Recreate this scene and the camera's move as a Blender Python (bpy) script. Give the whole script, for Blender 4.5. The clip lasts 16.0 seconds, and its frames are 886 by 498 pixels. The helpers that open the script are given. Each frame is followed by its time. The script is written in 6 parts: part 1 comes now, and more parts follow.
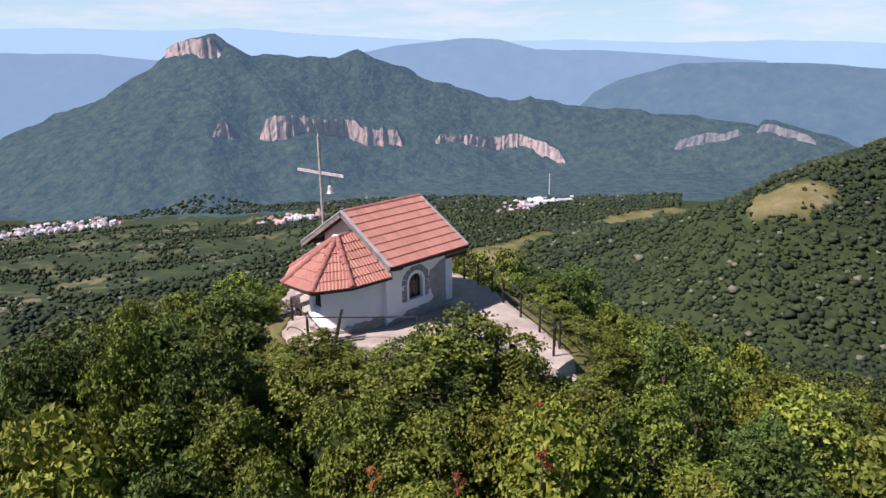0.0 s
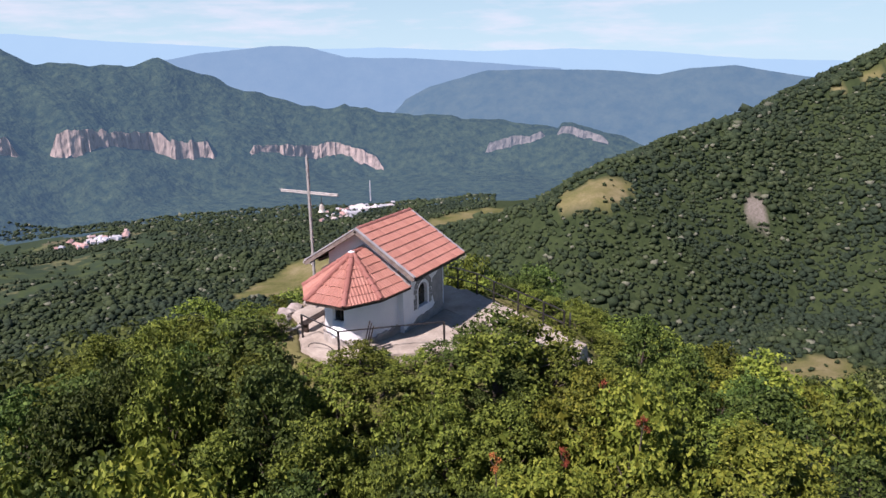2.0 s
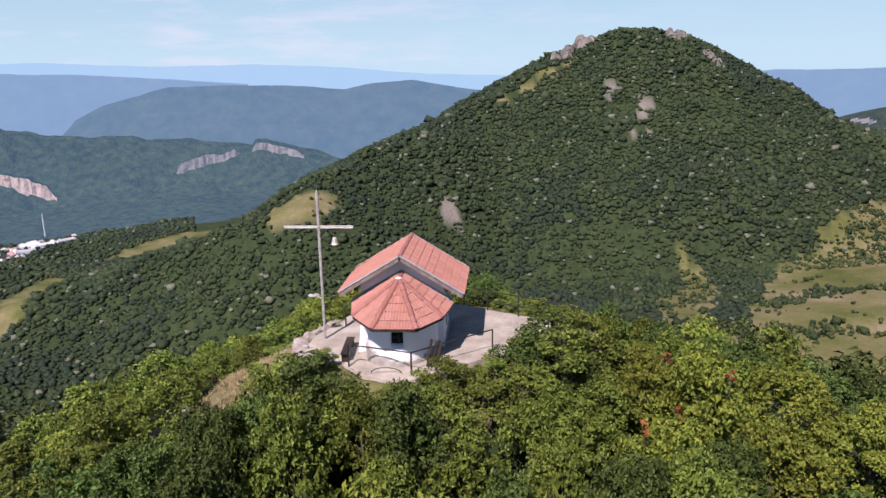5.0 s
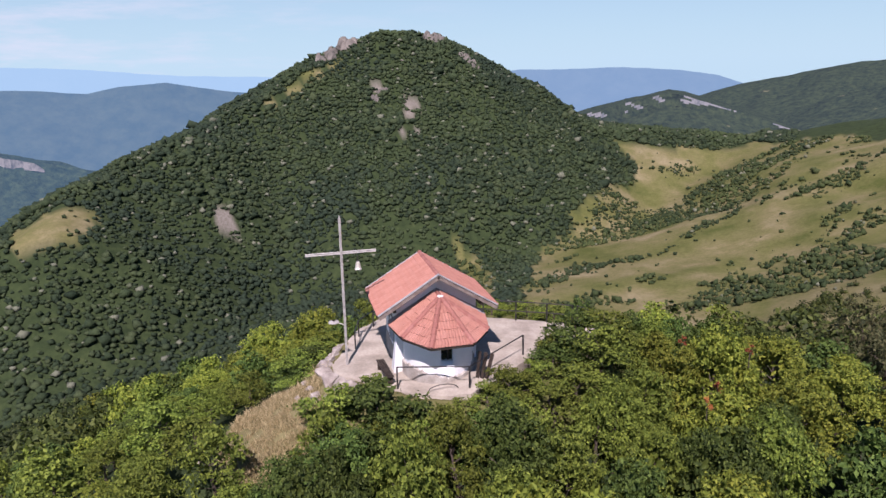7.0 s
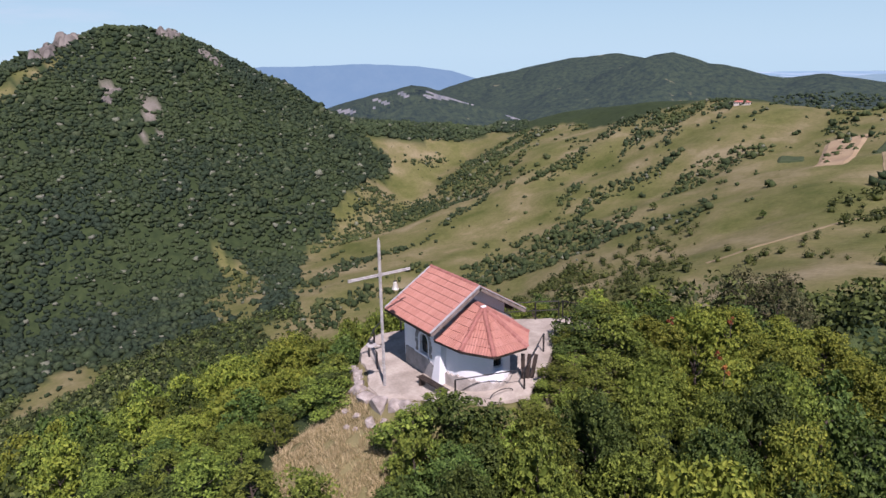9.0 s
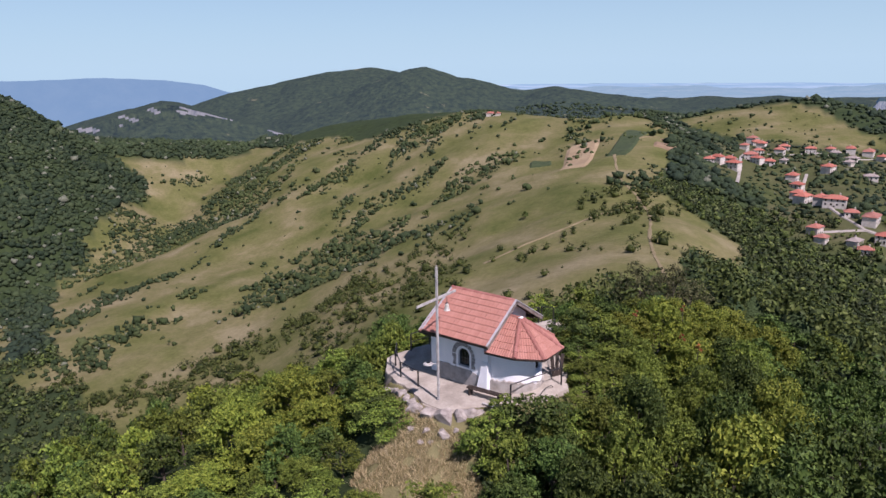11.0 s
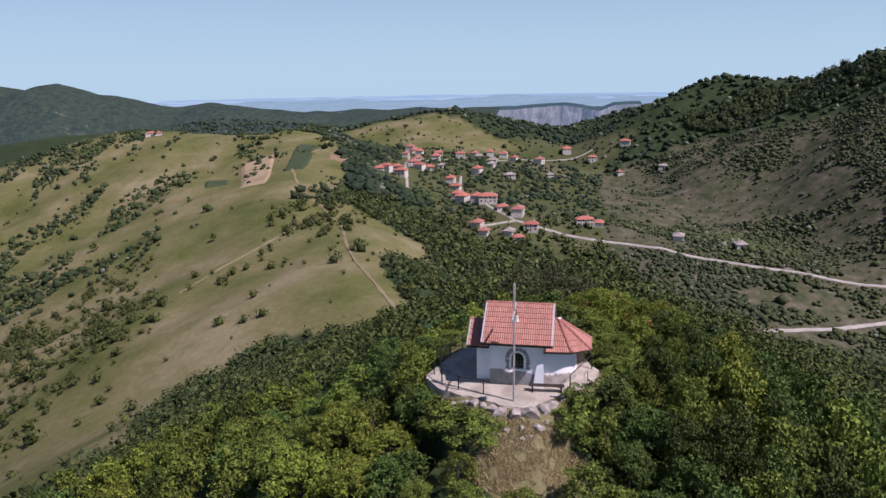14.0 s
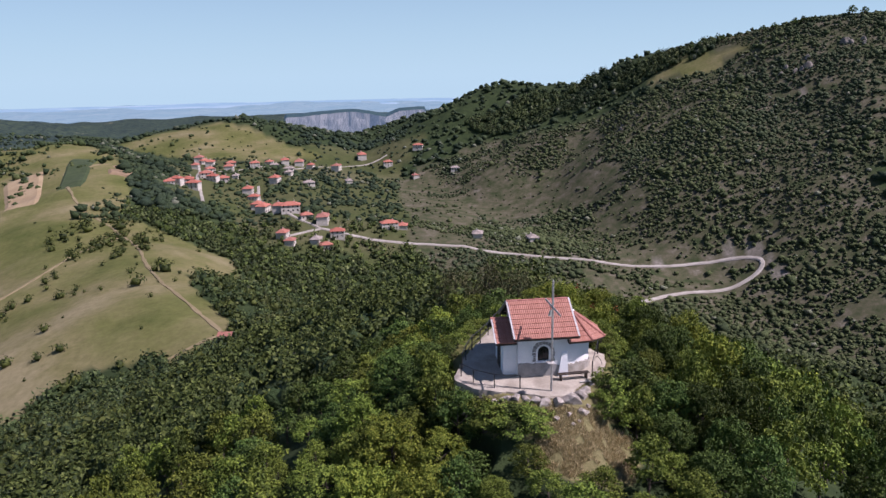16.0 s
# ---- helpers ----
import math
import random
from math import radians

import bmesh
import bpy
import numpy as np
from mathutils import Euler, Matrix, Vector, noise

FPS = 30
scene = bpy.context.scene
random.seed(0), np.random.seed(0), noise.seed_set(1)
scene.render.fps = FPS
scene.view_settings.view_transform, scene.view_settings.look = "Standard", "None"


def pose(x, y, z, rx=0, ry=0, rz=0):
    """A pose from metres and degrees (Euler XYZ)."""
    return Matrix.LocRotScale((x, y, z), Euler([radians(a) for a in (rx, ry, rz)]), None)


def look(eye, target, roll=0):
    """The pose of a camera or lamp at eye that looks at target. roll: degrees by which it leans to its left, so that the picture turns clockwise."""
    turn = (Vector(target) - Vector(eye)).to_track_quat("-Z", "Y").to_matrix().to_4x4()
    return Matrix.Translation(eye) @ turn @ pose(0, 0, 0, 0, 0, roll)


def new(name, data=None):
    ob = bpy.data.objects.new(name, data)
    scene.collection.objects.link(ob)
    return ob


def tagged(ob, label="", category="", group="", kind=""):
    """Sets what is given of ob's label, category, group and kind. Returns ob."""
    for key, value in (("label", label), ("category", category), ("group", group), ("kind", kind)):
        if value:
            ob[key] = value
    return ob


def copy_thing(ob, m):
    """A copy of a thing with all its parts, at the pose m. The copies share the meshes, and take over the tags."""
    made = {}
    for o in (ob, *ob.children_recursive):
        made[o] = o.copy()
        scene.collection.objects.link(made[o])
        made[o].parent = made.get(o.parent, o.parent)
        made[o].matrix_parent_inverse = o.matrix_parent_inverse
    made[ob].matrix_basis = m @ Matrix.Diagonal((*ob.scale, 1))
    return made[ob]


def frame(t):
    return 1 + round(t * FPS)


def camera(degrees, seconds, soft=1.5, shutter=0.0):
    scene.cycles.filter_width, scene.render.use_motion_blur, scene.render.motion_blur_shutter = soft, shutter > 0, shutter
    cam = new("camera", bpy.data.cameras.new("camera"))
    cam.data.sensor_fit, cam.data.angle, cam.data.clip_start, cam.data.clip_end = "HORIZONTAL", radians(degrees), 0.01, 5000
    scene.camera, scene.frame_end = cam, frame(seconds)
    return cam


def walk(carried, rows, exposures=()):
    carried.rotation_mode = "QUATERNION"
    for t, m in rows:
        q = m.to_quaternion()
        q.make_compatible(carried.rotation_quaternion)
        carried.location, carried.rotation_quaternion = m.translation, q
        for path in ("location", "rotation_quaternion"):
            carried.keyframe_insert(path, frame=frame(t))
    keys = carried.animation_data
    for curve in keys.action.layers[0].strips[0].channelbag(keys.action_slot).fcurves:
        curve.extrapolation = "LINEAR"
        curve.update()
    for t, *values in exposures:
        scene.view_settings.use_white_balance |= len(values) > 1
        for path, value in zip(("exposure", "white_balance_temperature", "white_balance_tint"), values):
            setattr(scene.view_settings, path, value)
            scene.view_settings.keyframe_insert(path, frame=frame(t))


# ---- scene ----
cam = camera(63.54, 16.0)
PATH = [
    (0, (17.879, 20.545, 9.853), (10.959, 13.849, 7.155), -0.90),
    (0.5, (19.445, 19.814, 10.029), (12.125, 13.551, 7.348), -0.90),
    (1, (20.965, 18.795, 10.224), (13.257, 13.007, 7.561), -0.83),
    (1.5, (22.390, 17.562, 10.444), (14.321, 12.284, 7.791), -0.84),
    (2, (23.778, 16.158, 10.633), (15.375, 11.421, 7.997), -0.88),
    (2.5, (25.075, 14.579, 10.814), (16.370, 10.409, 8.199), -0.89),
    (3, (26.354, 12.883, 10.997), (17.378, 9.317, 8.407), -0.89),
    (3.5, (27.568, 11.000, 11.184), (18.359, 8.066, 8.616), -0.87),
    (4, (28.693, 8.996, 11.377), (19.292, 6.725, 8.837), -0.90),
    (6.5, (31.094, -3.611, 12.586), (21.514, -2.218, 10.081), -0.97),
    (7, (30.410, -6.445, 12.918), (20.993, -4.236, 10.381), -1.06),
    (7.5, (29.423, -9.276, 13.306), (20.257, -6.240, 10.704), -1.09),
    (8, (28.357, -12.102, 13.679), (19.513, -8.268, 11.019), -1.21),
    (8.5, (27.379, -14.911, 13.889), (18.897, -10.344, 11.208), -1.18),
    (9, (26.375, -17.780, 14.134), (18.293, -12.516, 11.496), -1.13),
    (11.5, (17.876, -31.788, 16.170), (12.562, -23.693, 13.673), -0.80),
    (12, (15.315, -34.105, 16.500), (10.655, -25.609, 14.030), -0.81),
    (12.5, (12.565, -36.182, 16.816), (8.585, -27.341, 14.368), -0.90),
    (13, (9.636, -37.988, 17.140), (6.353, -28.861, 14.706), -0.92),
    (13.5, (6.544, -39.542, 17.400), (3.968, -30.186, 14.985), -0.93),
    (14, (3.336, -40.771, 17.584), (1.468, -31.245, 15.183), -0.99),
    (14.5, (0.006, -41.624, 17.771), (-1.149, -31.980, 15.391), -1.00),
    (15, (-3.378, -42.233, 17.991), (-3.822, -32.530, 15.614), -1.01),
    (15.5, (-6.803, -42.536, 18.063), (-6.529, -32.825, 15.691), -1.09),
    (16, (-10.274, -42.576, 18.117), (-9.297, -32.910, 15.751), -1.09),
]
walk(cam, [(t, look(eye, target, roll)) for t, eye, target, roll in PATH], [(0, 0.61, 6650, 32), (4, 0.51, 6550, 31), (7.5, 0.43, 6400, 33), (11.5, 0.30, 6250, 33), (14, 0.23, 6230, 33), (16, 0.35, 6230, 32)])

# ---- sky and sun ----
SUN_WAY = Vector((-1.36, 0.51, -1.80)).normalized()
SUN_HEIGHT, SUN_TURN = math.asin(-SUN_WAY.z), math.atan2(-SUN_WAY.x, -SUN_WAY.y)
world = bpy.data.worlds.new("sky")
scene.world = world
world.use_nodes = True
wt = world.node_tree
wt.nodes.clear()
sky = wt.nodes.new("ShaderNodeTexSky")
sky.sky_type, sky.sun_disc = "NISHITA", False
sky.sun_elevation, sky.sun_rotation = SUN_HEIGHT, SUN_TURN
sky.altitude, sky.air_density, sky.dust_density, sky.ozone_density = 300, 1.0, 0.0, 4.0
# thin cloud low over the south-west
way = wt.nodes.new("ShaderNodeTexCoord")
flat = wt.nodes.new("ShaderNodeMapping")
flat.inputs["Scale"].default_value = (5, 5, 34)
wt.links.new(way.outputs["Generated"], flat.inputs["Vector"])
puff = wt.nodes.new("ShaderNodeTexNoise")
puff.inputs["Scale"].default_value, puff.inputs["Detail"].default_value, puff.inputs["Roughness"].default_value = 1.3, 7.0, 0.62
wt.links.new(flat.outputs[0], puff.inputs["Vector"])
axes = wt.nodes.new("ShaderNodeSeparateXYZ")
wt.links.new(way.outputs["Generated"], axes.inputs[0])


def world_math(op, a, b=0.0):
    n = wt.nodes.new("ShaderNodeMath")
    n.operation, n.use_clamp = op, op in ("MULTIPLY", "SUBTRACT")
    for socket, v in zip(n.inputs, (a, b)):
        if isinstance(v, bpy.types.NodeSocket):
            wt.links.new(v, socket)
        else:
            socket.default_value = v
    return n.outputs[0]


south = world_math("SUBTRACT", world_math("MULTIPLY", world_math("MULTIPLY_ADD", axes.outputs["Y"], -1.6), 1.0), 0.0)
veil = world_math("SUBTRACT", world_math("MULTIPLY", world_math("SUBTRACT", puff.outputs["Fac"], 0.47), 5.0), 0.0)
cloud = world_math("MULTIPLY", world_math("MULTIPLY", veil, south), 0.5)
tinted = wt.nodes.new("ShaderNodeMix")
tinted.data_type, tinted.blend_type = "RGBA", "MULTIPLY"
tinted.inputs[0].default_value = 1.0
tinted.inputs[7].default_value = (0.62, 0.95, 1.10, 1)
wt.links.new(sky.outputs[0], tinted.inputs[6])
mixed = wt.nodes.new("ShaderNodeMix")
mixed.data_type = "RGBA"
wt.links.new(cloud, mixed.inputs[0])
# pale haze that thins out with height
haze = wt.nodes.new("ShaderNodeMix")
haze.data_type = "RGBA"
wt.links.new(world_math("MULTIPLY", world_math("MULTIPLY", world_math("SUBTRACT", 1.0, world_math("MULTIPLY", axes.outputs["Z"], 2.8)), 1.0), 0.92), haze.inputs[0])
wt.links.new(tinted.outputs[2], haze.inputs[6])
haze.inputs[7].default_value = (7.5, 11.5, 12.8, 1)
wt.links.new(haze.outputs[2], mixed.inputs[6])
mixed.inputs[7].default_value = (11.5, 12.2, 13.2, 1)
back = wt.nodes.new("ShaderNodeBackground")
back.inputs["Strength"].default_value = 0.05
wt.links.new(mixed.outputs[2], back.inputs["Color"])
wt.links.new(back.outputs[0], wt.nodes.new("ShaderNodeOutputWorld").inputs[0])

sun_data = bpy.data.lights.new("sun", "SUN")
sun_data.energy, sun_data.angle, sun_data.color = 5.0, radians(0.55), (1.0, 0.96, 0.90)
sun = new("sun", sun_data)
sun.matrix_world = Matrix.Translation((0, 0, 60)) @ SUN_WAY.to_track_quat("-Z", "Y").to_matrix().to_4x4()


# ---- materials ----
class Graph:
    """A short hand for node materials."""

    def __init__(self, name):
        self.mat = bpy.data.materials.new(name)
        self.mat.use_nodes = True
        self.tree = self.mat.node_tree
        self.tree.nodes.clear()
        self.out = self.tree.nodes.new("ShaderNodeOutputMaterial")

    def node(self, kind, **given):
        n = self.tree.nodes.new("ShaderNode" + kind)
        for key, value in given.items():
            if key in n.inputs:
                self.put(n.inputs[key], value)
        return n

    def put(self, socket, value):
        if isinstance(value, bpy.types.NodeSocket):
            self.tree.links.new(value, socket)
        else:
            socket.default_value = value

    def coords(self, kind="Object"):
        return self.node("TexCoord").outputs[kind]

    def noise(self, vector, scale, detail=4.0, rough=0.55):
        n = self.node("TexNoise", Scale=scale, Detail=detail, Roughness=rough)
        self.put(n.inputs["Vector"], vector)
        return n.outputs["Fac"]

    def ramp(self, fac, *stops):
        n = self.node("ValToRGB")
        self.put(n.inputs["Fac"], fac)
        el = n.color_ramp.elements
        while len(el) < len(stops):
            el.new(0.5)
        for e, (pos, col) in zip(el, stops):
            e.position = pos
            e.color = (*col, 1) if len(col) == 3 else col
        return n.outputs["Color"]

    def mix(self, fac, a, b, how="MIX"):
        n = self.node("Mix")
        n.data_type, n.blend_type = "RGBA", how
        self.put(n.inputs[0], fac)
        for socket, v in ((n.inputs[6], a), (n.inputs[7], b)):
            self.put(socket, v if isinstance(v, bpy.types.NodeSocket) else (*v, 1))
        return n.outputs[2]

    def math(self, op, a, b=0.0):
        n = self.node("Math")
        n.operation = op
        self.put(n.inputs[0], a)
        self.put(n.inputs[1], b)
        return n.outputs[0]

    def attribute(self, name):
        n = self.node("Attribute")
        n.attribute_name = name
        return n

    def bump(self, height, strength=0.3, distance=0.02):
        return self.node("Bump", Height=height, Strength=strength, Distance=distance).outputs[0]

    def surface(self, color, roughness=0.8, normal=None, metal=0.0, specular=0.3, through_light=None):
        n = self.node("BsdfPrincipled")
        self.put(n.inputs["Base Color"], color if isinstance(color, bpy.types.NodeSocket) else (*color, 1))
        self.put(n.inputs["Roughness"], roughness)
        n.inputs["Metallic"].default_value = metal
        n.inputs["Specular IOR Level"].default_value = specular
        if normal is not None:
            self.put(n.inputs["Normal"], normal)
        shader = n.outputs[0]
        if through_light:
            t = self.node("BsdfTranslucent")
            self.put(t.inputs["Color"], color)
            m = self.node("MixShader")
            m.inputs[0].default_value = through_light
            self.tree.links.new(shader, m.inputs[1])
            self.tree.links.new(t.outputs[0], m.inputs[2])
            shader = m.outputs[0]
        self.tree.links.new(shader, self.out.inputs[0])
        return self.mat


def leaf_material(name, dark, mid, light):
    g = Graph(name)
    own = g.node("NewGeometry").outputs["Random Per Island"]
    tree = g.node("ObjectInfo").outputs["Random"]
    col = g.ramp(own, (0.0, dark), (0.5, mid), (1.0, light))
    hue = g.node("HueSaturation", Hue=g.math("ADD", 0.485, g.math("MULTIPLY", tree, 0.03)), Saturation=0.93, Value=g.math("ADD", 0.64, g.math("MULTIPLY", tree, 0.64)))
    g.put(hue.inputs["Color"], col)
    return g.surface(hue.outputs[0], 0.6, specular=0.14, through_light=0.14)


def plain(name, a, b, scale, roughness=0.8, bump=0.2, metal=0.0, fine=60.0, specular=0.3):
    """Two tones mottled at two scales, with fine relief."""
    g = Graph(name)
    p = g.coords()
    large = g.noise(p, scale)
    small = g.noise(p, fine, 3.0)
    col = g.mix(g.ramp(large, (0.35, (0, 0, 0)), (0.65, (1, 1, 1))), a, b)
    col = g.mix(0.25, col, g.ramp(small, (0.3, (0.25, 0.25, 0.25)), (0.7, (1, 1, 1))), "MULTIPLY")
    return g.surface(col, roughness, g.bump(small, bump, 0.01), metal, specular)


M = {}
M["oak"] = leaf_material("oak_leaves", (0.052, 0.078, 0.010), (0.108, 0.152, 0.016), (0.200, 0.250, 0.026))
M["lime"] = leaf_material("yellow_green_leaves", (0.074, 0.106, 0.010), (0.154, 0.196, 0.016), (0.250, 0.275, 0.024))
M["dark_leaf"] = leaf_material("dark_leaves", (0.028, 0.052, 0.010), (0.056, 0.096, 0.016), (0.108, 0.160, 0.026))
M["brown_leaf"] = leaf_material("dry_brown_leaves", (0.040, 0.045, 0.018), (0.070, 0.075, 0.028), (0.12, 0.11, 0.05))
M["red_leaf"] = leaf_material("red_leaves", (0.22, 0.045, 0.015), (0.34, 0.09, 0.02), (0.40, 0.16, 0.03))
M["bark"] = plain("bark", (0.06, 0.045, 0.035), (0.12, 0.10, 0.08), 6, 0.95, 0.6)
M["plaster"] = plain("whitewash", (0.84, 0.85, 0.86), (0.77, 0.79, 0.81), 1.5, 0.85, 0.15)
M["stone"] = plain("grey_stone", (0.20, 0.20, 0.20), (0.33, 0.32, 0.31), 7, 0.9, 0.5)
M["mortar"] = plain("grey_cement", (0.24, 0.235, 0.23), (0.34, 0.33, 0.32), 3, 0.9, 0.4)
M["concrete"] = plain("pale_concrete", (0.30, 0.262, 0.215), (0.46, 0.41, 0.345), 0.9, 0.9, 0.5, fine=9.0)
M["footing"] = plain("pale_rough_footing", (0.30, 0.27, 0.235), (0.44, 0.41, 0.37), 2.5, 0.9, 0.6, fine=16.0)
M["rock"] = plain("pale_rock", (0.24, 0.205, 0.18), (0.43, 0.39, 0.35), 1.6, 0.9, 0.8)
M["dark_wood"] = plain("dark_wood", (0.025, 0.018, 0.014), (0.06, 0.045, 0.035), 3, 0.7, 0.4)
M["grey_wood"] = plain("weathered_wood", (0.16, 0.12, 0.10), (0.26, 0.22, 0.19), 4, 0.85, 0.5)
M["black_iron"] = plain("black_painted_iron", (0.012, 0.012, 0.013), (0.03, 0.026, 0.024), 8, 0.45, 0.15, specular=0.5)
M["white_metal"] = plain("white_painted_metal", (0.50, 0.485, 0.46), (0.34, 0.32, 0.30), 5, 0.5, 0.15, specular=0.5)
M["galvanised"] = plain("weathered_galvanised_sheet", (0.42, 0.42, 0.43), (0.56, 0.56, 0.57), 4, 0.5, 0.1, metal=0.3)
M["bell_metal"] = plain("painted_bell_metal", (0.55, 0.50, 0.40), (0.70, 0.68, 0.62), 5, 0.4, 0.1, metal=0.3)
M["dark_glass"] = plain("dark_window_glass", (0.012, 0.014, 0.016), (0.02, 0.022, 0.025), 3, 0.12, 0.02, specular=0.6)


def tile_material(name, a, b, c):
    g = Graph(name)
    p = g.coords()
    one = g.node("ObjectInfo").outputs["Random"]
    isle = g.node("NewGeometry").outputs["Random Per Island"]
    col = g.ramp(g.math("FRACT", g.math("ADD", one, isle)), (0.0, a), (0.5, b), (1.0, c))
    col = g.mix(g.ramp(g.noise(p, 2.2), (0.40, (0, 0, 0)), (0.75, (0.40, 0.40, 0.40))), col, (0.38, 0.20, 0.165))
    grime = g.noise(p, 14, 5)
    col = g.mix(0.35, col, g.ramp(grime, (0.3, (0.45, 0.42, 0.40)), (0.6, (1, 1, 1))), "MULTIPLY")
    return g.surface(col, 0.75, g.bump(g.noise(p, 90, 2), 0.15, 0.005), specular=0.3)


M["tile"] = tile_material("clay_tile", (0.345, 0.152, 0.114), (0.385, 0.175, 0.132), (0.42, 0.198, 0.152))
M["ridge_tile"] = tile_material("ridge_tile", (0.27, 0.105, 0.085), (0.31, 0.125, 0.10), (0.35, 0.15, 0.125))

# ---- the lie of the land: crests with falling flanks over a tilted valley floor ----
def lattice(x, y, seed):
    """Smooth value noise, -1 to 1, one bump a unit."""
    xi, yi = np.floor(x).astype(np.int64), np.floor(y).astype(np.int64)
    fx, fy = x - xi, y - yi
    fx, fy = fx * fx * (3 - 2 * fx), fy * fy * (3 - 2 * fy)

    def hashed(a, b):
        n = (a * 374761393 + b * 668265263 + seed * 982451653) & 0x7FFFFFFF
        n = ((n ^ (n >> 13)) * 1274126177) & 0x7FFFFFFF
        return ((n ^ (n >> 16)) & 0xFFFF) / 32767.5 - 1
    top = hashed(xi, yi) * (1 - fx) + hashed(xi + 1, yi) * fx
    low = hashed(xi, yi + 1) * (1 - fx) + hashed(xi + 1, yi + 1) * fx
    return top * (1 - fy) + low * fy


def rough(x, y, size, seed, octaves=4, gain=0.5):
    out, amp, total = 0, 1.0, 0
    for k in range(octaves):
        out = out + amp * lattice(x / size * 2**k + 17.3 * k, y / size * 2**k - 9.1 * k, seed + k)
        total += amp
        amp *= gain
    return out / total


def crest(x, y, points, slope, rounding):
    """The height of a crest line with flanks that fall off at a slope."""
    best = np.full(np.shape(x), -1e4)
    for (ax, ay, az), (bx, by, bz) in zip(points, points[1:]):
        dx, dy = bx - ax, by - ay
        s = np.clip(((x - ax) * dx + (y - ay) * dy) / (dx * dx + dy * dy), 0, 1)
        d = np.hypot(x - ax - s * dx, y - ay - s * dy)
        best = np.maximum(best, az + s * (bz - az) - slope * (np.sqrt(d * d + rounding**2) - rounding))
    return best


def blend_max(a, b, k):
    h = np.maximum(k - np.abs(a - b), 0) / k
    return np.maximum(a, b) + h * h * k / 4


SPUR = [(0, 0, -0.3), (2, 14, -3.5), (2, 27, -6.0), (-6, 60, -17), (-15, 100, -34), (-27, 183, -63), (-74, 265, -94),
        (-129, 330, -94), (-199, 511, -101), (-262, 640, -90), (-340, 790, -75), (-400, 900, -64)]
MEADOW = [(-400, 900, -64), (-671, 995, -66), (-1100, 1150, -103), (-1318, 993, -160), (-1540, 718, -123)]
CONE = [(-1540, 718, -123), (-1560, 555, -34), (-1600, 420, 32), (-1590, 335, 68), (-1580, 235, 76), (-1550, 118, 34), (-1347, -87, -90),
        (-1123, -249, -142), (-930, -260, -175), (-960, -520, -255), (-1010, -820, -375)]
BENCH = [(0, 640, -140), (-70, 690, -124), (-150, 900, -112), (-250, 1150, -95)]
KNOLL = [(-190, 1420, -85), (-285, 1380, -56), (-430, 1350, -92)]
EAST_HILL = [(-20, 1620, -120), (98, 1440, -55), (233, 1290, 2), (345, 1205, 3), (450, 1115, 40), (540, 1015, 63), (622, 905, 84), (800, 760, 95), (1000, 300, 30)]
WEST_HILL = [(-2560, 1480, -200), (-2371, 1785, -79), (-2210, 1978, -30), (-2090, 2060, -8), (-2032, 2159, 2), (-1965, 2225, -14), (-1900, 2330, -60), (-1700, 2500, -120)]
DARK_HILL = [(-1484, 1840, 12), (-1405, 1893, -22), (-1335, 1937, -50), (-1262, 1982, -78)]
TREED_RIDGE = [(-1262, 1982, -78), (-1124, 2067, -63), (-963, 2144, -84), (-880, 2170, -110), (-800, 2200, -150)]
GORGE = [(-420, 2900, -118), (-100, 2950, -122), (100, 2900, -134), (300, 2700, -100)]
SCARP = [(-650, -2900, -470), (-950, -2930, -230), (-1250, -2940, -75), (-1589, -2891, 87), (-1840, -2740, -22), (-2140, -2640, -3), (-2520, -2270, -180), (-2800, -1750, -250),
         (-2990, -1140, -300), (-3000, -860, -330), (-2950, -520, -420)]


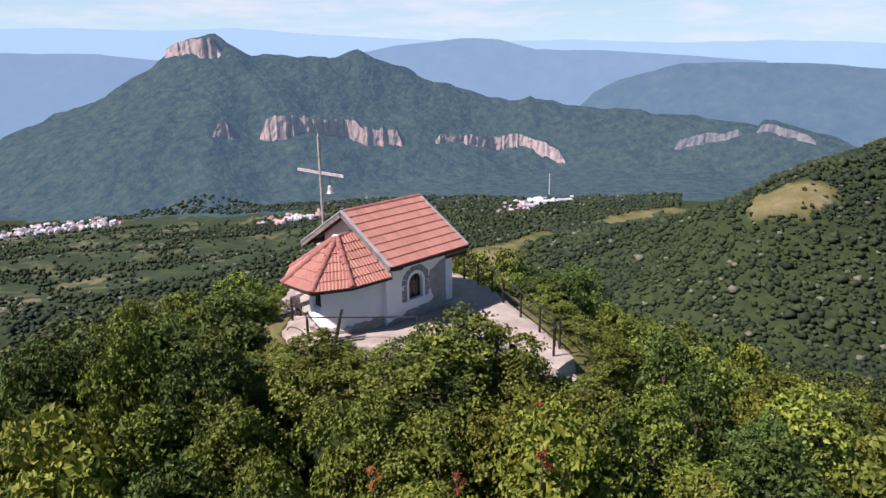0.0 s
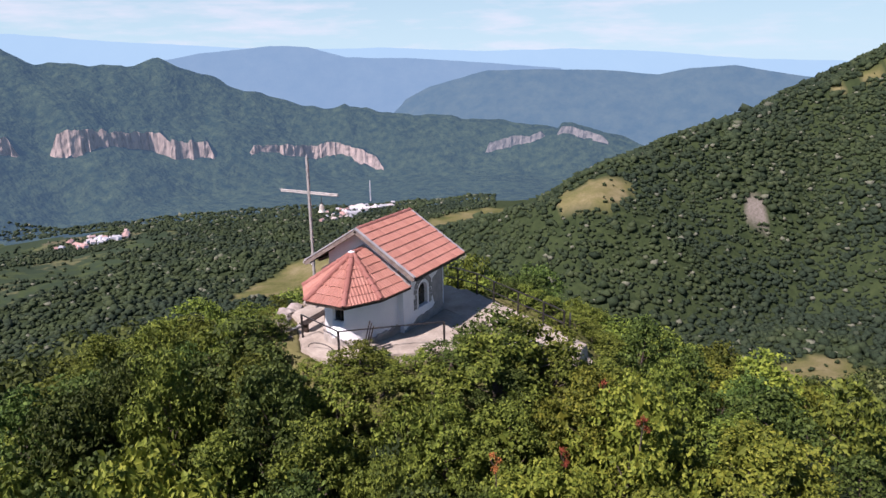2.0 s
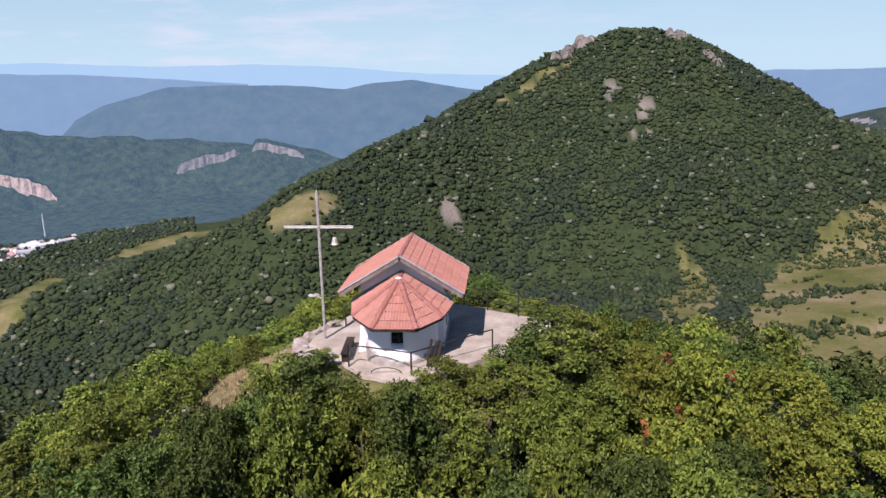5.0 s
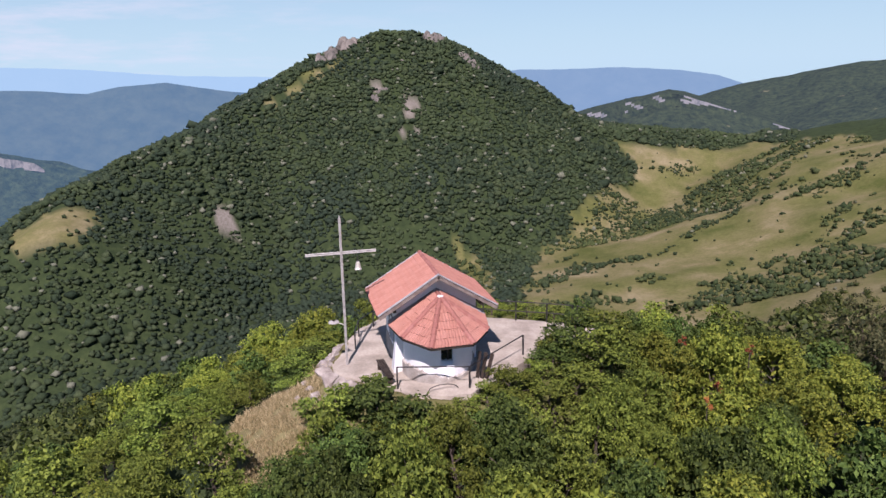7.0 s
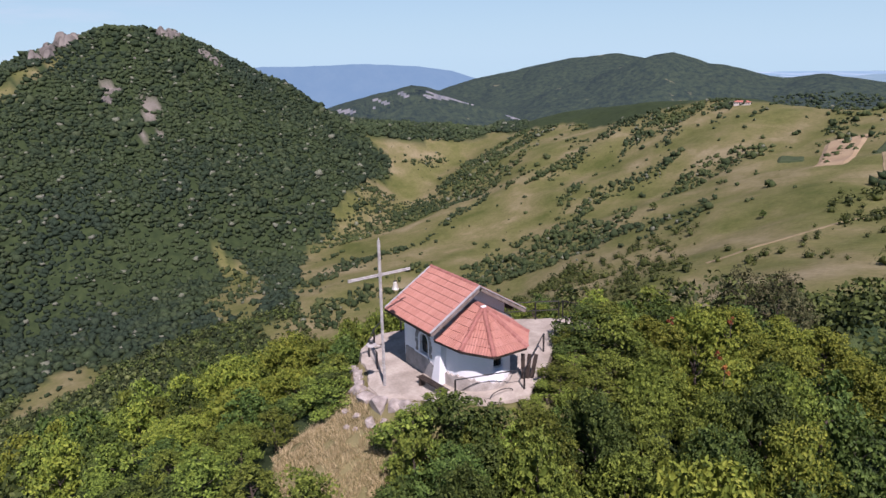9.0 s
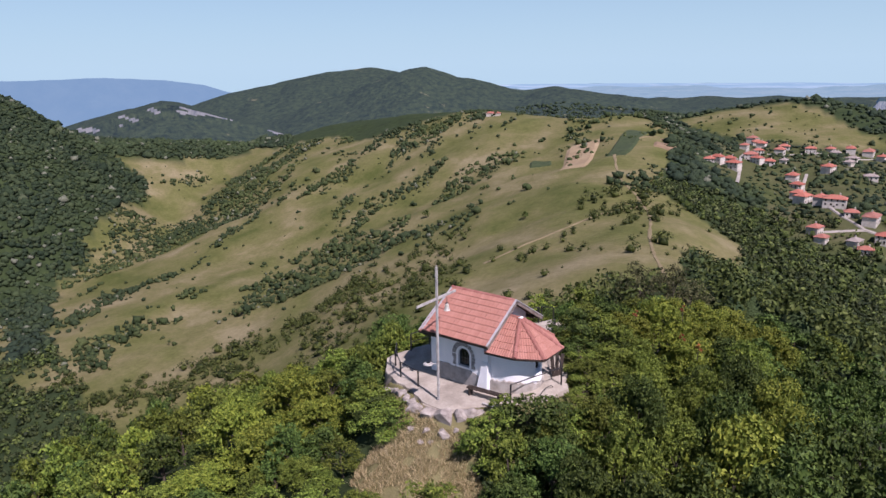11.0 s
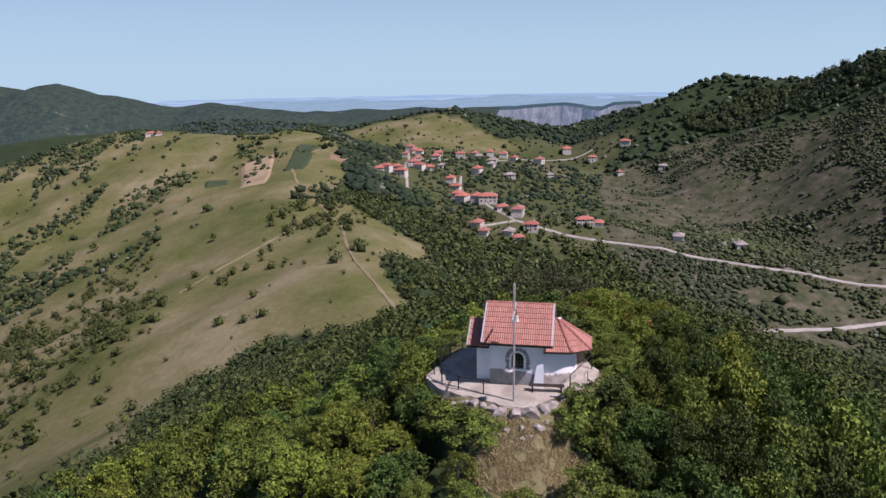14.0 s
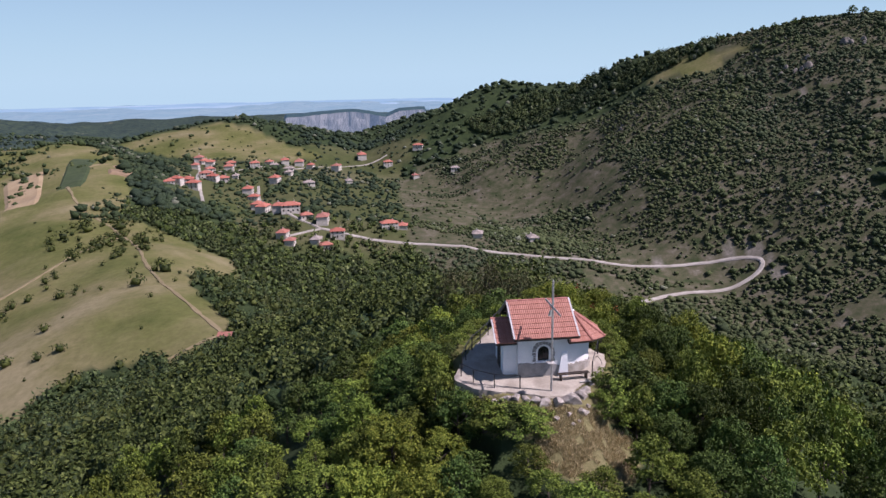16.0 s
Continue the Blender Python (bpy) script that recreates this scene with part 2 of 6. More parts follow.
def terrain(x, y):
    x, y = np.asarray(x, float), np.asarray(y, float)
    r = np.hypot(x, y)
    wx = x + np.clip(r / 8, 0, 60) * rough(x, y, 260, 5, 3)
    wy = y + np.clip(r / 8, 0, 60) * rough(x, y, 260, 9, 3)
    h = np.clip(-262 + 0.09 * (0.6 * x + 0.8 * y), -460, -135) + 12 * rough(x, y, 300, 3)
    for line, slope, rounding, soft in ((MEADOW, 0.50, 150, 30), (CONE, 0.60, 25, 30), (BENCH, 0.17, 30, 20), (KNOLL, 0.22, 60, 20), (EAST_HILL, 0.62, 70, 30),
                                        (WEST_HILL, 0.33, 60, 30), (DARK_HILL, 0.40, 30, 20), (TREED_RIDGE, 0.25, 60, 20), (GORGE, 0.5, 40, 20), (SCARP, 0.55, 30, 40)):
        h = blend_max(h, crest(wx, wy, line, slope, rounding), soft)
    dip = np.exp(-(((x + 60) / 330) ** 2)) * np.clip((y - 1480) / 260, 0, 1) * np.clip((2640 - y) / 60, 0, 1)
    h = h - 95 * dip
    near = np.clip(1 - r / 120, 0, 1)
    sx, sy = wx * (1 - near) + x * near, wy * (1 - near) + y * near
    # the flanks of the chapel's spur start steep and ease off; its meadow side is gentler
    steep = 0.60 - 0.20 * np.clip((y - 150) / 200, 0, 1)
    spur = np.full(x.shape, -1e4)
    for (ax, ay, az), (bx, by, bz) in zip(SPUR, SPUR[1:]):
        dx, dy = bx - ax, by - ay
        s = np.clip(((sx - ax) * dx + (sy - ay) * dy) / (dx * dx + dy * dy), 0, 1)
        d = np.hypot(sx - ax - s * dx, sy - ay - s * dy)
        wide = 5 + 0.12 * np.clip(sy, 0, 300)
        spur = np.maximum(spur, az + s * (bz - az) - steep * (np.sqrt(d * d + wide * wide) - wide))
    knoll = (np.hypot(x / 5.0, (y - 1.8) / 6.6) - 1) * 5.4
    south = np.clip(1.3 - np.abs(np.arctan2(x - 0.6, -y)) / 0.55, 0, 1) * (y < -2)
    scarp = np.clip((knoll - 0.2) / 2.2, 0, 1)
    knoll = -0.40 - 0.60 * np.maximum(knoll, 0) - 0.1 * np.clip(-y - 3, 0, 3) - 2.4 * scarp * scarp * (3 - 2 * scarp) * (1 - south)
    spur = np.where(r < 60, blend_max(spur, np.where(r < 40, knoll, -99), 0.6), spur)
    spur = np.where((r < 14) & (south < 1), np.minimum(spur, np.maximum(knoll, -99) + 0.3 + 4 * south), spur)
    h = blend_max(h, spur, 12 * np.clip(r / 200, 0.01, 1))
    gully = np.clip((r - 40) / 300, 0, 1)
    far = np.clip((r - 2150) / 500, 0, 1) * (y < -300)
    h = h + far * np.clip((h + 345) / 90, 0, 1) * (26 - 90 * np.abs(rough(x, y, 460, 71, 4)) - 34 * np.abs(rough(x, y, 170, 73, 3)))
    h = h + gully * (9 * rough(x, y, 170, 21, 4) - 7 * np.abs(rough(x, y, 120, 33, 3)))
    return h + 0.35 * rough(x, y, 6, 41, 3) * np.clip((r - 5) / 8, 0, 1)


# ---- building blocks ----
def mesh_of(name, verts, faces, material=None, smooth=False):
    me = bpy.data.meshes.new(name)
    me.from_pydata(verts, [], faces)
    if material:
        me.materials.append(material)
    if smooth:
        me.polygons.foreach_set("use_smooth", [True] * len(me.polygons))
    me.update()
    return me


def part(name, bm, material, parent=None, label=""):
    """Links a bmesh as one mesh object, under a thing or a part of one."""
    me = bpy.data.meshes.new(name)
    bmesh.ops.recalc_face_normals(bm, faces=bm.faces)
    bm.to_mesh(me)
    bm.free()
    me.materials.append(material)
    ob = new(name, me)
    if parent:
        ob.parent = parent
    return tagged(ob, label)


def solid(*boxes, bevel=0.0):
    """A bmesh of boxes: (x0, x1, y0, y1, z0, z1)."""
    bm = bmesh.new()
    for x0, x1, y0, y1, z0, z1 in boxes:
        made = bmesh.ops.create_cube(bm, size=1.0)["verts"]
        bmesh.ops.scale(bm, vec=(x1 - x0, y1 - y0, z1 - z0), verts=made)
        bmesh.ops.translate(bm, vec=((x0 + x1) / 2, (y0 + y1) / 2, (z0 + z1) / 2), verts=made)
    if bevel:
        bmesh.ops.bevel(bm, geom=bm.edges[:], offset=bevel, segments=2, affect="EDGES", profile=0.6)
    return bm


def rod(bm, a, b, radius, end=None, sides=10):
    """A round bar from a to b, added to a bmesh."""
    a, b = Vector(a), Vector(b)
    q = (b - a).to_track_quat("Z", "Y").to_matrix()
    rings = []
    for p, rad in ((a, radius), (b, radius if end is None else end)):
        rings.append([bm.verts.new(p + q @ Vector((rad * math.cos(k * math.tau / sides), rad * math.sin(k * math.tau / sides), 0))) for k in range(sides)])
    for k in range(sides):
        bm.faces.new((rings[0][k], rings[0][(k + 1) % sides], rings[1][(k + 1) % sides], rings[1][k]))
    bm.faces.new(rings[0][::-1])
    bm.faces.new(rings[1])
    return bm


def slab(outline, z0, z1):
    """A flat prism over an outline in plan; z1 may be a function of x, y."""
    top = z1 if callable(z1) else (lambda x, y: z1)
    bm = bmesh.new()
    low = [bm.verts.new((x, y, z0)) for x, y in outline]
    high = [bm.verts.new((x, y, top(x, y))) for x, y in outline]
    n = len(outline)
    bm.faces.new(low[::-1])
    bm.faces.new(high)
    for k in range(n):
        bm.faces.new((low[k], low[(k + 1) % n], high[(k + 1) % n], high[k]))
    return bm


# ---- what grows where ----
def inside(x, y, outline, ragged=0.0, size=60.0, seed=3):
    """Whether points lie within an outline whose edge wanders."""
    if ragged:
        x, y = x + ragged * rough(x, y, size, seed, 3), y + ragged * rough(x, y, size, seed + 7, 3)
    hit = np.zeros(np.shape(x), bool)
    for (ax, ay), (bx, by) in zip(outline, outline[1:] + outline[:1]):
        if ay != by:
            hit ^= ((ay > y) != (by > y)) & (x < (bx - ax) * (y - ay) / (by - ay) + ax)
    return hit


# COVER
BIG_MEADOW = [(-84, 240), (-80, 268), (-84, 303), (-94, 340), (-112, 376), (-96, 420), (-120, 500), (-174, 536), (-230, 600), (-250, 700), (-300, 850), (-340, 900), (-420, 960), (-668, 975),
              (-830, 900), (-1000, 960), (-1258, 960), (-1350, 690), (-1225, 670), (-1130, 560), (-975, 395), (-800, 295), (-637, 228), (-547, 205), (-470, 188), (-400, 178), (-320, 178),
              (-285, 130), (-215, 70), (-150, 48), (-100, 52), (-84, 70), (-100, 105), (-132, 150), (-146, 185), (-150, 215), (-147, 250), (-132, 268), (-110, 258)]
KNOLL_MEADOW = [(-446, 1244), (-393, 1328), (-301, 1375), (-220, 1296), (-115, 1193), (-75, 1163), (-142, 1109), (-211, 1040), (-313, 1119)]
RIDGE_MEADOW = [(-864, -316), (-905, -332), (-955, -328), (-978, -280), (-965, -238), (-930, -224), (-892, -232), (-875, -272)]
LOW_STRIP = [(-735, -800), (-790, -715), (-900, -700), (-1100, -800), (-1281, -850), (-1300, -935), (-1100, -905), (-950, -880)]
LOW_STRIP_2 = [(-1450, -905), (-1480, -835), (-1620, -795), (-1770, -770), (-1770, -850), (-1560, -920)]
CLEARING = [(-990, 245), (-965, 295), (-860, 270), (-760, 240), (-670, 205), (-690, 165), (-800, 185), (-870, 225)]
CLEARING_2 = [(-640, 185), (-600, 250), (-540, 255), (-530, 225), (-590, 180)]
LOW_GRASS = [(-735, 20), (-700, 65), (-655, 40), (-640, -40), (-680, -20)]
SOUTH_MEADOW = [(-52, 310), (-30, 320), (-8, 330), (-20, 290), (-48, 285)]
CONE_GRASS = [(-1510, 152), (-1478, 130), (-1410, 25), (-1372, -18), (-1392, -26), (-1475, 75)]
RIDGE_PASTURE = [(388, 1000), (440, 1002), (500, 962), (520, 925), (470, 925), (420, 955)]
RIDGE_WOOD = [(140, 1165), (280, 1185), (354, 1135), (445, 1065), (505, 985), (470, 972), (385, 1012), (290, 1060), (190, 1095)]
SCRUB = [(30, 1060), (30, 760), (20, 650), (90, 500), (190, 400), (330, 380), (430, 470), (470, 600), (620, 640), (760, 700), (800, 900), (640, 960), (500, 1010), (400, 960), (300, 1010), (180, 1090)]
VILLAGE = [(-290, 1090), (-260, 880), (-235, 780), (-160, 720), (-110, 620), (0, 600), (40, 660), (60, 800), (30, 1050), (90, 1180), (-60, 1240), (-200, 1180)]
BARE_PATCH = [(-1070, -95), (-1040, -105), (-1022, -78), (-1050, -60)]
SCREES = [(-1345, 262, 16), (-1310, 250, 14), (-1270, 240, 13), (-1245, 215, 14), (-1262, 250, 10), (-1395, 200, 14), (489, 798, 7), (502, 790, 8), (516, 782, 9), (530, 770, 7),
          (190, 626, 5), (230, 621, 5), (270, 615, 6), (305, 610, 6), (335, 601, 7), (354, 588, 7), (363, 570, 8), (362, 552, 7)]
FIELDS = [(-120, -1150), (-330, -1150), (-560, -1120), (-760, -1180), (-950, -1300), (-1230, -1500), (-1200, -1780), (-900, -2020), (-350, -2160), (-60, -1800)]
GRASS_SLOPE = [(-1.5, -4.7), (0.6, -5.0), (2.4, -4.9), (4.0, -6.3), (3.7, -8.8), (1.6, -10.0), (-0.8, -9.3), (-2.0, -7.0)]
TERRACE = [(4.75, 0.6), (3.9, 2.0), (2.7, 3.6), (1.7, 4.7), (1.15, 5.9), (0.6, 7.2), (0.3, 8.6), (-0.7, 8.5), (-2.3, 5.6), (-3.3, 3.6), (-4.6, 1.4), (-5.6, -1.5), (-4.6, -2.7),
           (-3.4, -3.4), (-1.9, -3.8), (-0.75, -4.4), (0.9, -4.6), (1.6, -3.6), (2.6, -2.7), (4.1, -1.3)]


def cover(x, y):
    """Meadow, scrub, bare ground and farmland, each 0 or 1."""
    meadow = inside(x, y, BIG_MEADOW, 22, 90) | inside(x, y, KNOLL_MEADOW, 15, 80) | inside(x, y, RIDGE_MEADOW, 24, 40) | inside(x, y, LOW_STRIP, 10, 60)
    meadow |= inside(x, y, LOW_STRIP_2, 8, 60) | inside(x, y, CLEARING, 30, 60) | inside(x, y, CLEARING_2, 20, 50) | inside(x, y, LOW_GRASS, 14, 40) | inside(x, y, RIDGE_PASTURE, 10, 40) | inside(x, y, SOUTH_MEADOW, 8, 30) | inside(x, y, CONE_GRASS, 8, 50)
    meadow |= inside(x, y, GRASS_SLOPE, 0.6, 2.0) | (np.hypot(x / 6.0, (y - 1.5) / 8.2) < 1)
    scrub = inside(x, y, SCRUB, 18, 80) & ~meadow & ~inside(x, y, RIDGE_WOOD, 10, 40)
    bare = inside(x, y, BARE_PATCH, 6, 20)
    for sx, sy, sr in SCREES:
        bare |= np.hypot(x - sx + 6 * rough(x, y, 18, 61, 2), y - sy + 6 * rough(x, y, 18, 62, 2)) < sr
    fields = inside(x, y, FIELDS, 60, 200)
    return meadow, scrub, bare, fields


def gardens(x, y):
    return inside(x, y, VILLAGE, 20, 60)


# ---- ground: one sheet to the horizon ----
def ground_material():
    g = Graph("hill_ground")
    p = g.coords()
    a = g.attribute("cover")
    rgb = g.node("SeparateColor")
    g.put(rgb.inputs[0], a.outputs["Color"])
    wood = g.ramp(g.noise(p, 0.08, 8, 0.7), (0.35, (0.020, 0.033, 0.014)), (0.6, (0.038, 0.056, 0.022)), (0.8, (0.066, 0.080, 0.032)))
    grass = g.ramp(g.noise(p, 0.013, 9, 0.62), (0.32, (0.078, 0.094, 0.026)), (0.45, (0.126, 0.130, 0.046)), (0.56, (0.172, 0.157, 0.072)), (0.68, (0.245, 0.212, 0.122)))
    grass = g.mix(0.5, grass, g.ramp(g.noise(p, 0.25, 8, 0.75), (0.3, (0.35, 0.38, 0.30)), (0.62, (1, 1, 1))), "MULTIPLY")
    brush = g.ramp(g.noise(p, 0.06, 10, 0.75), (0.37, (0.034, 0.050, 0.020)), (0.50, (0.074, 0.074, 0.042)), (0.62, (0.120, 0.108, 0.078)), (0.76, (0.24, 0.22, 0.19)))
    stones = g.ramp(g.noise(p, 0.35, 9, 0.75), (0.3, (0.085, 0.080, 0.062)), (0.5, (0.17, 0.155, 0.13)), (0.7, (0.27, 0.25, 0.22)))
    farm = g.node("TexVoronoi", Scale=0.011)
    g.put(farm.inputs["Vector"], p)
    plots = g.ramp(farm.outputs["Color"], (0.15, (0.030, 0.048, 0.024)), (0.4, (0.050, 0.074, 0.028)), (0.7, (0.100, 0.112, 0.050)), (0.9, (0.155, 0.140, 0.085)))
    plots = g.mix(g.ramp(g.noise(p, 0.03, 6, 0.7), (0.47, (1, 1, 1)), (0.58, (0, 0, 0))), plots, (0.03, 0.05, 0.028))
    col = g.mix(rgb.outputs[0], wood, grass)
    col = g.mix(rgb.outputs[1], col, brush)
    col = g.mix(rgb.outputs[2], col, stones)
    col = g.mix(a.outputs["Alpha"], col, plots)
    relief = g.noise(p, 0.9, 6, 0.7)
    return g.surface(col, 0.95, g.bump(relief, 0.5, 0.3), specular=0.1)


def haze_glow(g, shader, amount, tint=(0.30, 0.46, 0.66)):
    """Haze over far land, painted in: a share of flat sky-coloured emission."""
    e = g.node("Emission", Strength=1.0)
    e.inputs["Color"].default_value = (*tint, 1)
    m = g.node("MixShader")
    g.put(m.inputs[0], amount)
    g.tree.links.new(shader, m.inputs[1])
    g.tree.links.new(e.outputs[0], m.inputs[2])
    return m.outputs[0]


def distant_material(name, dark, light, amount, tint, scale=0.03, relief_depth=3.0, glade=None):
    """Far woods and plains, part of the backdrop; haze is mixed in as emission."""
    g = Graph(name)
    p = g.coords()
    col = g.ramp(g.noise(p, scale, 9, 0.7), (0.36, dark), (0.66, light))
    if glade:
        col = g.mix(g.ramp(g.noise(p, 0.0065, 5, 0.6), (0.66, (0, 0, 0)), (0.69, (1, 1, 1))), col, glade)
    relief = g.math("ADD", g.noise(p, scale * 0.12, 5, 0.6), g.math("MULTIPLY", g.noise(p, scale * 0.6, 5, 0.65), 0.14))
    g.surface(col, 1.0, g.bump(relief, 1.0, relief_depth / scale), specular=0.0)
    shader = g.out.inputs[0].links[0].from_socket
    g.tree.links.new(haze_glow(g, shader, amount, tint), g.out.inputs[0])
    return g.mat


M["ground"] = ground_material()
# the amount and tint set how much blue haze glow overlays each land
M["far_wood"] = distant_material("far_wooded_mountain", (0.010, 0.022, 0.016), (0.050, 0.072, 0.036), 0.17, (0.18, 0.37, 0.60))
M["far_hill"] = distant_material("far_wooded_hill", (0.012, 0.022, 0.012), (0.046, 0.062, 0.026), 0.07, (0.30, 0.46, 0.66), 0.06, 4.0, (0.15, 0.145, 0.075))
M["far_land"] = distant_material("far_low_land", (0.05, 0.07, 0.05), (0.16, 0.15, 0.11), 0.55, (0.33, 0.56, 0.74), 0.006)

turns = np.radians(np.concatenate([np.arange(46, 264, 0.42), np.arange(264, 405.9, 2.4)]))
rings = np.concatenate([[0.0], np.geomspace(0.8, 4850, 380)])
AZ, RR = np.meshgrid(turns, rings, indexing="ij")
gx, gy = RR * np.cos(AZ), RR * np.sin(AZ)
gz = terrain(gx, gy)
gz = np.where(inside(gx, gy, TERRACE), np.minimum(gz, -0.75), gz)
na, nr = gx.shape
index = np.arange(na * nr).reshape(na, nr)
quads = np.stack([index[:, :-1], index[:, 1:], np.roll(index, -1, 0)[:, 1:], np.roll(index, -1, 0)[:, :-1]], -1).reshape(-1, 4)
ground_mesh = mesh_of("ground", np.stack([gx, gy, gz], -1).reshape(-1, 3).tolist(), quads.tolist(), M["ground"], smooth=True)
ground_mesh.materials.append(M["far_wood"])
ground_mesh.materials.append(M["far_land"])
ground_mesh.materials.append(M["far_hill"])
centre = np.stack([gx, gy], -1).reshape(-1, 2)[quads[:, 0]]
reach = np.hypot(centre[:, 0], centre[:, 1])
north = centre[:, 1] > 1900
# outlying faces take the materials that carry painted haze
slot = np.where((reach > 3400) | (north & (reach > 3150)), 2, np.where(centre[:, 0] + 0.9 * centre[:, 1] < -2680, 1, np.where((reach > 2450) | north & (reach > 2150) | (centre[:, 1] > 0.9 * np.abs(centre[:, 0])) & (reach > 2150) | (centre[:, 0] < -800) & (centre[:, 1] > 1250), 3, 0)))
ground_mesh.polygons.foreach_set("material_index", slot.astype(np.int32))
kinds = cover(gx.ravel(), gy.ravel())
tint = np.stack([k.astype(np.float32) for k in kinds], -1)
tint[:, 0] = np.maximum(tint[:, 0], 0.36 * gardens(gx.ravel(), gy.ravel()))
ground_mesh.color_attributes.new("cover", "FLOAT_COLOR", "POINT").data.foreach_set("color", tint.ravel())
tagged(new("ground", ground_mesh), "hilly ground with woods, dry meadows and scrub slopes", "ground", kind="structure")


# ---- the chapel ----
def yard(x, y):
    """The terrace's slight fall to the south."""
    return -0.17 + 0.08 * max(-2.4, min(2.4, y))


EAVE_Y, RIDGE_Z, EAVE_Z, HALF = 2.635, 4.135, 2.52, 2.03
WALL_Y, WALL_X0, WALL_X1 = 1.78, -1.62, 1.50
FALL = (RIDGE_Z - EAVE_Z) / EAVE_Y

chapel = tagged(new("chapel"), "small whitewashed stone chapel with red tiled roofs", "chapel")


def roof_z(y):
    return RIDGE_Z - abs(y) * FALL


def arched_wall(x0, x1, z0, z1, sill, top, half, y_out, y_in):
    """A wall with a round-headed opening through it."""
    bm = bmesh.new()
    spring = top - half
    arc = [(half * math.cos(a), spring + half * math.sin(a)) for a in [k * math.pi / 10 for k in range(11)]]
    hole = [(half, sill)] + arc + [(-half, sill)]
    outer = [(x1, z0), (x1, spring), (x1, z1), (0, z1), (x0, z1), (x0, spring), (x0, z0)]
    rings = []
    for y in (y_out, y_in):
        h = [bm.verts.new((px, y, pz)) for px, pz in hole]
        o = {p: bm.verts.new((p[0], y, p[1])) for p in outer}
        o["l0"], o["l1"] = bm.verts.new((-half, y, z0)), bm.verts.new((half, y, z0))
        q = [o[p] for p in outer]
        bm.faces.new((q[0], q[1], h[1], h[0], o["l1"]))
        bm.faces.new((q[1], q[2], q[3], *h[6:0:-1]))
        bm.faces.new((q[3], q[4], q[5], *h[11:5:-1]))
        bm.faces.new((q[5], q[6], o["l0"], h[12], h[11]))
        bm.faces.new((o["l0"], o["l1"], h[0], h[12]))
        rings.append((h, q, o))
    (ha, qa, oa), (hb, qb, ob_) = rings
    for k in range(13):
        bm.faces.new((ha[k], ha[(k + 1) % 13], hb[(k + 1) % 13], hb[k]))
    ra, rb = qa + [oa["l0"], oa["l1"]], qb + [ob_["l0"], ob_["l1"]]
    for k in range(9):
        bm.faces.new((ra[k], ra[(k + 1) % 9], rb[(k + 1) % 9], rb[k]))
    return bm


def prism(outline, axis, a, b):
    """An outline in two axes pushed along the third, from a to b."""
    def place(p, q, t):
        return (t, p, q) if axis == "x" else (p, t, q) if axis == "y" else (p, q, t)
    bm = bmesh.new()
    one = [bm.verts.new(place(p, q, a)) for p, q in outline]
    two = [bm.verts.new(place(p, q, b)) for p, q in outline]
    bm.faces.new(one)
    bm.faces.new(two[::-1])
    for k in range(len(outline)):
        bm.faces.new((one[k], two[k], two[(k + 1) % len(outline)], one[(k + 1) % len(outline)]))
    return bm


# walls
SILL, HEAD, OPEN = 0.68, 1.66, 0.36
side_walls = {}
for side in (-1, 1):
    side_walls[side] = part("side_wall", arched_wall(WALL_X0, WALL_X1, -0.6, roof_z(WALL_Y) - 0.12, SILL, HEAD, OPEN, side * WALL_Y, side * (WALL_Y - 0.42)), M["plaster"], chapel, "whitewashed side wall with an arched window")
inner = WALL_Y - 0.42
GABLE = [(-inner, -0.6), (inner, -0.6), (inner, roof_z(inner) - 0.12), (0, RIDGE_Z - 0.12), (-inner, roof_z(inner) - 0.12)]
part("gable_wall", prism(GABLE, "x", WALL_X1 - 0.4, WALL_X1), M["plaster"], chapel)
part("gable_wall", prism(GABLE, "x", WALL_X0, WALL_X0 + 0.4), M["plaster"], chapel)
for side in (-1, 1):
    for x0, x1 in ((WALL_X1 - 0.4, WALL_X1), (WALL_X0, WALL_X0 + 0.4)):
        w0, w1 = side * inner, side * WALL_Y
        top = [(w0, roof_z(inner) - 0.125), (w1, roof_z(WALL_Y) - 0.125), (w0, roof_z(WALL_Y) - 0.125)]
        part("wall_corner", prism(top, "x", x0, x1), M["plaster"], chapel)

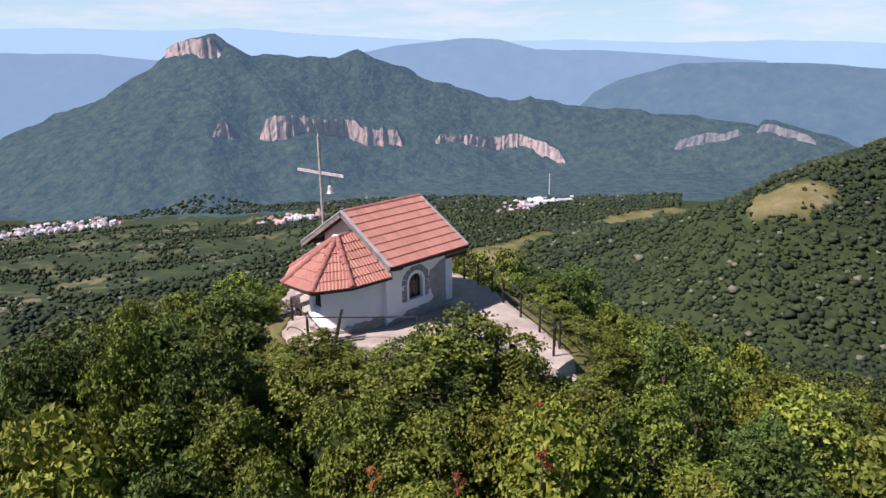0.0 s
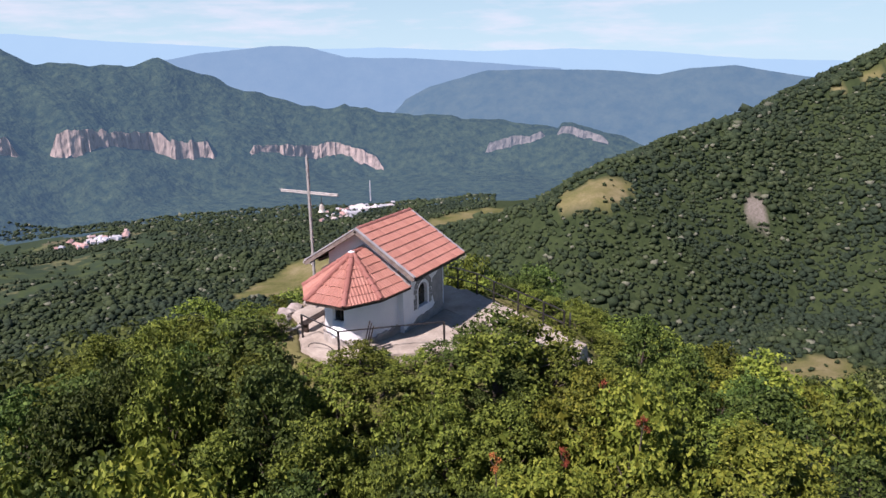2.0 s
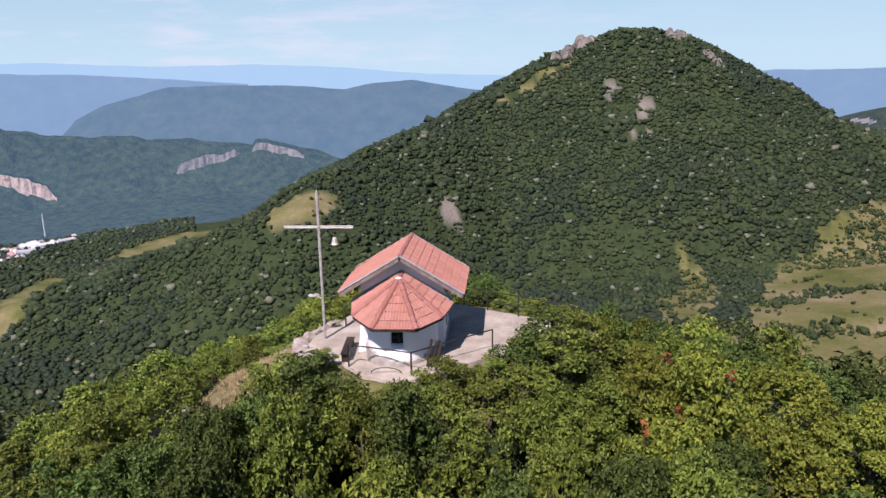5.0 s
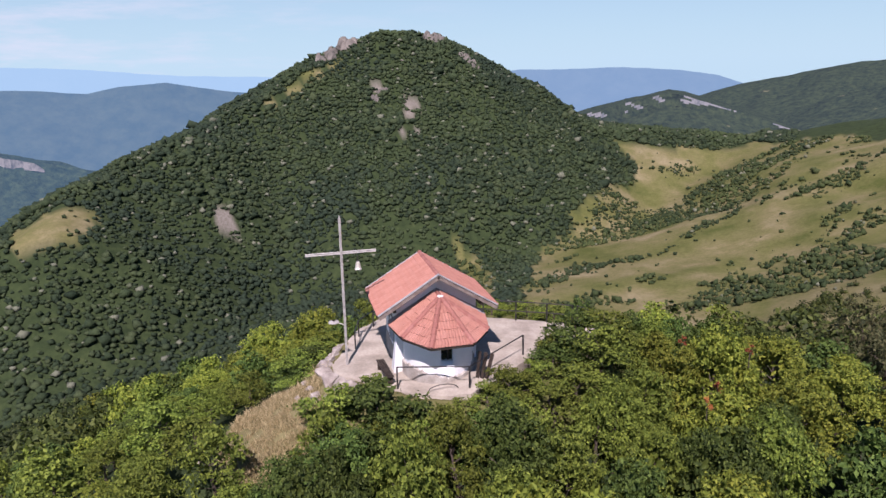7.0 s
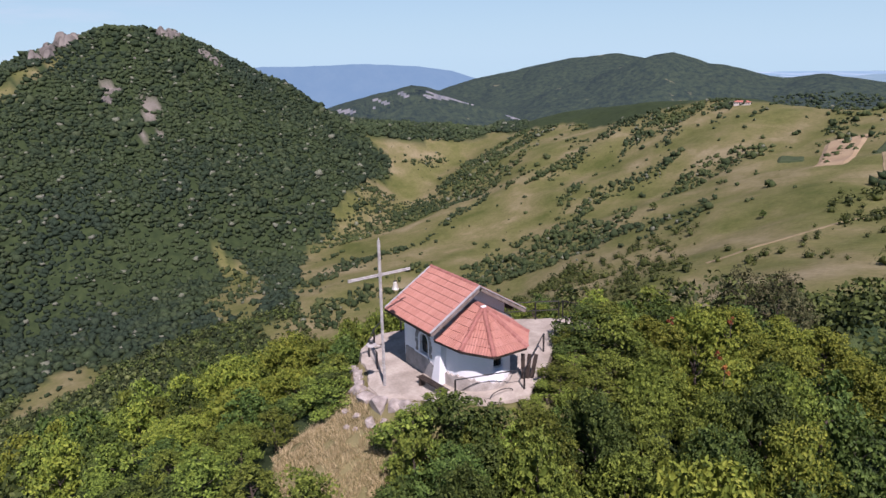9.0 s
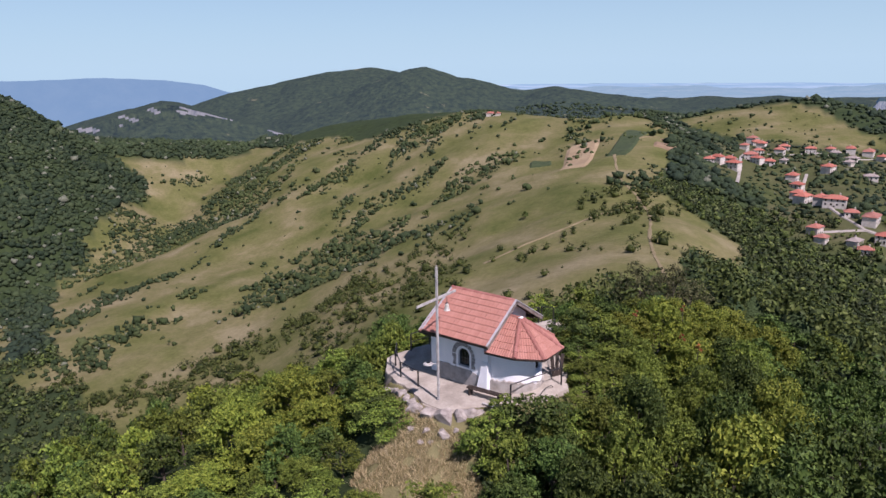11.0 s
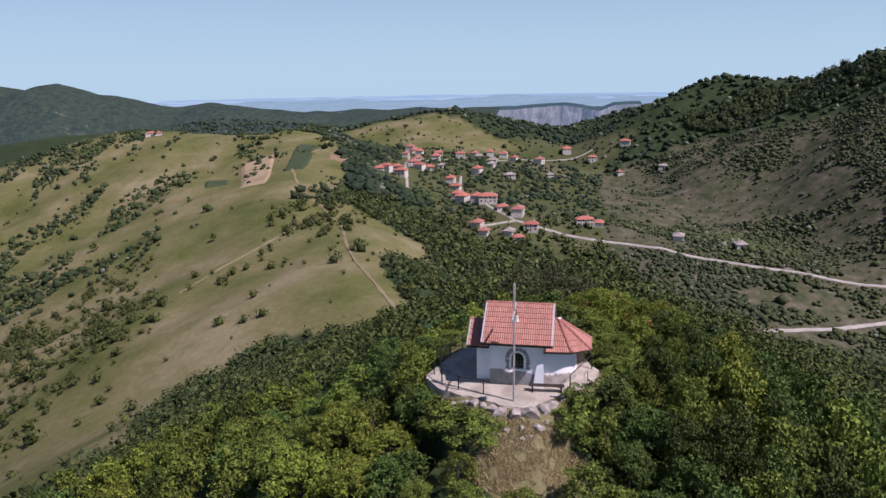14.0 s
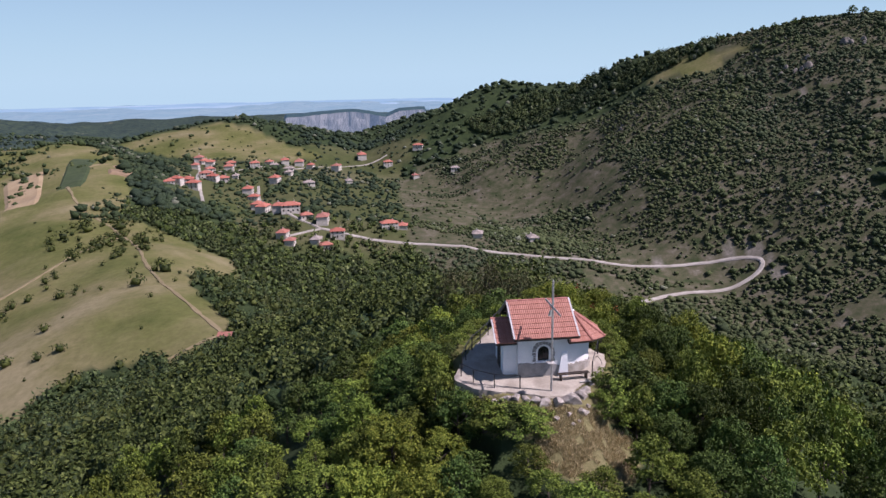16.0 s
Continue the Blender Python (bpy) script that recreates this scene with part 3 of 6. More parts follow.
# windows: glass, iron bars, stone surround, sill
for side in (-1, 1):
    y0 = side * (WALL_Y - 0.16)
    arc = [(OPEN * math.cos(k * math.pi / 12), HEAD - OPEN + OPEN * math.sin(k * math.pi / 12)) for k in range(13)]
    pane = part("window_pane", prism([(OPEN, SILL)] + arc + [(-OPEN, SILL)], "y", y0, y0 - side * 0.02), M["dark_glass"], side_walls[side], "dark arched window pane")
    bars = bmesh.new()
    for bx in (-0.18, 0.0, 0.18):
        rod(bars, (bx, y0 + side * 0.05, SILL), (bx, y0 + side * 0.05, HEAD - 0.04 - abs(bx) * 0.5), 0.012, sides=6)
    rod(bars, (-OPEN, y0 + side * 0.05, 1.12), (OPEN, y0 + side * 0.05, 1.12), 0.012, sides=6)
    part("window_bars", bars, M["black_iron"], side_walls[side], "black iron window bars")
    part("window_sill", solid((-OPEN - 0.10, OPEN + 0.10, *sorted((side * (WALL_Y - 0.14), side * (WALL_Y + 0.05))), SILL - 0.10, SILL - 0.003), bevel=0.012), M["plaster"], side_walls[side])
    rng = random.Random(5 + side)
    inner_r, outer_r = OPEN + 0.13, OPEN + 0.33
    spring = HEAD - OPEN
    stones = []
    for k in range(9):
        a0, a1 = math.pi * (k + 0.05) / 9, math.pi * (k + 0.95) / 9
        out = outer_r + rng.uniform(-0.03, 0.04)
        stones.append([(inner_r * math.cos(a0), spring + inner_r * math.sin(a0)), (out * math.cos(a0), spring + out * math.sin(a0)),
                       (out * math.cos((a0 + a1) / 2) * 1.02, spring + out * math.sin((a0 + a1) / 2) * 1.02),
                       (out * math.cos(a1), spring + out * math.sin(a1)), (inner_r * math.cos(a1), spring + inner_r * math.sin(a1))])
    for s in (-1, 1):
        z = SILL - 0.02
        while z < spring - 0.1:
            h = rng.uniform(0.13, 0.19)
            out = outer_r + rng.uniform(-0.07, 0.06)
            stones.append([(s * inner_r, z), (s * out, z + 0.01), (s * out, min(z + h, spring) - 0.015), (s * inner_r, min(z + h, spring) - 0.015)])
            z += h
    for shape in stones:
        part("surround_stone", prism(shape, "y", side * (WALL_Y - 0.02), side * (WALL_Y + 0.022)), M["stone"], side_walls[side])


def skirting(points, thick, z0, height, seed):
    """A rough band of cement along the foot of a wall, with a ragged upper edge."""
    rng = random.Random(seed)
    bm = bmesh.new()
    steps = []
    for (ax, ay), (bx, by) in zip(points, points[1:]):
        n = max(2, int(math.hypot(bx - ax, by - ay) / 0.16))
        steps += [(ax + (bx - ax) * k / n, ay + (by - ay) * k / n, (by - ay), -(bx - ax)) for k in range(n)]
    steps.append((*points[-1], *steps[-1][2:]))
    rows, level = [], height(0)
    for k, (x, y, nx, ny) in enumerate(steps):
        ln = math.hypot(nx, ny)
        level = height(k / (len(steps) - 1)) + rng.uniform(-0.07, 0.07)
        ox, oy = nx / ln * thick, ny / ln * thick
        rows.append([bm.verts.new(v) for v in ((x - ox, y - oy, z0), (x + ox, y + oy, z0), (x + ox, y + oy, level - 0.03), (x - ox, y - oy, level))])
    for a, b in zip(rows, rows[1:]):
        for k in range(3):
            bm.faces.new((a[k], b[k], b[k + 1], a[k + 1]))
    return bm


part("plinth", skirting([(WALL_X0 - 0.0, -WALL_Y), (0.75, -WALL_Y), (WALL_X1, -WALL_Y)], 0.03, -0.6, lambda s: 0.62 if s < 0.55 else 0.62 - 0.75 * (s - 0.55), 3), M["mortar"], chapel, "bare grey cement plinth")
part("plinth", skirting([(WALL_X1, WALL_Y), (0.3, WALL_Y), (WALL_X0, WALL_Y)], 0.03, -0.6, lambda s: 0.12 + 0.42 * s, 4), M["mortar"], chapel, "bare grey cement plinth")
bare = [(-1.62, 0.3), (-0.98, 0.42), (-0.86, 0.62), (-0.75, 0.95), (-0.70, 1.32), (-0.78, 1.62), (-1.05, 1.70), (-1.30, 1.86), (-1.62, 1.94)]
part("bare_patch", prism(bare, "y", WALL_Y - 0.01, WALL_Y + 0.012), M["mortar"], chapel, "patch of bare stone where the plaster fell")

bm = bmesh.new()
wedge = [bm.verts.new(p) for p in ((1.16, -1.77, 1.28), (1.50, -1.77, 1.28), (1.50, -1.84, 1.22), (1.16, -1.84, 1.22), (0.86, -1.77, -0.6), (1.54, -1.77, -0.6), (1.56, -2.02, -0.6), (0.88, -2.02, -0.6))]
for f in ((0, 1, 2, 3), (3, 2, 6, 7), (0, 3, 7, 4), (2, 1, 5, 6)):
    bm.faces.new([wedge[k] for k in f])
part("buttress", bm, M["plaster"], chapel, "whitewashed sloping buttress")

# apse: a half-round wall with one small window
CX, AR, APSE_SIDE = 1.50, 1.86, 0.82
bm = bmesh.new()
N = 36
ring = {}
for lvl, z in enumerate((-0.6, 0.78, 1.36, 2.02)):
    for inn, rad in ((0, AR), (1, AR - 0.35)):
        ring[lvl, inn] = [bm.verts.new((CX - 0.02 + rad * 1.02 * math.cos(-math.pi / 2 + math.pi * k / N), rad * APSE_SIDE * math.sin(-math.pi / 2 + math.pi * k / N), z)) for k in range(N + 1)]
gap = range(16, 20)
for k in range(N):
    for lvl in range(3):
        if lvl == 1 and k in gap:
            continue
        bm.faces.new((ring[lvl, 0][k], ring[lvl, 0][k + 1], ring[lvl + 1, 0][k + 1], ring[lvl + 1, 0][k]))
        bm.faces.new((ring[lvl, 1][k + 1], ring[lvl, 1][k], ring[lvl + 1, 1][k], ring[lvl + 1, 1][k + 1]))
    bm.faces.new((ring[3, 0][k], ring[3, 0][k + 1], ring[3, 1][k + 1], ring[3, 1][k]))
for k in gap:
    for lvl in (1, 2):
        bm.faces.new((ring[lvl, 0][k], ring[lvl, 0][k + 1], ring[lvl, 1][k + 1], ring[lvl, 1][k]))
for k in (16, 20):
    bm.faces.new((ring[1, 0][k], ring[2, 0][k], ring[2, 1][k], ring[1, 1][k]))
apse = part("apse_wall", bm, M["plaster"], chapel, "whitewashed half-round apse wall")
for p in apse.data.polygons:
    p.use_smooth = abs(p.normal.z) < 0.3
part("window_pane", solid((CX + AR - 0.17, CX + AR - 0.15, -0.36, 0.36, 0.74, 1.40)), M["dark_glass"], apse, "small dark window pane")
for y in (-0.305, 0.055, 0.305):
    part("window_frame", solid((CX + AR - 0.15, CX + AR - 0.10, y - 0.025, y + 0.025, 0.78, 1.36)), M["dark_wood"], apse)
half_round = [(CX + (AR + 0.04) * 1.02 * math.cos(a), (AR + 0.04) * APSE_SIDE * math.sin(a)) for a in [math.pi / 2 - math.pi * k / 24 for k in range(25)]]
part("plinth", skirting(half_round[::-1], 0.05, -0.6, lambda s: 0.20 + 0.14 * math.sin(math.pi * s * 2.2 + 0.6), 8), M["footing"], chapel, "pale rough stone footing of the apse")

# west porch: lower walls and roof
PX, PY, PR, PE = -2.46, 1.36, 3.02, 1.95
porch_fall = (PR - PE) / 1.72
PORCH = [(-PY, -0.6), (PY, -0.6), (PY, PR - PY * porch_fall - 0.10), (0, PR - 0.10), (-PY, PR - PY * porch_fall - 0.10)]
part("porch_wall", prism(PORCH, "x", PX, WALL_X0 + 0.002), M["plaster"], chapel, "whitewashed porch wall")
part("porch_door", solid((PX - 0.05, PX + 0.01, -0.45, 0.45, -0.2, 1.75), bevel=0.01), M["dark_wood"], chapel, "dark wooden door")


# roofs: boarding, verges, tiles
def boulder_like(at, radius, tall):
    """A small lumpy dab of mortar."""
    bm = bmesh.new()
    bmesh.ops.create_icosphere(bm, subdivisions=2, radius=1.0)
    for v in bm.verts:
        v.co *= 1 + 0.35 * noise.noise(v.co * 2.1 + at)
        v.co = Vector((v.co.x * radius, v.co.y * radius, v.co.z * tall)) + at
    return bm


def sloped(x0, x1, y0, z0, y1, z1, thick):
    d = Vector((0, y1 - y0, z1 - z0)).normalized()
    up = Vector((1, 0, 0)).cross(d)
    if up.z < 0:
        up = -up
    bm = bmesh.new()
    at = [(y0, z0), (y1, z1), (y1 - up.y * thick, z1 - up.z * thick), (y0 - up.y * thick, z0 - up.z * thick)]
    a = [bm.verts.new((x0, y, z)) for y, z in at]
    b = [bm.verts.new((x1, y, z)) for y, z in at]
    bm.faces.new(a)
    bm.faces.new(b[::-1])
    for k in range(4):
        bm.faces.new((a[k], b[k], b[(k + 1) % 4], a[(k + 1) % 4]))
    return bm


def tile_mesh(wide, long, name, rolls=2):
    """One pressed clay tile: two rolls across, a lip at the lower end. x across, y down the slope, from the middle."""
    n = rolls * 4
    verts, faces = [], []
    for y, lift in ((-long / 2, 0.0), (long / 2, 0.034), (long / 2, -0.012)):
        for k in range(n + 1):
            s = k / n
            wave = 0.5 - 0.5 * math.cos(s * math.tau * rolls)
            verts.append((wide * (s - 0.5), y, (0.030 * wave if lift >= 0 else 0.030 * wave - 0.012) + lift))
    for row in range(2):
        for k in range(n):
            a = row * (n + 1) + k
            faces.append((a, a + n + 1, a + n + 2, a + 1))
    return mesh_of(name, verts, faces, M["tile"])


def half_pipe(length, radius, name, flare=1.18):
    """One half-round ridge tile along y, wider at one end."""
    verts, faces = [], []
    n = 8
    for y, r in ((-length / 2, radius), (length / 2, radius * flare), (length / 2, radius * flare - 0.015)):
        verts += [(r * math.cos(math.pi * k / n), y, r * math.sin(math.pi * k / n)) for k in range(n + 1)]
    for row in range(2):
        faces += [(row * (n + 1) + k, row * (n + 1) + k + 1, (row + 1) * (n + 1) + k + 1, (row + 1) * (n + 1) + k) for k in range(n)]
    return mesh_of(name, verts, faces, M["ridge_tile"])


def frame_on(origin, across, down):
    """A pose with x across and y down a slope."""
    across, down = Vector(across).normalized(), Vector(down).normalized()
    up = across.cross(down)
    if up.z < 0:
        across, up = -across, -up
    m = Matrix((across, down, up)).transposed().to_4x4()
    return Matrix.Translation(origin) @ m


def lay_tiles(parent, mesh, x0, x1, columns, ridge, eave, side, rows, seed):
    """Tiles in courses from the ridge down to the eave, on one flat slope."""
    rng = random.Random(seed)
    (yr, zr), (ye, ze) = ridge, eave
    down = Vector((0, side * (ye - yr), ze - zr))
    for r in range(rows):
        for c in range(columns):
            s = (r + 0.5) / rows
            at = Vector((x0 + (x1 - x0) * (c + 0.5) / columns, side * yr, zr)) + down * s
            t = new("tile", mesh)
            t.parent = parent
            t.matrix_basis = frame_on(at, (1, 0, 0), down) @ pose(rng.uniform(-0.004, 0.004), rng.uniform(-0.006, 0.006), 0.012 + rng.uniform(0, 0.006), 0, 0, rng.uniform(-0.7, 0.7))


ROWS, COLS = 8, 16
slope_long = math.hypot(EAVE_Y, RIDGE_Z - EAVE_Z)
nave_tile = tile_mesh(2 * (HALF - 0.06) / COLS, slope_long / ROWS + 0.03, "tile")
ridge_tile = half_pipe(0.38, 0.095, "ridge_tile")
for side in (-1, 1):
    roof = part("roof", sloped(-HALF + 0.03, HALF - 0.03, 0, RIDGE_Z - 0.03, side * (EAVE_Y - 0.02), EAVE_Z - 0.02, 0.06), M["dark_wood"], chapel, "red tiled roof slope on dark boards")
    lay_tiles(roof, nave_tile, -HALF + 0.06, HALF - 0.06, COLS, (0.0, RIDGE_Z), (EAVE_Y + 0.02, EAVE_Z - 0.012), side, ROWS, 20 + side)
    for x in (-HALF, HALF):
        e = 0.075 if x > 0 else -0.075
        x0, x1 = sorted((x - e, x + e * 0.35))
        part("verge_board", sloped(x0, x1, 0, RIDGE_Z + 0.055, side * (EAVE_Y + 0.03), EAVE_Z + 0.045, 0.045), M["galvanised"], chapel, "white metal verge trim")
        x0, x1 = sorted((x - e * 0.5, x + e * 0.30))
        part("barge_board", sloped(x0, x1, 0, RIDGE_Z - 0.03, side * (EAVE_Y + 0.01), EAVE_Z - 0.04, 0.14), M["grey_wood"], chapel, "weathered barge board")
    part("eave_board", solid((-HALF, HALF, *sorted((side * (EAVE_Y + 0.0), side * (EAVE_Y + 0.035))), EAVE_Z - 0.13, EAVE_Z - 0.03)), M["dark_wood"], chapel)
    for x in (-1.78, -1.2, -0.6, 0.0, 0.6, 1.2, 1.78):
        part("rafter", sloped(x - 0.045, x + 0.045, side * 1.30, roof_z(1.30) - 0.092, side * (EAVE_Y - 0.06), roof_z(EAVE_Y - 0.06) - 0.092, 0.10), M["dark_wood"], chapel)
    part("purlin", solid((-HALF + 0.08, HALF - 0.08, *sorted((side * 1.86, side * 2.0))  , roof_z(1.93) - 0.36, roof_z(1.93) - 0.24), bevel=0.01), M["dark_wood"], chapel, "dark projecting roof beam")
for k in range(11):
    t = new("ridge_tile", ridge_tile)
    t.parent = chapel
    t.matrix_basis = Matrix.Translation((-HALF + 0.20 + k * 0.36, 0, RIDGE_Z - 0.035)) @ pose(0, 0, 0, 0, 0, 90)
gutter = bmesh.new()
rod(gutter, (HALF - 0.1, EAVE_Y + 0.05, EAVE_Z - 0.12), (HALF - 0.55, EAVE_Y + 0.03, EAVE_Z - 0.16), 0.035)
part("gutter_pipe", gutter, M["black_iron"], chapel, "short black gutter pipe")

porch_long = math.hypot(1.72, PR - PE)
porch_tile = tile_mesh(1.24 / 5, porch_long / 5 + 0.03, "tile")
for side in (-1, 1):
    roof = part("porch_roof", sloped(-2.98, -1.66, 0, PR - 0.03, side * 1.70, PE - 0.02, 0.05), M["dark_wood"], chapel, "lower red tiled porch roof")
    lay_tiles(roof, porch_tile, -2.95, -1.71, 5, (0.0, PR), (1.74, PE), side, 5, 40 + side)
    part("verge_board", sloped(-3.03, -2.93, 0, PR + 0.05, side * 1.75, PE + 0.04, 0.05), M["galvanised"], chapel, "white metal verge trim")
    part("eave_board", solid((-3.0, -1.66, *sorted((side * 1.72, side * 1.755)), PE - 0.12, PE - 0.03)), M["dark_wood"], chapel)
for k in range(3):
    t = new("ridge_tile", ridge_tile)
    t.parent = chapel
    t.matrix_basis = Matrix.Translation((-2.85 + k * 0.38, 0, PR - 0.03)) @ pose(0, 0, 0, 0, 0, 90)

# apse roof: five fanned faces of cut tiles, hips capped with half-round tiles
APEX, BACK = Vector((2.26, 0, 3.23)), Vector((1.52, 0, 3.23))
FEET = [Vector(p) for p in ((1.52, -2.16, 1.95), (3.09, -1.84, 1.87), (4.18, -0.86, 1.73), (4.20, 0.92, 1.75), (3.12, 1.86, 1.88), (1.52, 2.16, 1.96))]
apse_roof = bmesh.new()
low = [apse_roof.verts.new(f - Vector((0, 0, 0.10))) for f in FEET]
high = [apse_roof.verts.new(f - Vector((0, 0, 0.03))) for f in FEET]
tip, rear = apse_roof.verts.new(APEX - Vector((0, 0, 0.04))), apse_roof.verts.new(BACK - Vector((0, 0, 0.04)))
for k in range(5):
    apse_roof.faces.new((low[k], low[k + 1], high[k + 1], high[k]))
    corners = [high[k], high[k + 1], tip] + ([rear] if k == 0 else [])
    apse_roof.faces.new([high[4], high[5], rear, tip] if k == 4 else corners)
apse_roof.faces.new(low)
apse_roof.faces.new([high[0], rear, high[5], low[5], low[0]])
apse_roof = part("apse_roof", apse_roof, M["dark_wood"], chapel, "fanned red tiled half-cone roof over dark boards")
rng = random.Random(77)
for k in range(5):
    a, b = FEET[k], FEET[k + 1]
    outline = [a, b, APEX] + ([BACK] if k == 0 else [])
    if k == 4:
        outline = [a, b, BACK, APEX]
    mid = (a + b) / 2
    along = (b - a).normalized()
    normal = along.cross(APEX - mid).normalized()
    if normal.z < 0:
        normal = -normal
    down = normal.cross(along)
    if down.z > 0:
        down = -down
    tall = (mid - APEX).dot(down)
    rows = 6
    step = tall / rows
    base = tile_mesh(0.25, step + 0.03, "tile")
    for r in range(rows):
        row_mid = APEX + down * ((APEX * 0 + (mid - APEX)).dot(down) - (rows - r - 0.5) * step)
        for c in range(-9, 10):
            at = row_mid + along * ((c + 0.5 * (r % 1)) * 0.25 + (mid - row_mid).dot(along))
            bm = bmesh.new()
            bm.from_mesh(base)
            bm.transform(frame_on(at, along, down) @ pose(0, 0, 0.014, 0, 0, rng.uniform(-1.2, 1.2)))
            for p, q in zip(outline, outline[1:] + outline[:1]):
                if (p - a).length < 1e-6 and (q - b).length < 1e-6:
                    continue
                cut = (q - p).cross(normal)
                if cut.dot(sum(outline, Vector()) / len(outline) - p) > 0:
                    cut = -cut
                bmesh.ops.bisect_plane(bm, geom=bm.verts[:] + bm.edges[:] + bm.faces[:], plane_co=p, plane_no=cut, clear_outer=True)
            if len(bm.faces) < 3:
                bm.free()
                continue
            part("tile", bm, M["tile"], apse_roof)
    bpy.data.meshes.remove(base)
hip_tile = half_pipe(0.36, 0.105, "hip_tile", 1.22)
for foot in FEET[1:5]:
    way = foot - APEX
    n = max(3, round(way.length / 0.33))
    for k in range(n):
        t = new("hip_tile", hip_tile)
        t.parent = apse_roof
        t.matrix_basis = frame_on(APEX + way * ((k + 0.5) / n) + Vector((0, 0, 0.022)), way.cross(Vector((0, 0, 1))), way) @ pose(rng.uniform(-0.01, 0.01), 0, 0, 0, 0, rng.uniform(-2, 2))
for k in range(2):
    t = new("hip_tile", hip_tile)
    t.parent = apse_roof
    t.matrix_basis = Matrix.Translation((2.1 - k * 0.33, 0, 3.22)) @ pose(0, 0, 0, 0, 0, -90)
for s in (-1, 1):
    bm = bmesh.new()
    f = FEET[0] if s < 0 else FEET[5]
    for dz, x in ((0.02, WALL_X1 + 0.10), (0.05, WALL_X1 + 0.10), (0.20, WALL_X1 + 0.02), (0.02, WALL_X1 + 0.02)):
        for p in (BACK, f):
            bm.verts.new((x, p.y, p.z + dz))
    bm.verts.ensure_lookup_table()
    v = bm.verts
    for i in range(4):
        j = (i + 1) % 4
        bm.faces.new((v[2 * i], v[2 * i + 1], v[2 * j + 1], v[2 * j]))
    part("flashing", bm, M["mortar"], chapel, "grey mortar flashing")

cap = part("mortar_cap", boulder_like(APEX + Vector((0.04, 0, 0.065)), 0.13, 0.05), M["plaster"], apse_roof, "smear of white mortar on the apex")

# ---- terrace, cross, rails, benches ----
def fine_outline(outline, step, wander, seed):
    rng = random.Random(seed)
    out = []
    for (ax, ay), (bx, by) in zip(outline, outline[1:] + outline[:1]):
        n = max(1, int(math.hypot(bx - ax, by - ay) / step))
        out += [(ax + (bx - ax) * k / n + rng.uniform(-wander, wander), ay + (by - ay) * k / n + rng.uniform(-wander, wander)) for k in range(n)]
    return out


def terrace_mesh():
    edge = fine_outline(TERRACE, 0.35, 0.09, 12)
    mx, my = sum(p[0] for p in edge) / len(edge), sum(p[1] for p in edge) / len(edge)
    bm = bmesh.new()
    rings = []
    for s in (1.07, 1.0, 0.93, 0.8, 0.6, 0.35):
        ring = []
        for x, y in edge:
            px, py = mx + (x - mx) * s, my + (y - my) * s
            z = -2.6 if s > 1.02 else yard(px, py) + 0.03 * float(rough(np.array(px), np.array(py), 0.9, 71, 3)) - (0.05 if s == 1.0 else 0)
            ring.append(bm.verts.new((px, py, z)))
        rings.append(ring)
    n = len(edge)
    for a, b in zip(rings, rings[1:]):
        for k in range(n):
            bm.faces.new((a[k], a[(k + 1) % n], b[(k + 1) % n], b[k]))
    bm.faces.new(rings[-1])
    bm.faces.new(rings[0][::-1])
    return bm


terrace = part("terrace", terrace_mesh(), M["concrete"])
tagged(terrace, "pale worn concrete terrace round the chapel", "terrace", kind="structure")


def boulder(seed, flat=0.7, detail=2):
    rng = random.Random(seed)
    bm = bmesh.new()
    bmesh.ops.create_icosphere(bm, subdivisions=detail, radius=1.0)
    off = Vector((rng.uniform(0, 50), rng.uniform(0, 50), rng.uniform(0, 50)))
    for v in bm.verts:
        n = noise.noise(v.co * 1.1 + off) * 0.45 + noise.noise(v.co * 2.7 + off) * 0.2
        v.co *= 1 + n
        v.co.z *= flat
    for _ in range(11):
        d = Vector((rng.uniform(-1, 1), rng.uniform(-1, 1), rng.uniform(-0.2, 1))).normalized()
        cut = rng.uniform(0.38, 0.62)
        for v in bm.verts:
            over = v.co.dot(d) - cut
            if over > 0:
                v.co -= d * over
    return bm


def ground_at(x, y):
    return float(terrain(np.array([x]), np.array([y]))[0])


rng = random.Random(31)
boulders = [part("boulder", boulder(200 + k), M["rock"]) for k in range(4)]
for k, b in enumerate(boulders):
    tagged(b, "pale weathered boulder on the rocky ledge", "boulder", "boulders on the ledge")
spots = [(0.95, -4.75, 0.85), (1.65, -4.35, 0.6), (0.15, -4.95, 0.7), (2.05, -3.95, 0.6), (1.45, -5.45, 0.5), (-0.65, -4.85, 0.6), (2.3, -3.6, 0.34), (0.9, -10.4, 0.5), (-0.2, -11.2, 0.6), (2.2, -11.5, 0.5),
         (-3.9, -3.5, 0.35), (-2.7, -4.0, 0.38), (0.7, -6.2, 0.25), (-1.6, -4.5, 0.35), (-0.4, 8.7, 0.3), (0.1, 8.8, 0.28),
         (-5.7, -2.2, 0.4), (-5.15, -2.75, 0.34), (-4.6, -3.1, 0.42), (-4.1, -3.4, 0.3), (-3.4, -3.85, 0.45), (-3.0, -3.95, 0.3), (-2.2, -4.15, 0.46), (-1.7, -4.35, 0.36), (-1.15, -4.6, 0.5), (2.7, -3.2, 0.36), (3.2, -2.7, 0.3), (1.9, -5.0, 0.3), (0.6, -5.6, 0.34), (1.1, -6.0, 0.22), (-0.2, -5.8, 0.28)]
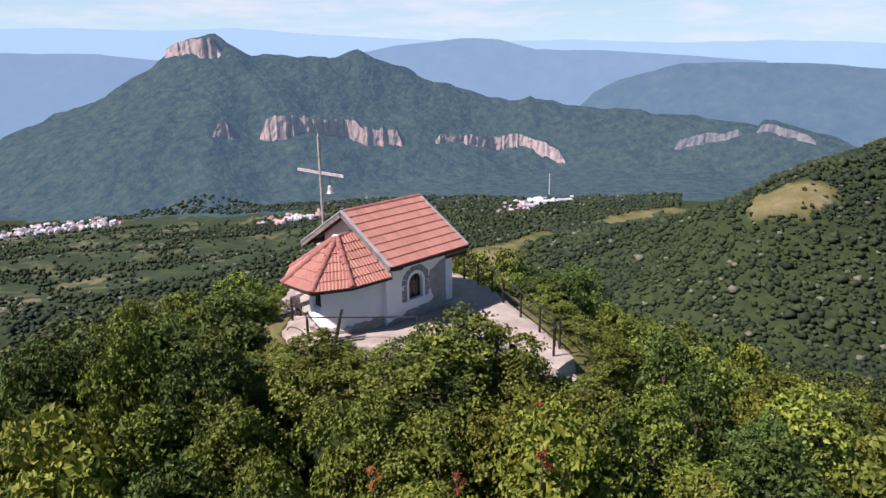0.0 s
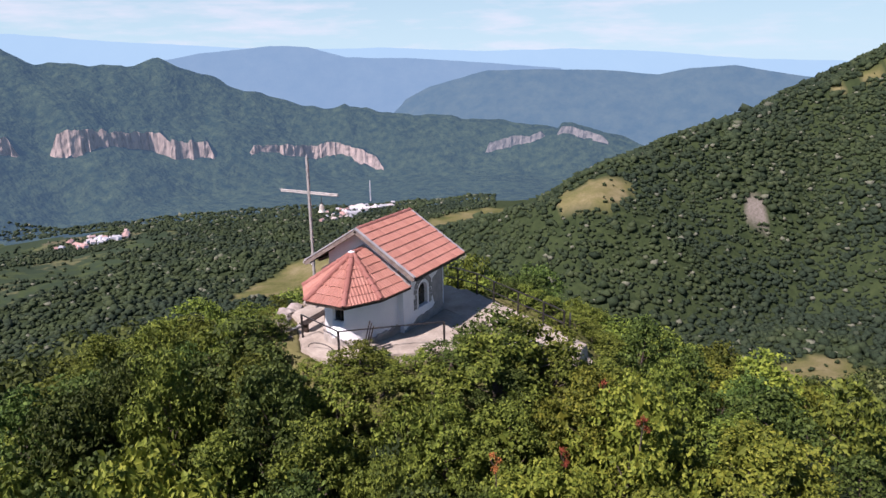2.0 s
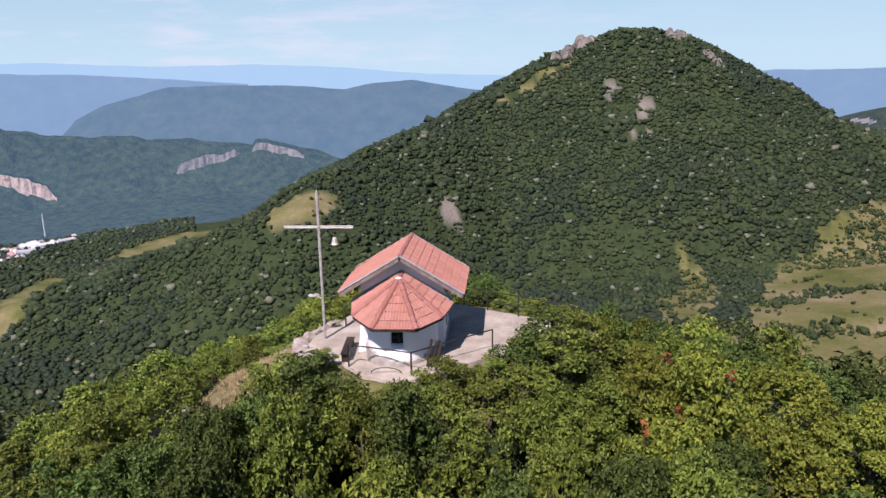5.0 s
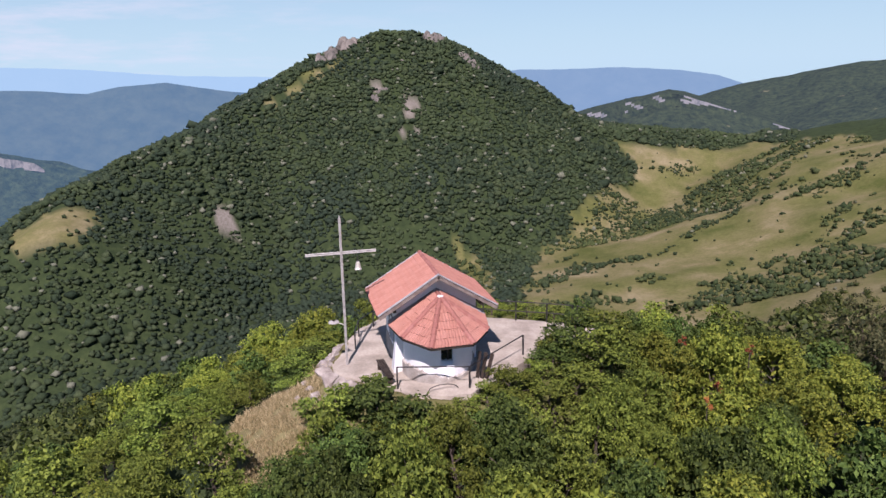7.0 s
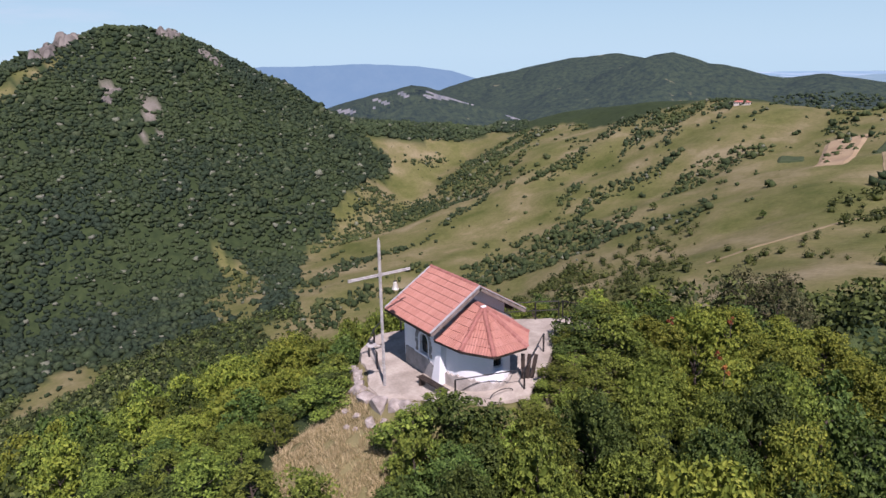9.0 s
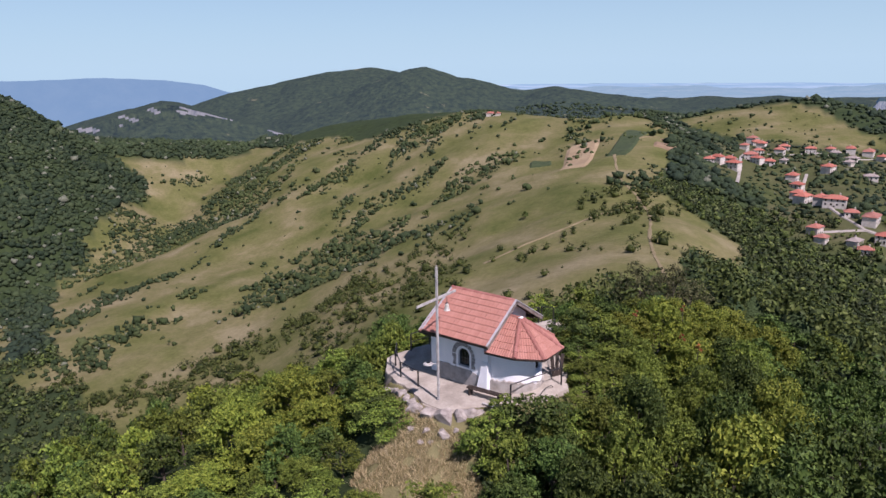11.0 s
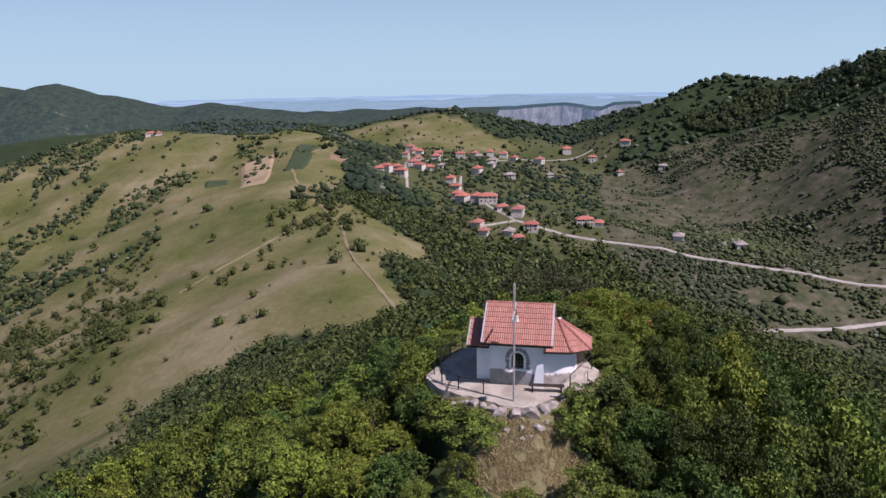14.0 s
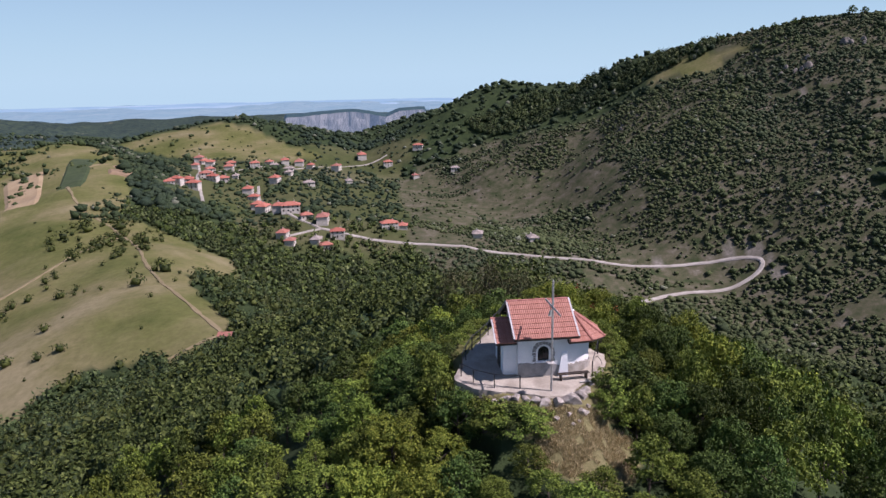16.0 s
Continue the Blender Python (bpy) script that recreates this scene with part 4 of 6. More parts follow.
for k, (x, y, s) in enumerate(spots):
    z = min(ground_at(x, y) + 0.05, -0.45) if math.hypot(x, y) < 7 else ground_at(x, y)
    m = Matrix.Translation((x, y, z)) @ pose(0, 0, 0, rng.uniform(-15, 15), rng.uniform(-15, 15), rng.uniform(0, 360)) @ Matrix.Diagonal((s, s * rng.uniform(0.7, 1.2), s * (0.85 if k < 6 else 0.6), 1))
    if k < 4:
        boulders[k].matrix_basis = m
    else:
        b = boulders[k % 4]
        c = copy_thing(b, Matrix.Identity(4))
        c.matrix_basis = m

CROSS = Vector((-0.02, -3.883, 0))
block = part("pedestal", solid((-0.55, 0.65, -4.55, -3.45, -1.8, -0.47), bevel=0.05), M["concrete"])
tagged(block, "grey concrete pedestal block under the cross", "pedestal")
cross = tagged(new("cross"), "tall white metal cross with a hanging bell", "cross")
bm = bmesh.new()
for sx, sy in ((-1, -1), (1, -1), (1, 1), (-1, 1)):
    rod(bm, (CROSS.x + sx * 0.028, CROSS.y + sy * 0.028, -0.55), (CROSS.x + sx * 0.028, CROSS.y + sy * 0.028, 6.44), 0.028, sides=6)
rod(bm, (CROSS.x, CROSS.y, 6.42), (CROSS.x, CROSS.y, 6.57), 0.05, 0.012, sides=8)
part("post", bm, M["white_metal"], cross)
bm = bmesh.new()
for dz in (-0.035, 0.035):
    rod(bm, (0.02, -5.44, 4.90 + dz), (-0.06, -2.35, 4.90 + dz), 0.036, sides=6)
part("cross_arm", bm, M["white_metal"], cross)
bm = bmesh.new()
rod(bm, (CROSS.x - 0.02, CROSS.y, 1.55), (CROSS.x - 0.18, CROSS.y - 0.38, 1.66), 0.022)
part("lamp_bracket", bm, M["white_metal"], cross)
bm = bmesh.new()
for (r0, z0), (r1, z1) in zip(((0.02, 1.72), (0.10, 1.74), (0.24, 1.68), (0.25, 1.64)), ((0.10, 1.74), (0.24, 1.68), (0.25, 1.64), (0.02, 1.60))):
    rod(bm, (CROSS.x - 0.22, CROSS.y - 0.48, z0), (CROSS.x - 0.22, CROSS.y - 0.48, z1), r0, r1, 16)
part("lamp_dish", bm, M["white_metal"], cross, "shallow white lamp dish")

bell = tagged(new("bell"), "small pale metal bell hanging from the cross arm", "bell")
bm = bmesh.new()
profile = [(0.03, 0.17), (0.075, 0.15), (0.10, 0.08), (0.112, -0.02), (0.125, -0.09), (0.165, -0.17), (0.15, -0.17), (0.09, -0.02), (0.02, 0.12)]
rings = [[bm.verts.new((0.04 + r * math.cos(k * math.tau / 18), -3.18 + r * math.sin(k * math.tau / 18), 4.30 + z)) for k in range(18)] for r, z in profile]
for a, b in zip(rings, rings[1:]):
    for k in range(18):
        bm.faces.new((a[k], a[(k + 1) % 18], b[(k + 1) % 18], b[k]))
bm.faces.new(rings[0])
part("bell_body", bm, M["bell_metal"], bell)
bm = bmesh.new()
rod(bm, (0.04, -3.18, 4.46), (0.03, -3.18, 4.80), 0.014, sides=6)
rod(bm, (0.04, -3.26, 4.50), (0.04, -3.10, 4.50), 0.03, sides=8)
part("hanger", bm, M["black_iron"], bell)
bm = bmesh.new()
rod(bm, (0.04, -3.18, 4.40), (0.04, -3.18, 4.10), 0.012, 0.03, sides=8)
part("clapper", bm, M["black_iron"], bell)


def railing(points, label, height=0.98, mid=True, start_mid=0):
    """Iron posts with a top rail and a middle rail along points in plan."""
    thing = tagged(new("railing"), label, "railing", "terrace railings")
    tops = []
    for x, y in points:
        z = yard(x, y)
        bm = solid((x - 0.032, x + 0.032, y - 0.032, y + 0.032, z - 0.25, z + height), bevel=0.004)
        part("post", bm, M["black_iron"], thing)
        tops.append(Vector((x, y, z + height)))
    for drop in ((0.0, 0.5) if mid else (0.0,)):
        for a, b in zip(tops, tops[1:]):
            bm = bmesh.new()
            d = Vector((0, 0, drop))
            rod(bm, a - d, b - d, 0.028, sides=8)
            part("rail", bm, M["black_iron"], thing)
    return thing


railing([(3.05, -2.10), (4.30, 0.70), (1.95, 3.85)], "black iron railing at the edge of the terrace", 0.95, False)
railing([(1.25, 5.2), (0.75, 6.4)], "short black iron railing beside the path", 0.9, False)
railing([(-1.0, 7.5), (-1.65, 6.4), (-2.35, 5.0), (-3.15, 3.5), (-3.9, 2.3), (-4.5, 1.0), (-4.9, -0.2)], "black iron railing along the path and terrace", 1.0, True)
railing([(-5.1, -1.2), (-4.45, -2.05), (-3.3, -2.95), (-1.80, -3.30)], "black iron railing at the edge of the terrace", 0.85, False)
gate = tagged(new("gate_frame"), "black iron gate frame at the end of the path", "gate")
for x, y in ((-0.25, 8.0), (-0.95, 7.75)):
    part("post", solid((x - 0.03, x + 0.03, y - 0.03, y + 0.03, -0.3, 1.02), bevel=0.005), M["black_iron"], gate)
bm = bmesh.new()
rod(bm, (-0.25, 8.0, 1.0), (-0.95, 7.75, 1.0), 0.024)
part("crossbar", bm, M["black_iron"], gate)
hoop = bmesh.new()
last = None
for k in range(13):
    a = math.pi * k / 12
    p = Vector((4.05, -0.35 + 0.62 * math.cos(a), -0.17 + 0.24 * math.sin(a)))
    if last:
        rod(hoop, last, p, 0.02, sides=6)
    last = p
hoop = part("iron_hoop", hoop, M["black_iron"])
tagged(hoop, "low curved black iron bar on the terrace", "hoop")


def bench(m, long, label):
    thing = tagged(new("bench"), label, "bench")
    for k in range(3):
        part("seat_board", solid((-long / 2, long / 2, -0.18 + k * 0.125, -0.07 + k * 0.125, 0.38, 0.42), bevel=0.006), M["dark_wood"], thing)
    for x in (-long / 2 + 0.18, long / 2 - 0.18):
        part("leg", solid((x - 0.05, x + 0.05, -0.15, 0.15, 0.0, 0.38), bevel=0.006), M["dark_wood"], thing)
    thing.matrix_basis = m
    return thing


bench(pose(1.75, -2.42, -0.36, 0, 0, 4), 2.0, "dark wooden bench against the sunny wall")
board = tagged(new("timber_stack"), "dark timber boards leaning by the railing", "boards")
for k in range(3):
    b = part("plank", solid((-0.09, 0.09, -0.02, 0.02, 0, 1.15), bevel=0.005), M["dark_wood"], board)
    b.matrix_basis = pose(3.55 + 0.1 * k, 1.25 + 0.16 * k, -0.08, -14, 6 * k - 6, 30)
plank = part("board", solid((2.0, 2.75, -3.05, -2.92, -0.34, -0.29), bevel=0.005), M["white_metal"])
tagged(plank, "pale board lying on the terrace", "board")


# ---- trees round the chapel: trunk, limbs, crowns of single leaves ----
def leaf_cloud(centres, normals, sizes, rng):
    """Leaves as folded rhombs: four points, two triangles each."""
    n = len(centres)
    tip = rng.normal(size=(n, 3)) + 0.35 * normals
    tip -= normals * (tip * normals).sum(1, keepdims=True) * 0.6
    tip[:, 2] -= 0.35
    tip /= np.linalg.norm(tip, axis=1, keepdims=True) + 1e-9
    side = np.cross(tip, normals + 0.35 * rng.normal(size=(n, 3)))
    side /= np.linalg.norm(side, axis=1, keepdims=True) + 1e-9
    fold = np.cross(side, tip)
    s = sizes[:, None]
    verts = np.stack([centres - tip * s * 0.5, centres + side * s * 0.30 + fold * s * 0.09, centres + tip * s * 0.5, centres - side * s * 0.30 + fold * s * 0.09], 1)
    base = np.arange(n)[:, None] * 4
    faces = np.concatenate([base + np.array([[0, 1, 2]]), base + np.array([[0, 2, 3]])], 1).reshape(-1, 3)
    return verts.reshape(-1, 3), faces


def unit(v):
    return v / (np.linalg.norm(v, axis=-1, keepdims=True) + 1e-9)


def crown_leaves(rng, boughs, wide, low, high, count, size):
    """Boughs round the stem, each carrying tufts whose upper sides are thick with leaves; hollows stay between them."""
    turn = rng.uniform(0, math.tau)
    centres, tufts = [], []
    for k in range(boughs):
        u = (k + 0.5) / boughs
        girth = wide * (0.42 + 0.58 * math.sin(math.pi * min(1, 0.25 + 0.70 * u)) ** 0.8)
        a = turn + k * 2.399 + rng.normal() * 0.3
        rad = wide * rng.uniform(0.30, 0.44)
        r = max(0.0, girth * rng.uniform(0.62, 0.85) - rad * 0.35) * (1 - 0.9 * u**5)
        z = low + (high - low) * (0.12 + 0.80 * u) - rad * 0.45 + rng.normal() * 0.04 * (high - low)
        mid = np.array([r * math.cos(a), r * math.sin(a), z])
        centres.append((*mid, rad))
        out = unit(mid - np.array([0, 0, z - 0.8 * rad]))
        d = unit(rng.normal(size=(11, 3)) + 0.75 * out)
        d[:, 2] = np.where(d[:, 2] < -0.35, -d[:, 2], d[:, 2])
        for way in d:
            tufts.append((mid + way * rad * rng.uniform(0.62, 1.05) * np.array([1, 1, 0.95]), rad * rng.uniform(0.30, 0.50), way))
    total = sum(t[1] ** 2 for t in tufts)
    cs, ns = [], []
    for at, rad, way in tufts:
        m = max(2, int(count * rad**2 / total / 5))
        d = unit(rng.normal(size=(m, 3)) + 0.55 * way + np.array([0, 0, 0.35]))
        twig = at + d * rad * rng.uniform(0.72, 1.12, size=(m, 1)) * np.array([1, 1, 0.8])
        cs.append(np.repeat(twig, 5, 0) + rng.normal(size=(5 * m, 3)) * size * np.array([0.62, 0.62, 0.30]))
        ns.append(np.repeat(d, 5, 0))
    # oversized leaves added inside each bough keep light from passing through
    inner = np.concatenate([np.array(c[:3]) + rng.normal(size=(max(5, count // 260), 3)) * c[3] * 0.27 for c in centres])
    cs, ns = np.concatenate(cs), np.concatenate(ns)
    ns = unit(ns + np.array([0, 0, 0.30]) + rng.normal(size=ns.shape) * 0.32)
    sizes = np.concatenate([size * rng.uniform(0.65, 1.35, len(cs)), wide * rng.uniform(0.15, 0.25, len(inner))])
    cs, ns = np.concatenate([cs, inner]), np.concatenate([ns, unit(rng.normal(size=inner.shape))])
    cs[:, 2] *= high / np.percentile(cs[:, 2], 99.7)
    cs[:, :2] *= wide / np.percentile(np.hypot(cs[:, 0], cs[:, 1]), 96)
    return leaf_cloud(cs, ns, sizes, rng), centres


def make_tree(seed, material, label, height=6.0, wide=2.45, leaves=2600, size=0.26, lobes=22, low=0.34):
    """A tree at the origin, its foot at z = 0."""
    rng = np.random.default_rng(seed)
    thing = tagged(new("tree"), label, "tree", "trees round the chapel")
    (verts, faces), centres = crown_leaves(rng, max(3, lobes // 4), wide, height * low, height, leaves, size)
    crown = new("crown", mesh_of("crown", verts.tolist(), faces.tolist(), material))
    crown.parent = thing
    bm = bmesh.new()
    top = Vector((rng.normal() * 0.12, rng.normal() * 0.12, height * 0.62))
    bend = Vector((rng.normal() * 0.1, rng.normal() * 0.1, height * 0.3))
    rod(bm, (0, 0, -0.8), bend, 0.045 * height**0.8, 0.033 * height**0.8, 8)
    rod(bm, bend, top, 0.033 * height**0.8, 0.014 * height**0.8, 8)
    for x, y, z, rad in centres:
        s = min(0.95, max(0.15, (z - rad) / (height * 0.62)))
        start = bend.lerp(top, (s * height * 0.62 - bend.z) / (top.z - bend.z)) if s * height * 0.62 > bend.z else Vector((0, 0, 0)).lerp(bend, s * height * 0.62 / bend.z)
        rod(bm, start, (x, y, z), 0.05 * height**0.3 * 0.5, 0.008, 4)
    part("trunk", bm, M["bark"], thing)
    return thing


KINDS = {
    "oak": [make_tree(300 + k, M["oak"], "leafy green oak tree on the steep slope", leaves=6400, size=0.165, lobes=60) for k in range(4)],
    "dark": [make_tree(320 + k, M["dark_leaf"], "dark green broadleaf tree with dense foliage", leaves=6400, size=0.165, lobes=60) for k in range(3)],
    "lime": [make_tree(340 + k, M["lime"], "bright yellow-green maple tree in full leaf", leaves=6400, size=0.165, lobes=60) for k in range(3)],
    "oak_mid": [make_tree(305 + k, M["oak"], "leafy green oak tree on the steep slope", leaves=2600, size=0.25, lobes=48) for k in range(3)],
    "dark_mid": [make_tree(325 + k, M["dark_leaf"], "dark green broadleaf tree with dense foliage", leaves=2600, size=0.25, lobes=48) for k in range(3)],
    "lime_mid": [make_tree(345 + k, M["lime"], "bright yellow-green maple tree in full leaf", leaves=2600, size=0.25, lobes=48) for k in range(3)],
    "oak_far": [make_tree(310 + k, M["oak"], "leafy green oak tree on the steep slope", leaves=1500, size=0.36, lobes=40) for k in range(4)],
    "dark_far": [make_tree(330 + k, M["dark_leaf"], "dark green broadleaf tree with dense foliage", leaves=1500, size=0.36, lobes=40) for k in range(3)],
    "lime_far": [make_tree(350 + k, M["lime"], "bright yellow-green maple tree in full leaf", leaves=1500, size=0.36, lobes=40) for k in range(2)],
    "brown": [make_tree(360, M["brown_leaf"], "thin brownish half-dry tree", leaves=2200, wide=2.8, size=0.19, lobes=40)],
    "bush": [make_tree(370 + k, (M["dark_leaf"], M["oak"], M["oak"])[k], "round dense green bush beside the terrace", height=2.2, wide=1.15, leaves=2600, size=0.105, low=0.05, lobes=28) for k in range(3)],
    "sprig": [make_tree(380, M["red_leaf"], "small shrub with red autumn leaves", height=1.2, wide=0.5, leaves=300, size=0.12, lobes=6, low=0.2)],
}
FRESH = {id(t) for group in KINDS.values() for t in group}


def plant(kind, rng, x, y, height, wide_scale=1.0, foot=None):
    choice = KINDS[kind][rng.randrange(len(KINDS[kind]))]
    own = 2.2 if kind == "bush" else 1.2 if kind == "sprig" else 6.0
    s = height / own
    z = ground_at(x, y) - 0.15 if foot is None else foot
    m = Matrix.Translation((x, y, z)) @ pose(0, 0, 0, rng.uniform(-4, 4), rng.uniform(-4, 4), rng.uniform(0, 360)) @ Matrix.Diagonal((s * wide_scale, s * wide_scale, s, 1))
    if id(choice) in FRESH:
        FRESH.discard(id(choice))
        choice.matrix_basis = m
    else:
        copy_thing(choice, m).matrix_basis = m


def spur_distance(x, y):
    s = max(0.0, min(1.0, y / 27))
    return math.hypot(x - 2 * s, y - 27 * s)


def canopy(x, y):
    """How high the crowns reach."""
    if x > 4.5 and y < 13:
        steps = ((4.5, 0.0), (5.5, 0.2), (7.0, 0.9), (8.5, 1.35), (10.0, 1.4), (11.5, 1.1), (13.0, 0.5), (14.5, -0.3), (17.5, -1.8), (24.0, -5.5), (42.0, -16.0))
        east = next(a + (b - a) * (x - p) / (q - p) for (p, a), (q, b) in zip(steps, steps[1:]) if x <= q)
        return east - 0.34 * max(0, -3 - y) - 0.12 * max(0, y - 6)
    d = spur_distance(x, y)
    low = 1.15 - 0.018 * min(d, 15) ** 2 - 0.42 * max(0, d - 15)
    return low - (0.9 if x < -4 and y < 6 else 0) - 0.22 * max(0, y - 12) - 0.25 * max(0, min(8, -2 - x)) * (y > 4)


rng = random.Random(404)
SET = [("lime", 5.2, 11.6, 1.6, 1.25), ("lime", 3.6, 9.9, 0.9, 1.1), ("lime", 7.4, 10.1, 0.2, 1.2), ("lime", 8.0, 13.4, 0.4, 1.2), ("lime", 4.3, 15.4, 0.5, 1.2), ("lime", 6.2, 17.5, -0.1, 1.2),
       ("bush", 4.95, -3.05, 1.15, 1.9), ("bush", 3.9, -4.9, 0.5, 1.5), ("bush", -1.75, -5.9, -0.15, 1.5), ("bush", -3.3, -4.9, -0.25, 1.5), ("bush", 5.0, 2.1, 0.45, 1.0), ("bush", 2.2, 5.4, 1.0, 0.9), ("bush", 5.6, -2.6, 0.35, 1.0),
       ("lime", -9.6, -4.6, -0.9, 1.3), ("lime", -11.5, -7.6, -2.2, 1.3), ("lime", -8.2, -7.9, -2.2, 1.2), ("lime", -6.8, -5.6, -1.6, 1.0), ("lime", -10.2, -11.0, -4.2, 1.2),
       ("brown", 1.1, 25.0, 0.0, 1.3), ("brown", -2.2, 26.5, -0.6, 1.3), ("brown", 3.4, 22.4, 0.0, 1.1), ("lime", 6.8, 20.5, -1.2, 1.2), ("lime", 10.2, 18.2, -0.9, 1.2),
       ("dark", -9.0, 2.8, 0.1, 1.2), ("dark", -6.8, 3.2, 0.35, 1.1), ("dark", -7.8, 0.6, 0.0, 1.1), ("oak", -5.0, 7.4, -0.8, 0.9), ("oak", -7.5, 6.0, -0.8, 1.0),
       ("oak", -0.6, 11.6, 0.1, 0.9), ("oak", -11.5, 0.2, -1.8, 1.1), ("oak", -12.0, -3.6, -2.4, 1.1), ("dark", 8.7, -5.2, 0.3, 1.1), ("oak", 7.4, -0.6, 0.75, 0.9), ("oak", 8.6, 3.1, 0.1, 1.0),
       ("oak", 5.1, -12.2, -1.3, 1.1), ("oak", 6.4, 6.2, 0.4, 0.9), ("dark", 4.0, 7.2, 0.9, 0.8), ("oak", 10.4, 0.7, -0.3, 1.1), ("oak", 2.4, -12.6, -2.2, 0.9), ("oak", -4.4, -9.4, -2.4, 0.9), ("oak", 5.3, 8.1, 0.3, 1.0), ("bush", 4.5, 7.4, -0.2, 1.4), ("bush", 4.3, 8.6, -0.2, 1.4)]
taken = []
for kind, x, y, top, wide in SET:
    g = ground_at(x, y)
    h = max(top - g, 1.5)
    plant(kind, rng, x, y, h * 1.02, wide * (min(1.5, 3.9 / h) if kind != "bush" else 2.1 / max(h, 1.5)))
    taken.append((x, y))
for x, y, top in ((6.3, 12.3, 1.5), (4.0, 10.6, 1.2), (8.4, 9.0, 0.6), (7.0, 10.4, 0.4)):
    plant("sprig", rng, x, y, 0.62, 0.8, top - 0.85)
EDGE = [(5.2, 1.3, -0.05, 1.2), (4.7, 2.6, 0.55, 1.4), (3.9, 3.9, 0.6, 1.3), (3.2, 4.9, 0.95, 1.3), (2.45, 6.3, 2.1, 1.6), (2.1, 7.6, 2.1, 1.5), (2.1, 8.3, 1.3, 1.0), (3.7, 6.8, 1.9, 1.6), (5.4, -0.1, -0.3, 1.1),
        (4.9, -2.3, 0.0, 1.1), (3.5, -3.7, 0.3, 0.9), (4.9, -5.2, 0.3, 1.4), (-1.9, 8.9, 0.1, 1.0), (-2.9, 7.4, 0.4, 1.1), (-3.7, 6.0, 0.4, 1.1), (-4.6, 4.5, 0.4, 1.1),
        (-5.5, 3.0, 0.4, 1.1), (-6.2, 1.4, 0.3, 1.1), (-6.6, -0.4, 0.9, 1.5), (-6.5, -2.0, 0.5, 1.5), (-5.5, -3.6, 0.0, 1.4), (-0.2, 9.9, 0.0, 1.0), (1.2, 10.0, 0.2, 1.2), (6.4, 2.2, 0.3, 1.3), (6.5, 0.4, 0.1, 1.3), (6.3, -1.3, 0.1, 1.3), (5.9, -3.1, 0.4, 1.3), (5.6, 3.8, 0.5, 1.3), (5.0, 5.2, 0.8, 1.3), (6.6, 5.4, 0.4, 1.3), (-2.5, -5.3, -0.2, 1.3), (2.9, -4.6, 0.0, 0.9), (-4.3, -4.4, -0.1, 1.4), (-5.0, -3.2, -0.4, 1.0), (-6.1, -2.6, -0.35, 1.0), (-1.6, -5.7, -0.9, 0.9), (1.1, 9.1, 0.35, 0.9), (-6.9, 0.9, 1.0, 1.5), (3.2, -3.1, -0.25, 0.8)]
for x, y, top, wide in EDGE:
    h = max(top - ground_at(x, y), 1.1)
    plant("bush", rng, x, y, h, wide * 2.1 / max(h, 1.4))
    taken.append((x, y))
closed = np.array(fine_outline(TERRACE, 1.0, 0, 1))
ledge = np.array(fine_outline(GRASS_SLOPE, 0.8, 0, 2))


def nearest(points, x, y):
    return math.sqrt(((points[:, 0] - x) ** 2 + (points[:, 1] - y) ** 2).min())


PASSES = ((0, 15.5, 1.9, 16000, 220, -180, 180), (15.5, 25.0, 2.5, 12000, 150, -180, 180), (25.0, 42.0, 3.1, 9000, 95, 140, 218), (16.5, 36.0, 3.1, 9000, 110, -40, 78))
for near, reach, gap, tries, most, start, stop in PASSES:
    made = 0
    for _ in range(tries):
        r, a = math.sqrt(rng.uniform(near**2, reach**2)), math.radians(rng.uniform(start, stop))
        x, y = r * math.cos(a), r * math.sin(a)
        turn = math.degrees(math.atan2(y, x))
        if near == 15.5 and (r > 16.5 and -70 < turn < 22 or r > 21 and -110 < turn < 40):
            continue
        if -3.4 < x < 1.5 and -5.6 < y < -3 or nearest(np.array(taken), x, y) < gap or nearest(closed, x, y) < 1.2 or nearest(ledge, x, y) < 0.9:
            continue
        if bool(inside(np.array([x]), np.array([y]), TERRACE)[0]) or bool(inside(np.array([x]), np.array([y]), GRASS_SLOPE)[0]):
            continue
        taken.append((x, y))
        g = ground_at(x, y)
        top = max(canopy(x, y), g + 2.4) + rng.choice((-1.7, -1.0, -0.5, -0.1, 0.1, 0.25)) + rng.uniform(-0.25, 0.1)
        h = min(8.0, max(2.2, top - g))
        pick = rng.random()
        lively = float(rough(np.array([x]), np.array([y]), 8, 88, 2)[0]) + (0.35 if math.hypot(x - 6, y - 11) < 5 else 0)
        east = x > 6 and r > 12 or y > 18
        kind = "dark" if pick > (0.30 if east else 0.66) else "lime" if lively > 0.28 else "oak"
        fine = r < 12.5 and -55 < turn < 80 or r < 17 and 20 < turn < 72
        plant(kind if fine else kind + ("_mid" if r < 17 else "_far"), rng, x, y, h, max(0.72, min(1.25, 4.0 / h)) * rng.uniform(0.8, 1.1))
        made += 1
        if made > most:
            break
for x, y, tall in ((470, 1010, 9), (482, 1000, 8), (502, 978, 10), (516, 966, 8), (541, 942, 11), (552, 932, 10), (570, 912, 11), (578, 906, 12), (588, 902, 9), (632, 886, 14), (646, 880, 11), (-505, 655, 7), (-470, 570, 9), (-290, 390, 5), (-300, 500, 7)):
    plant("dark_far", rng, x, y, tall, 1.15)
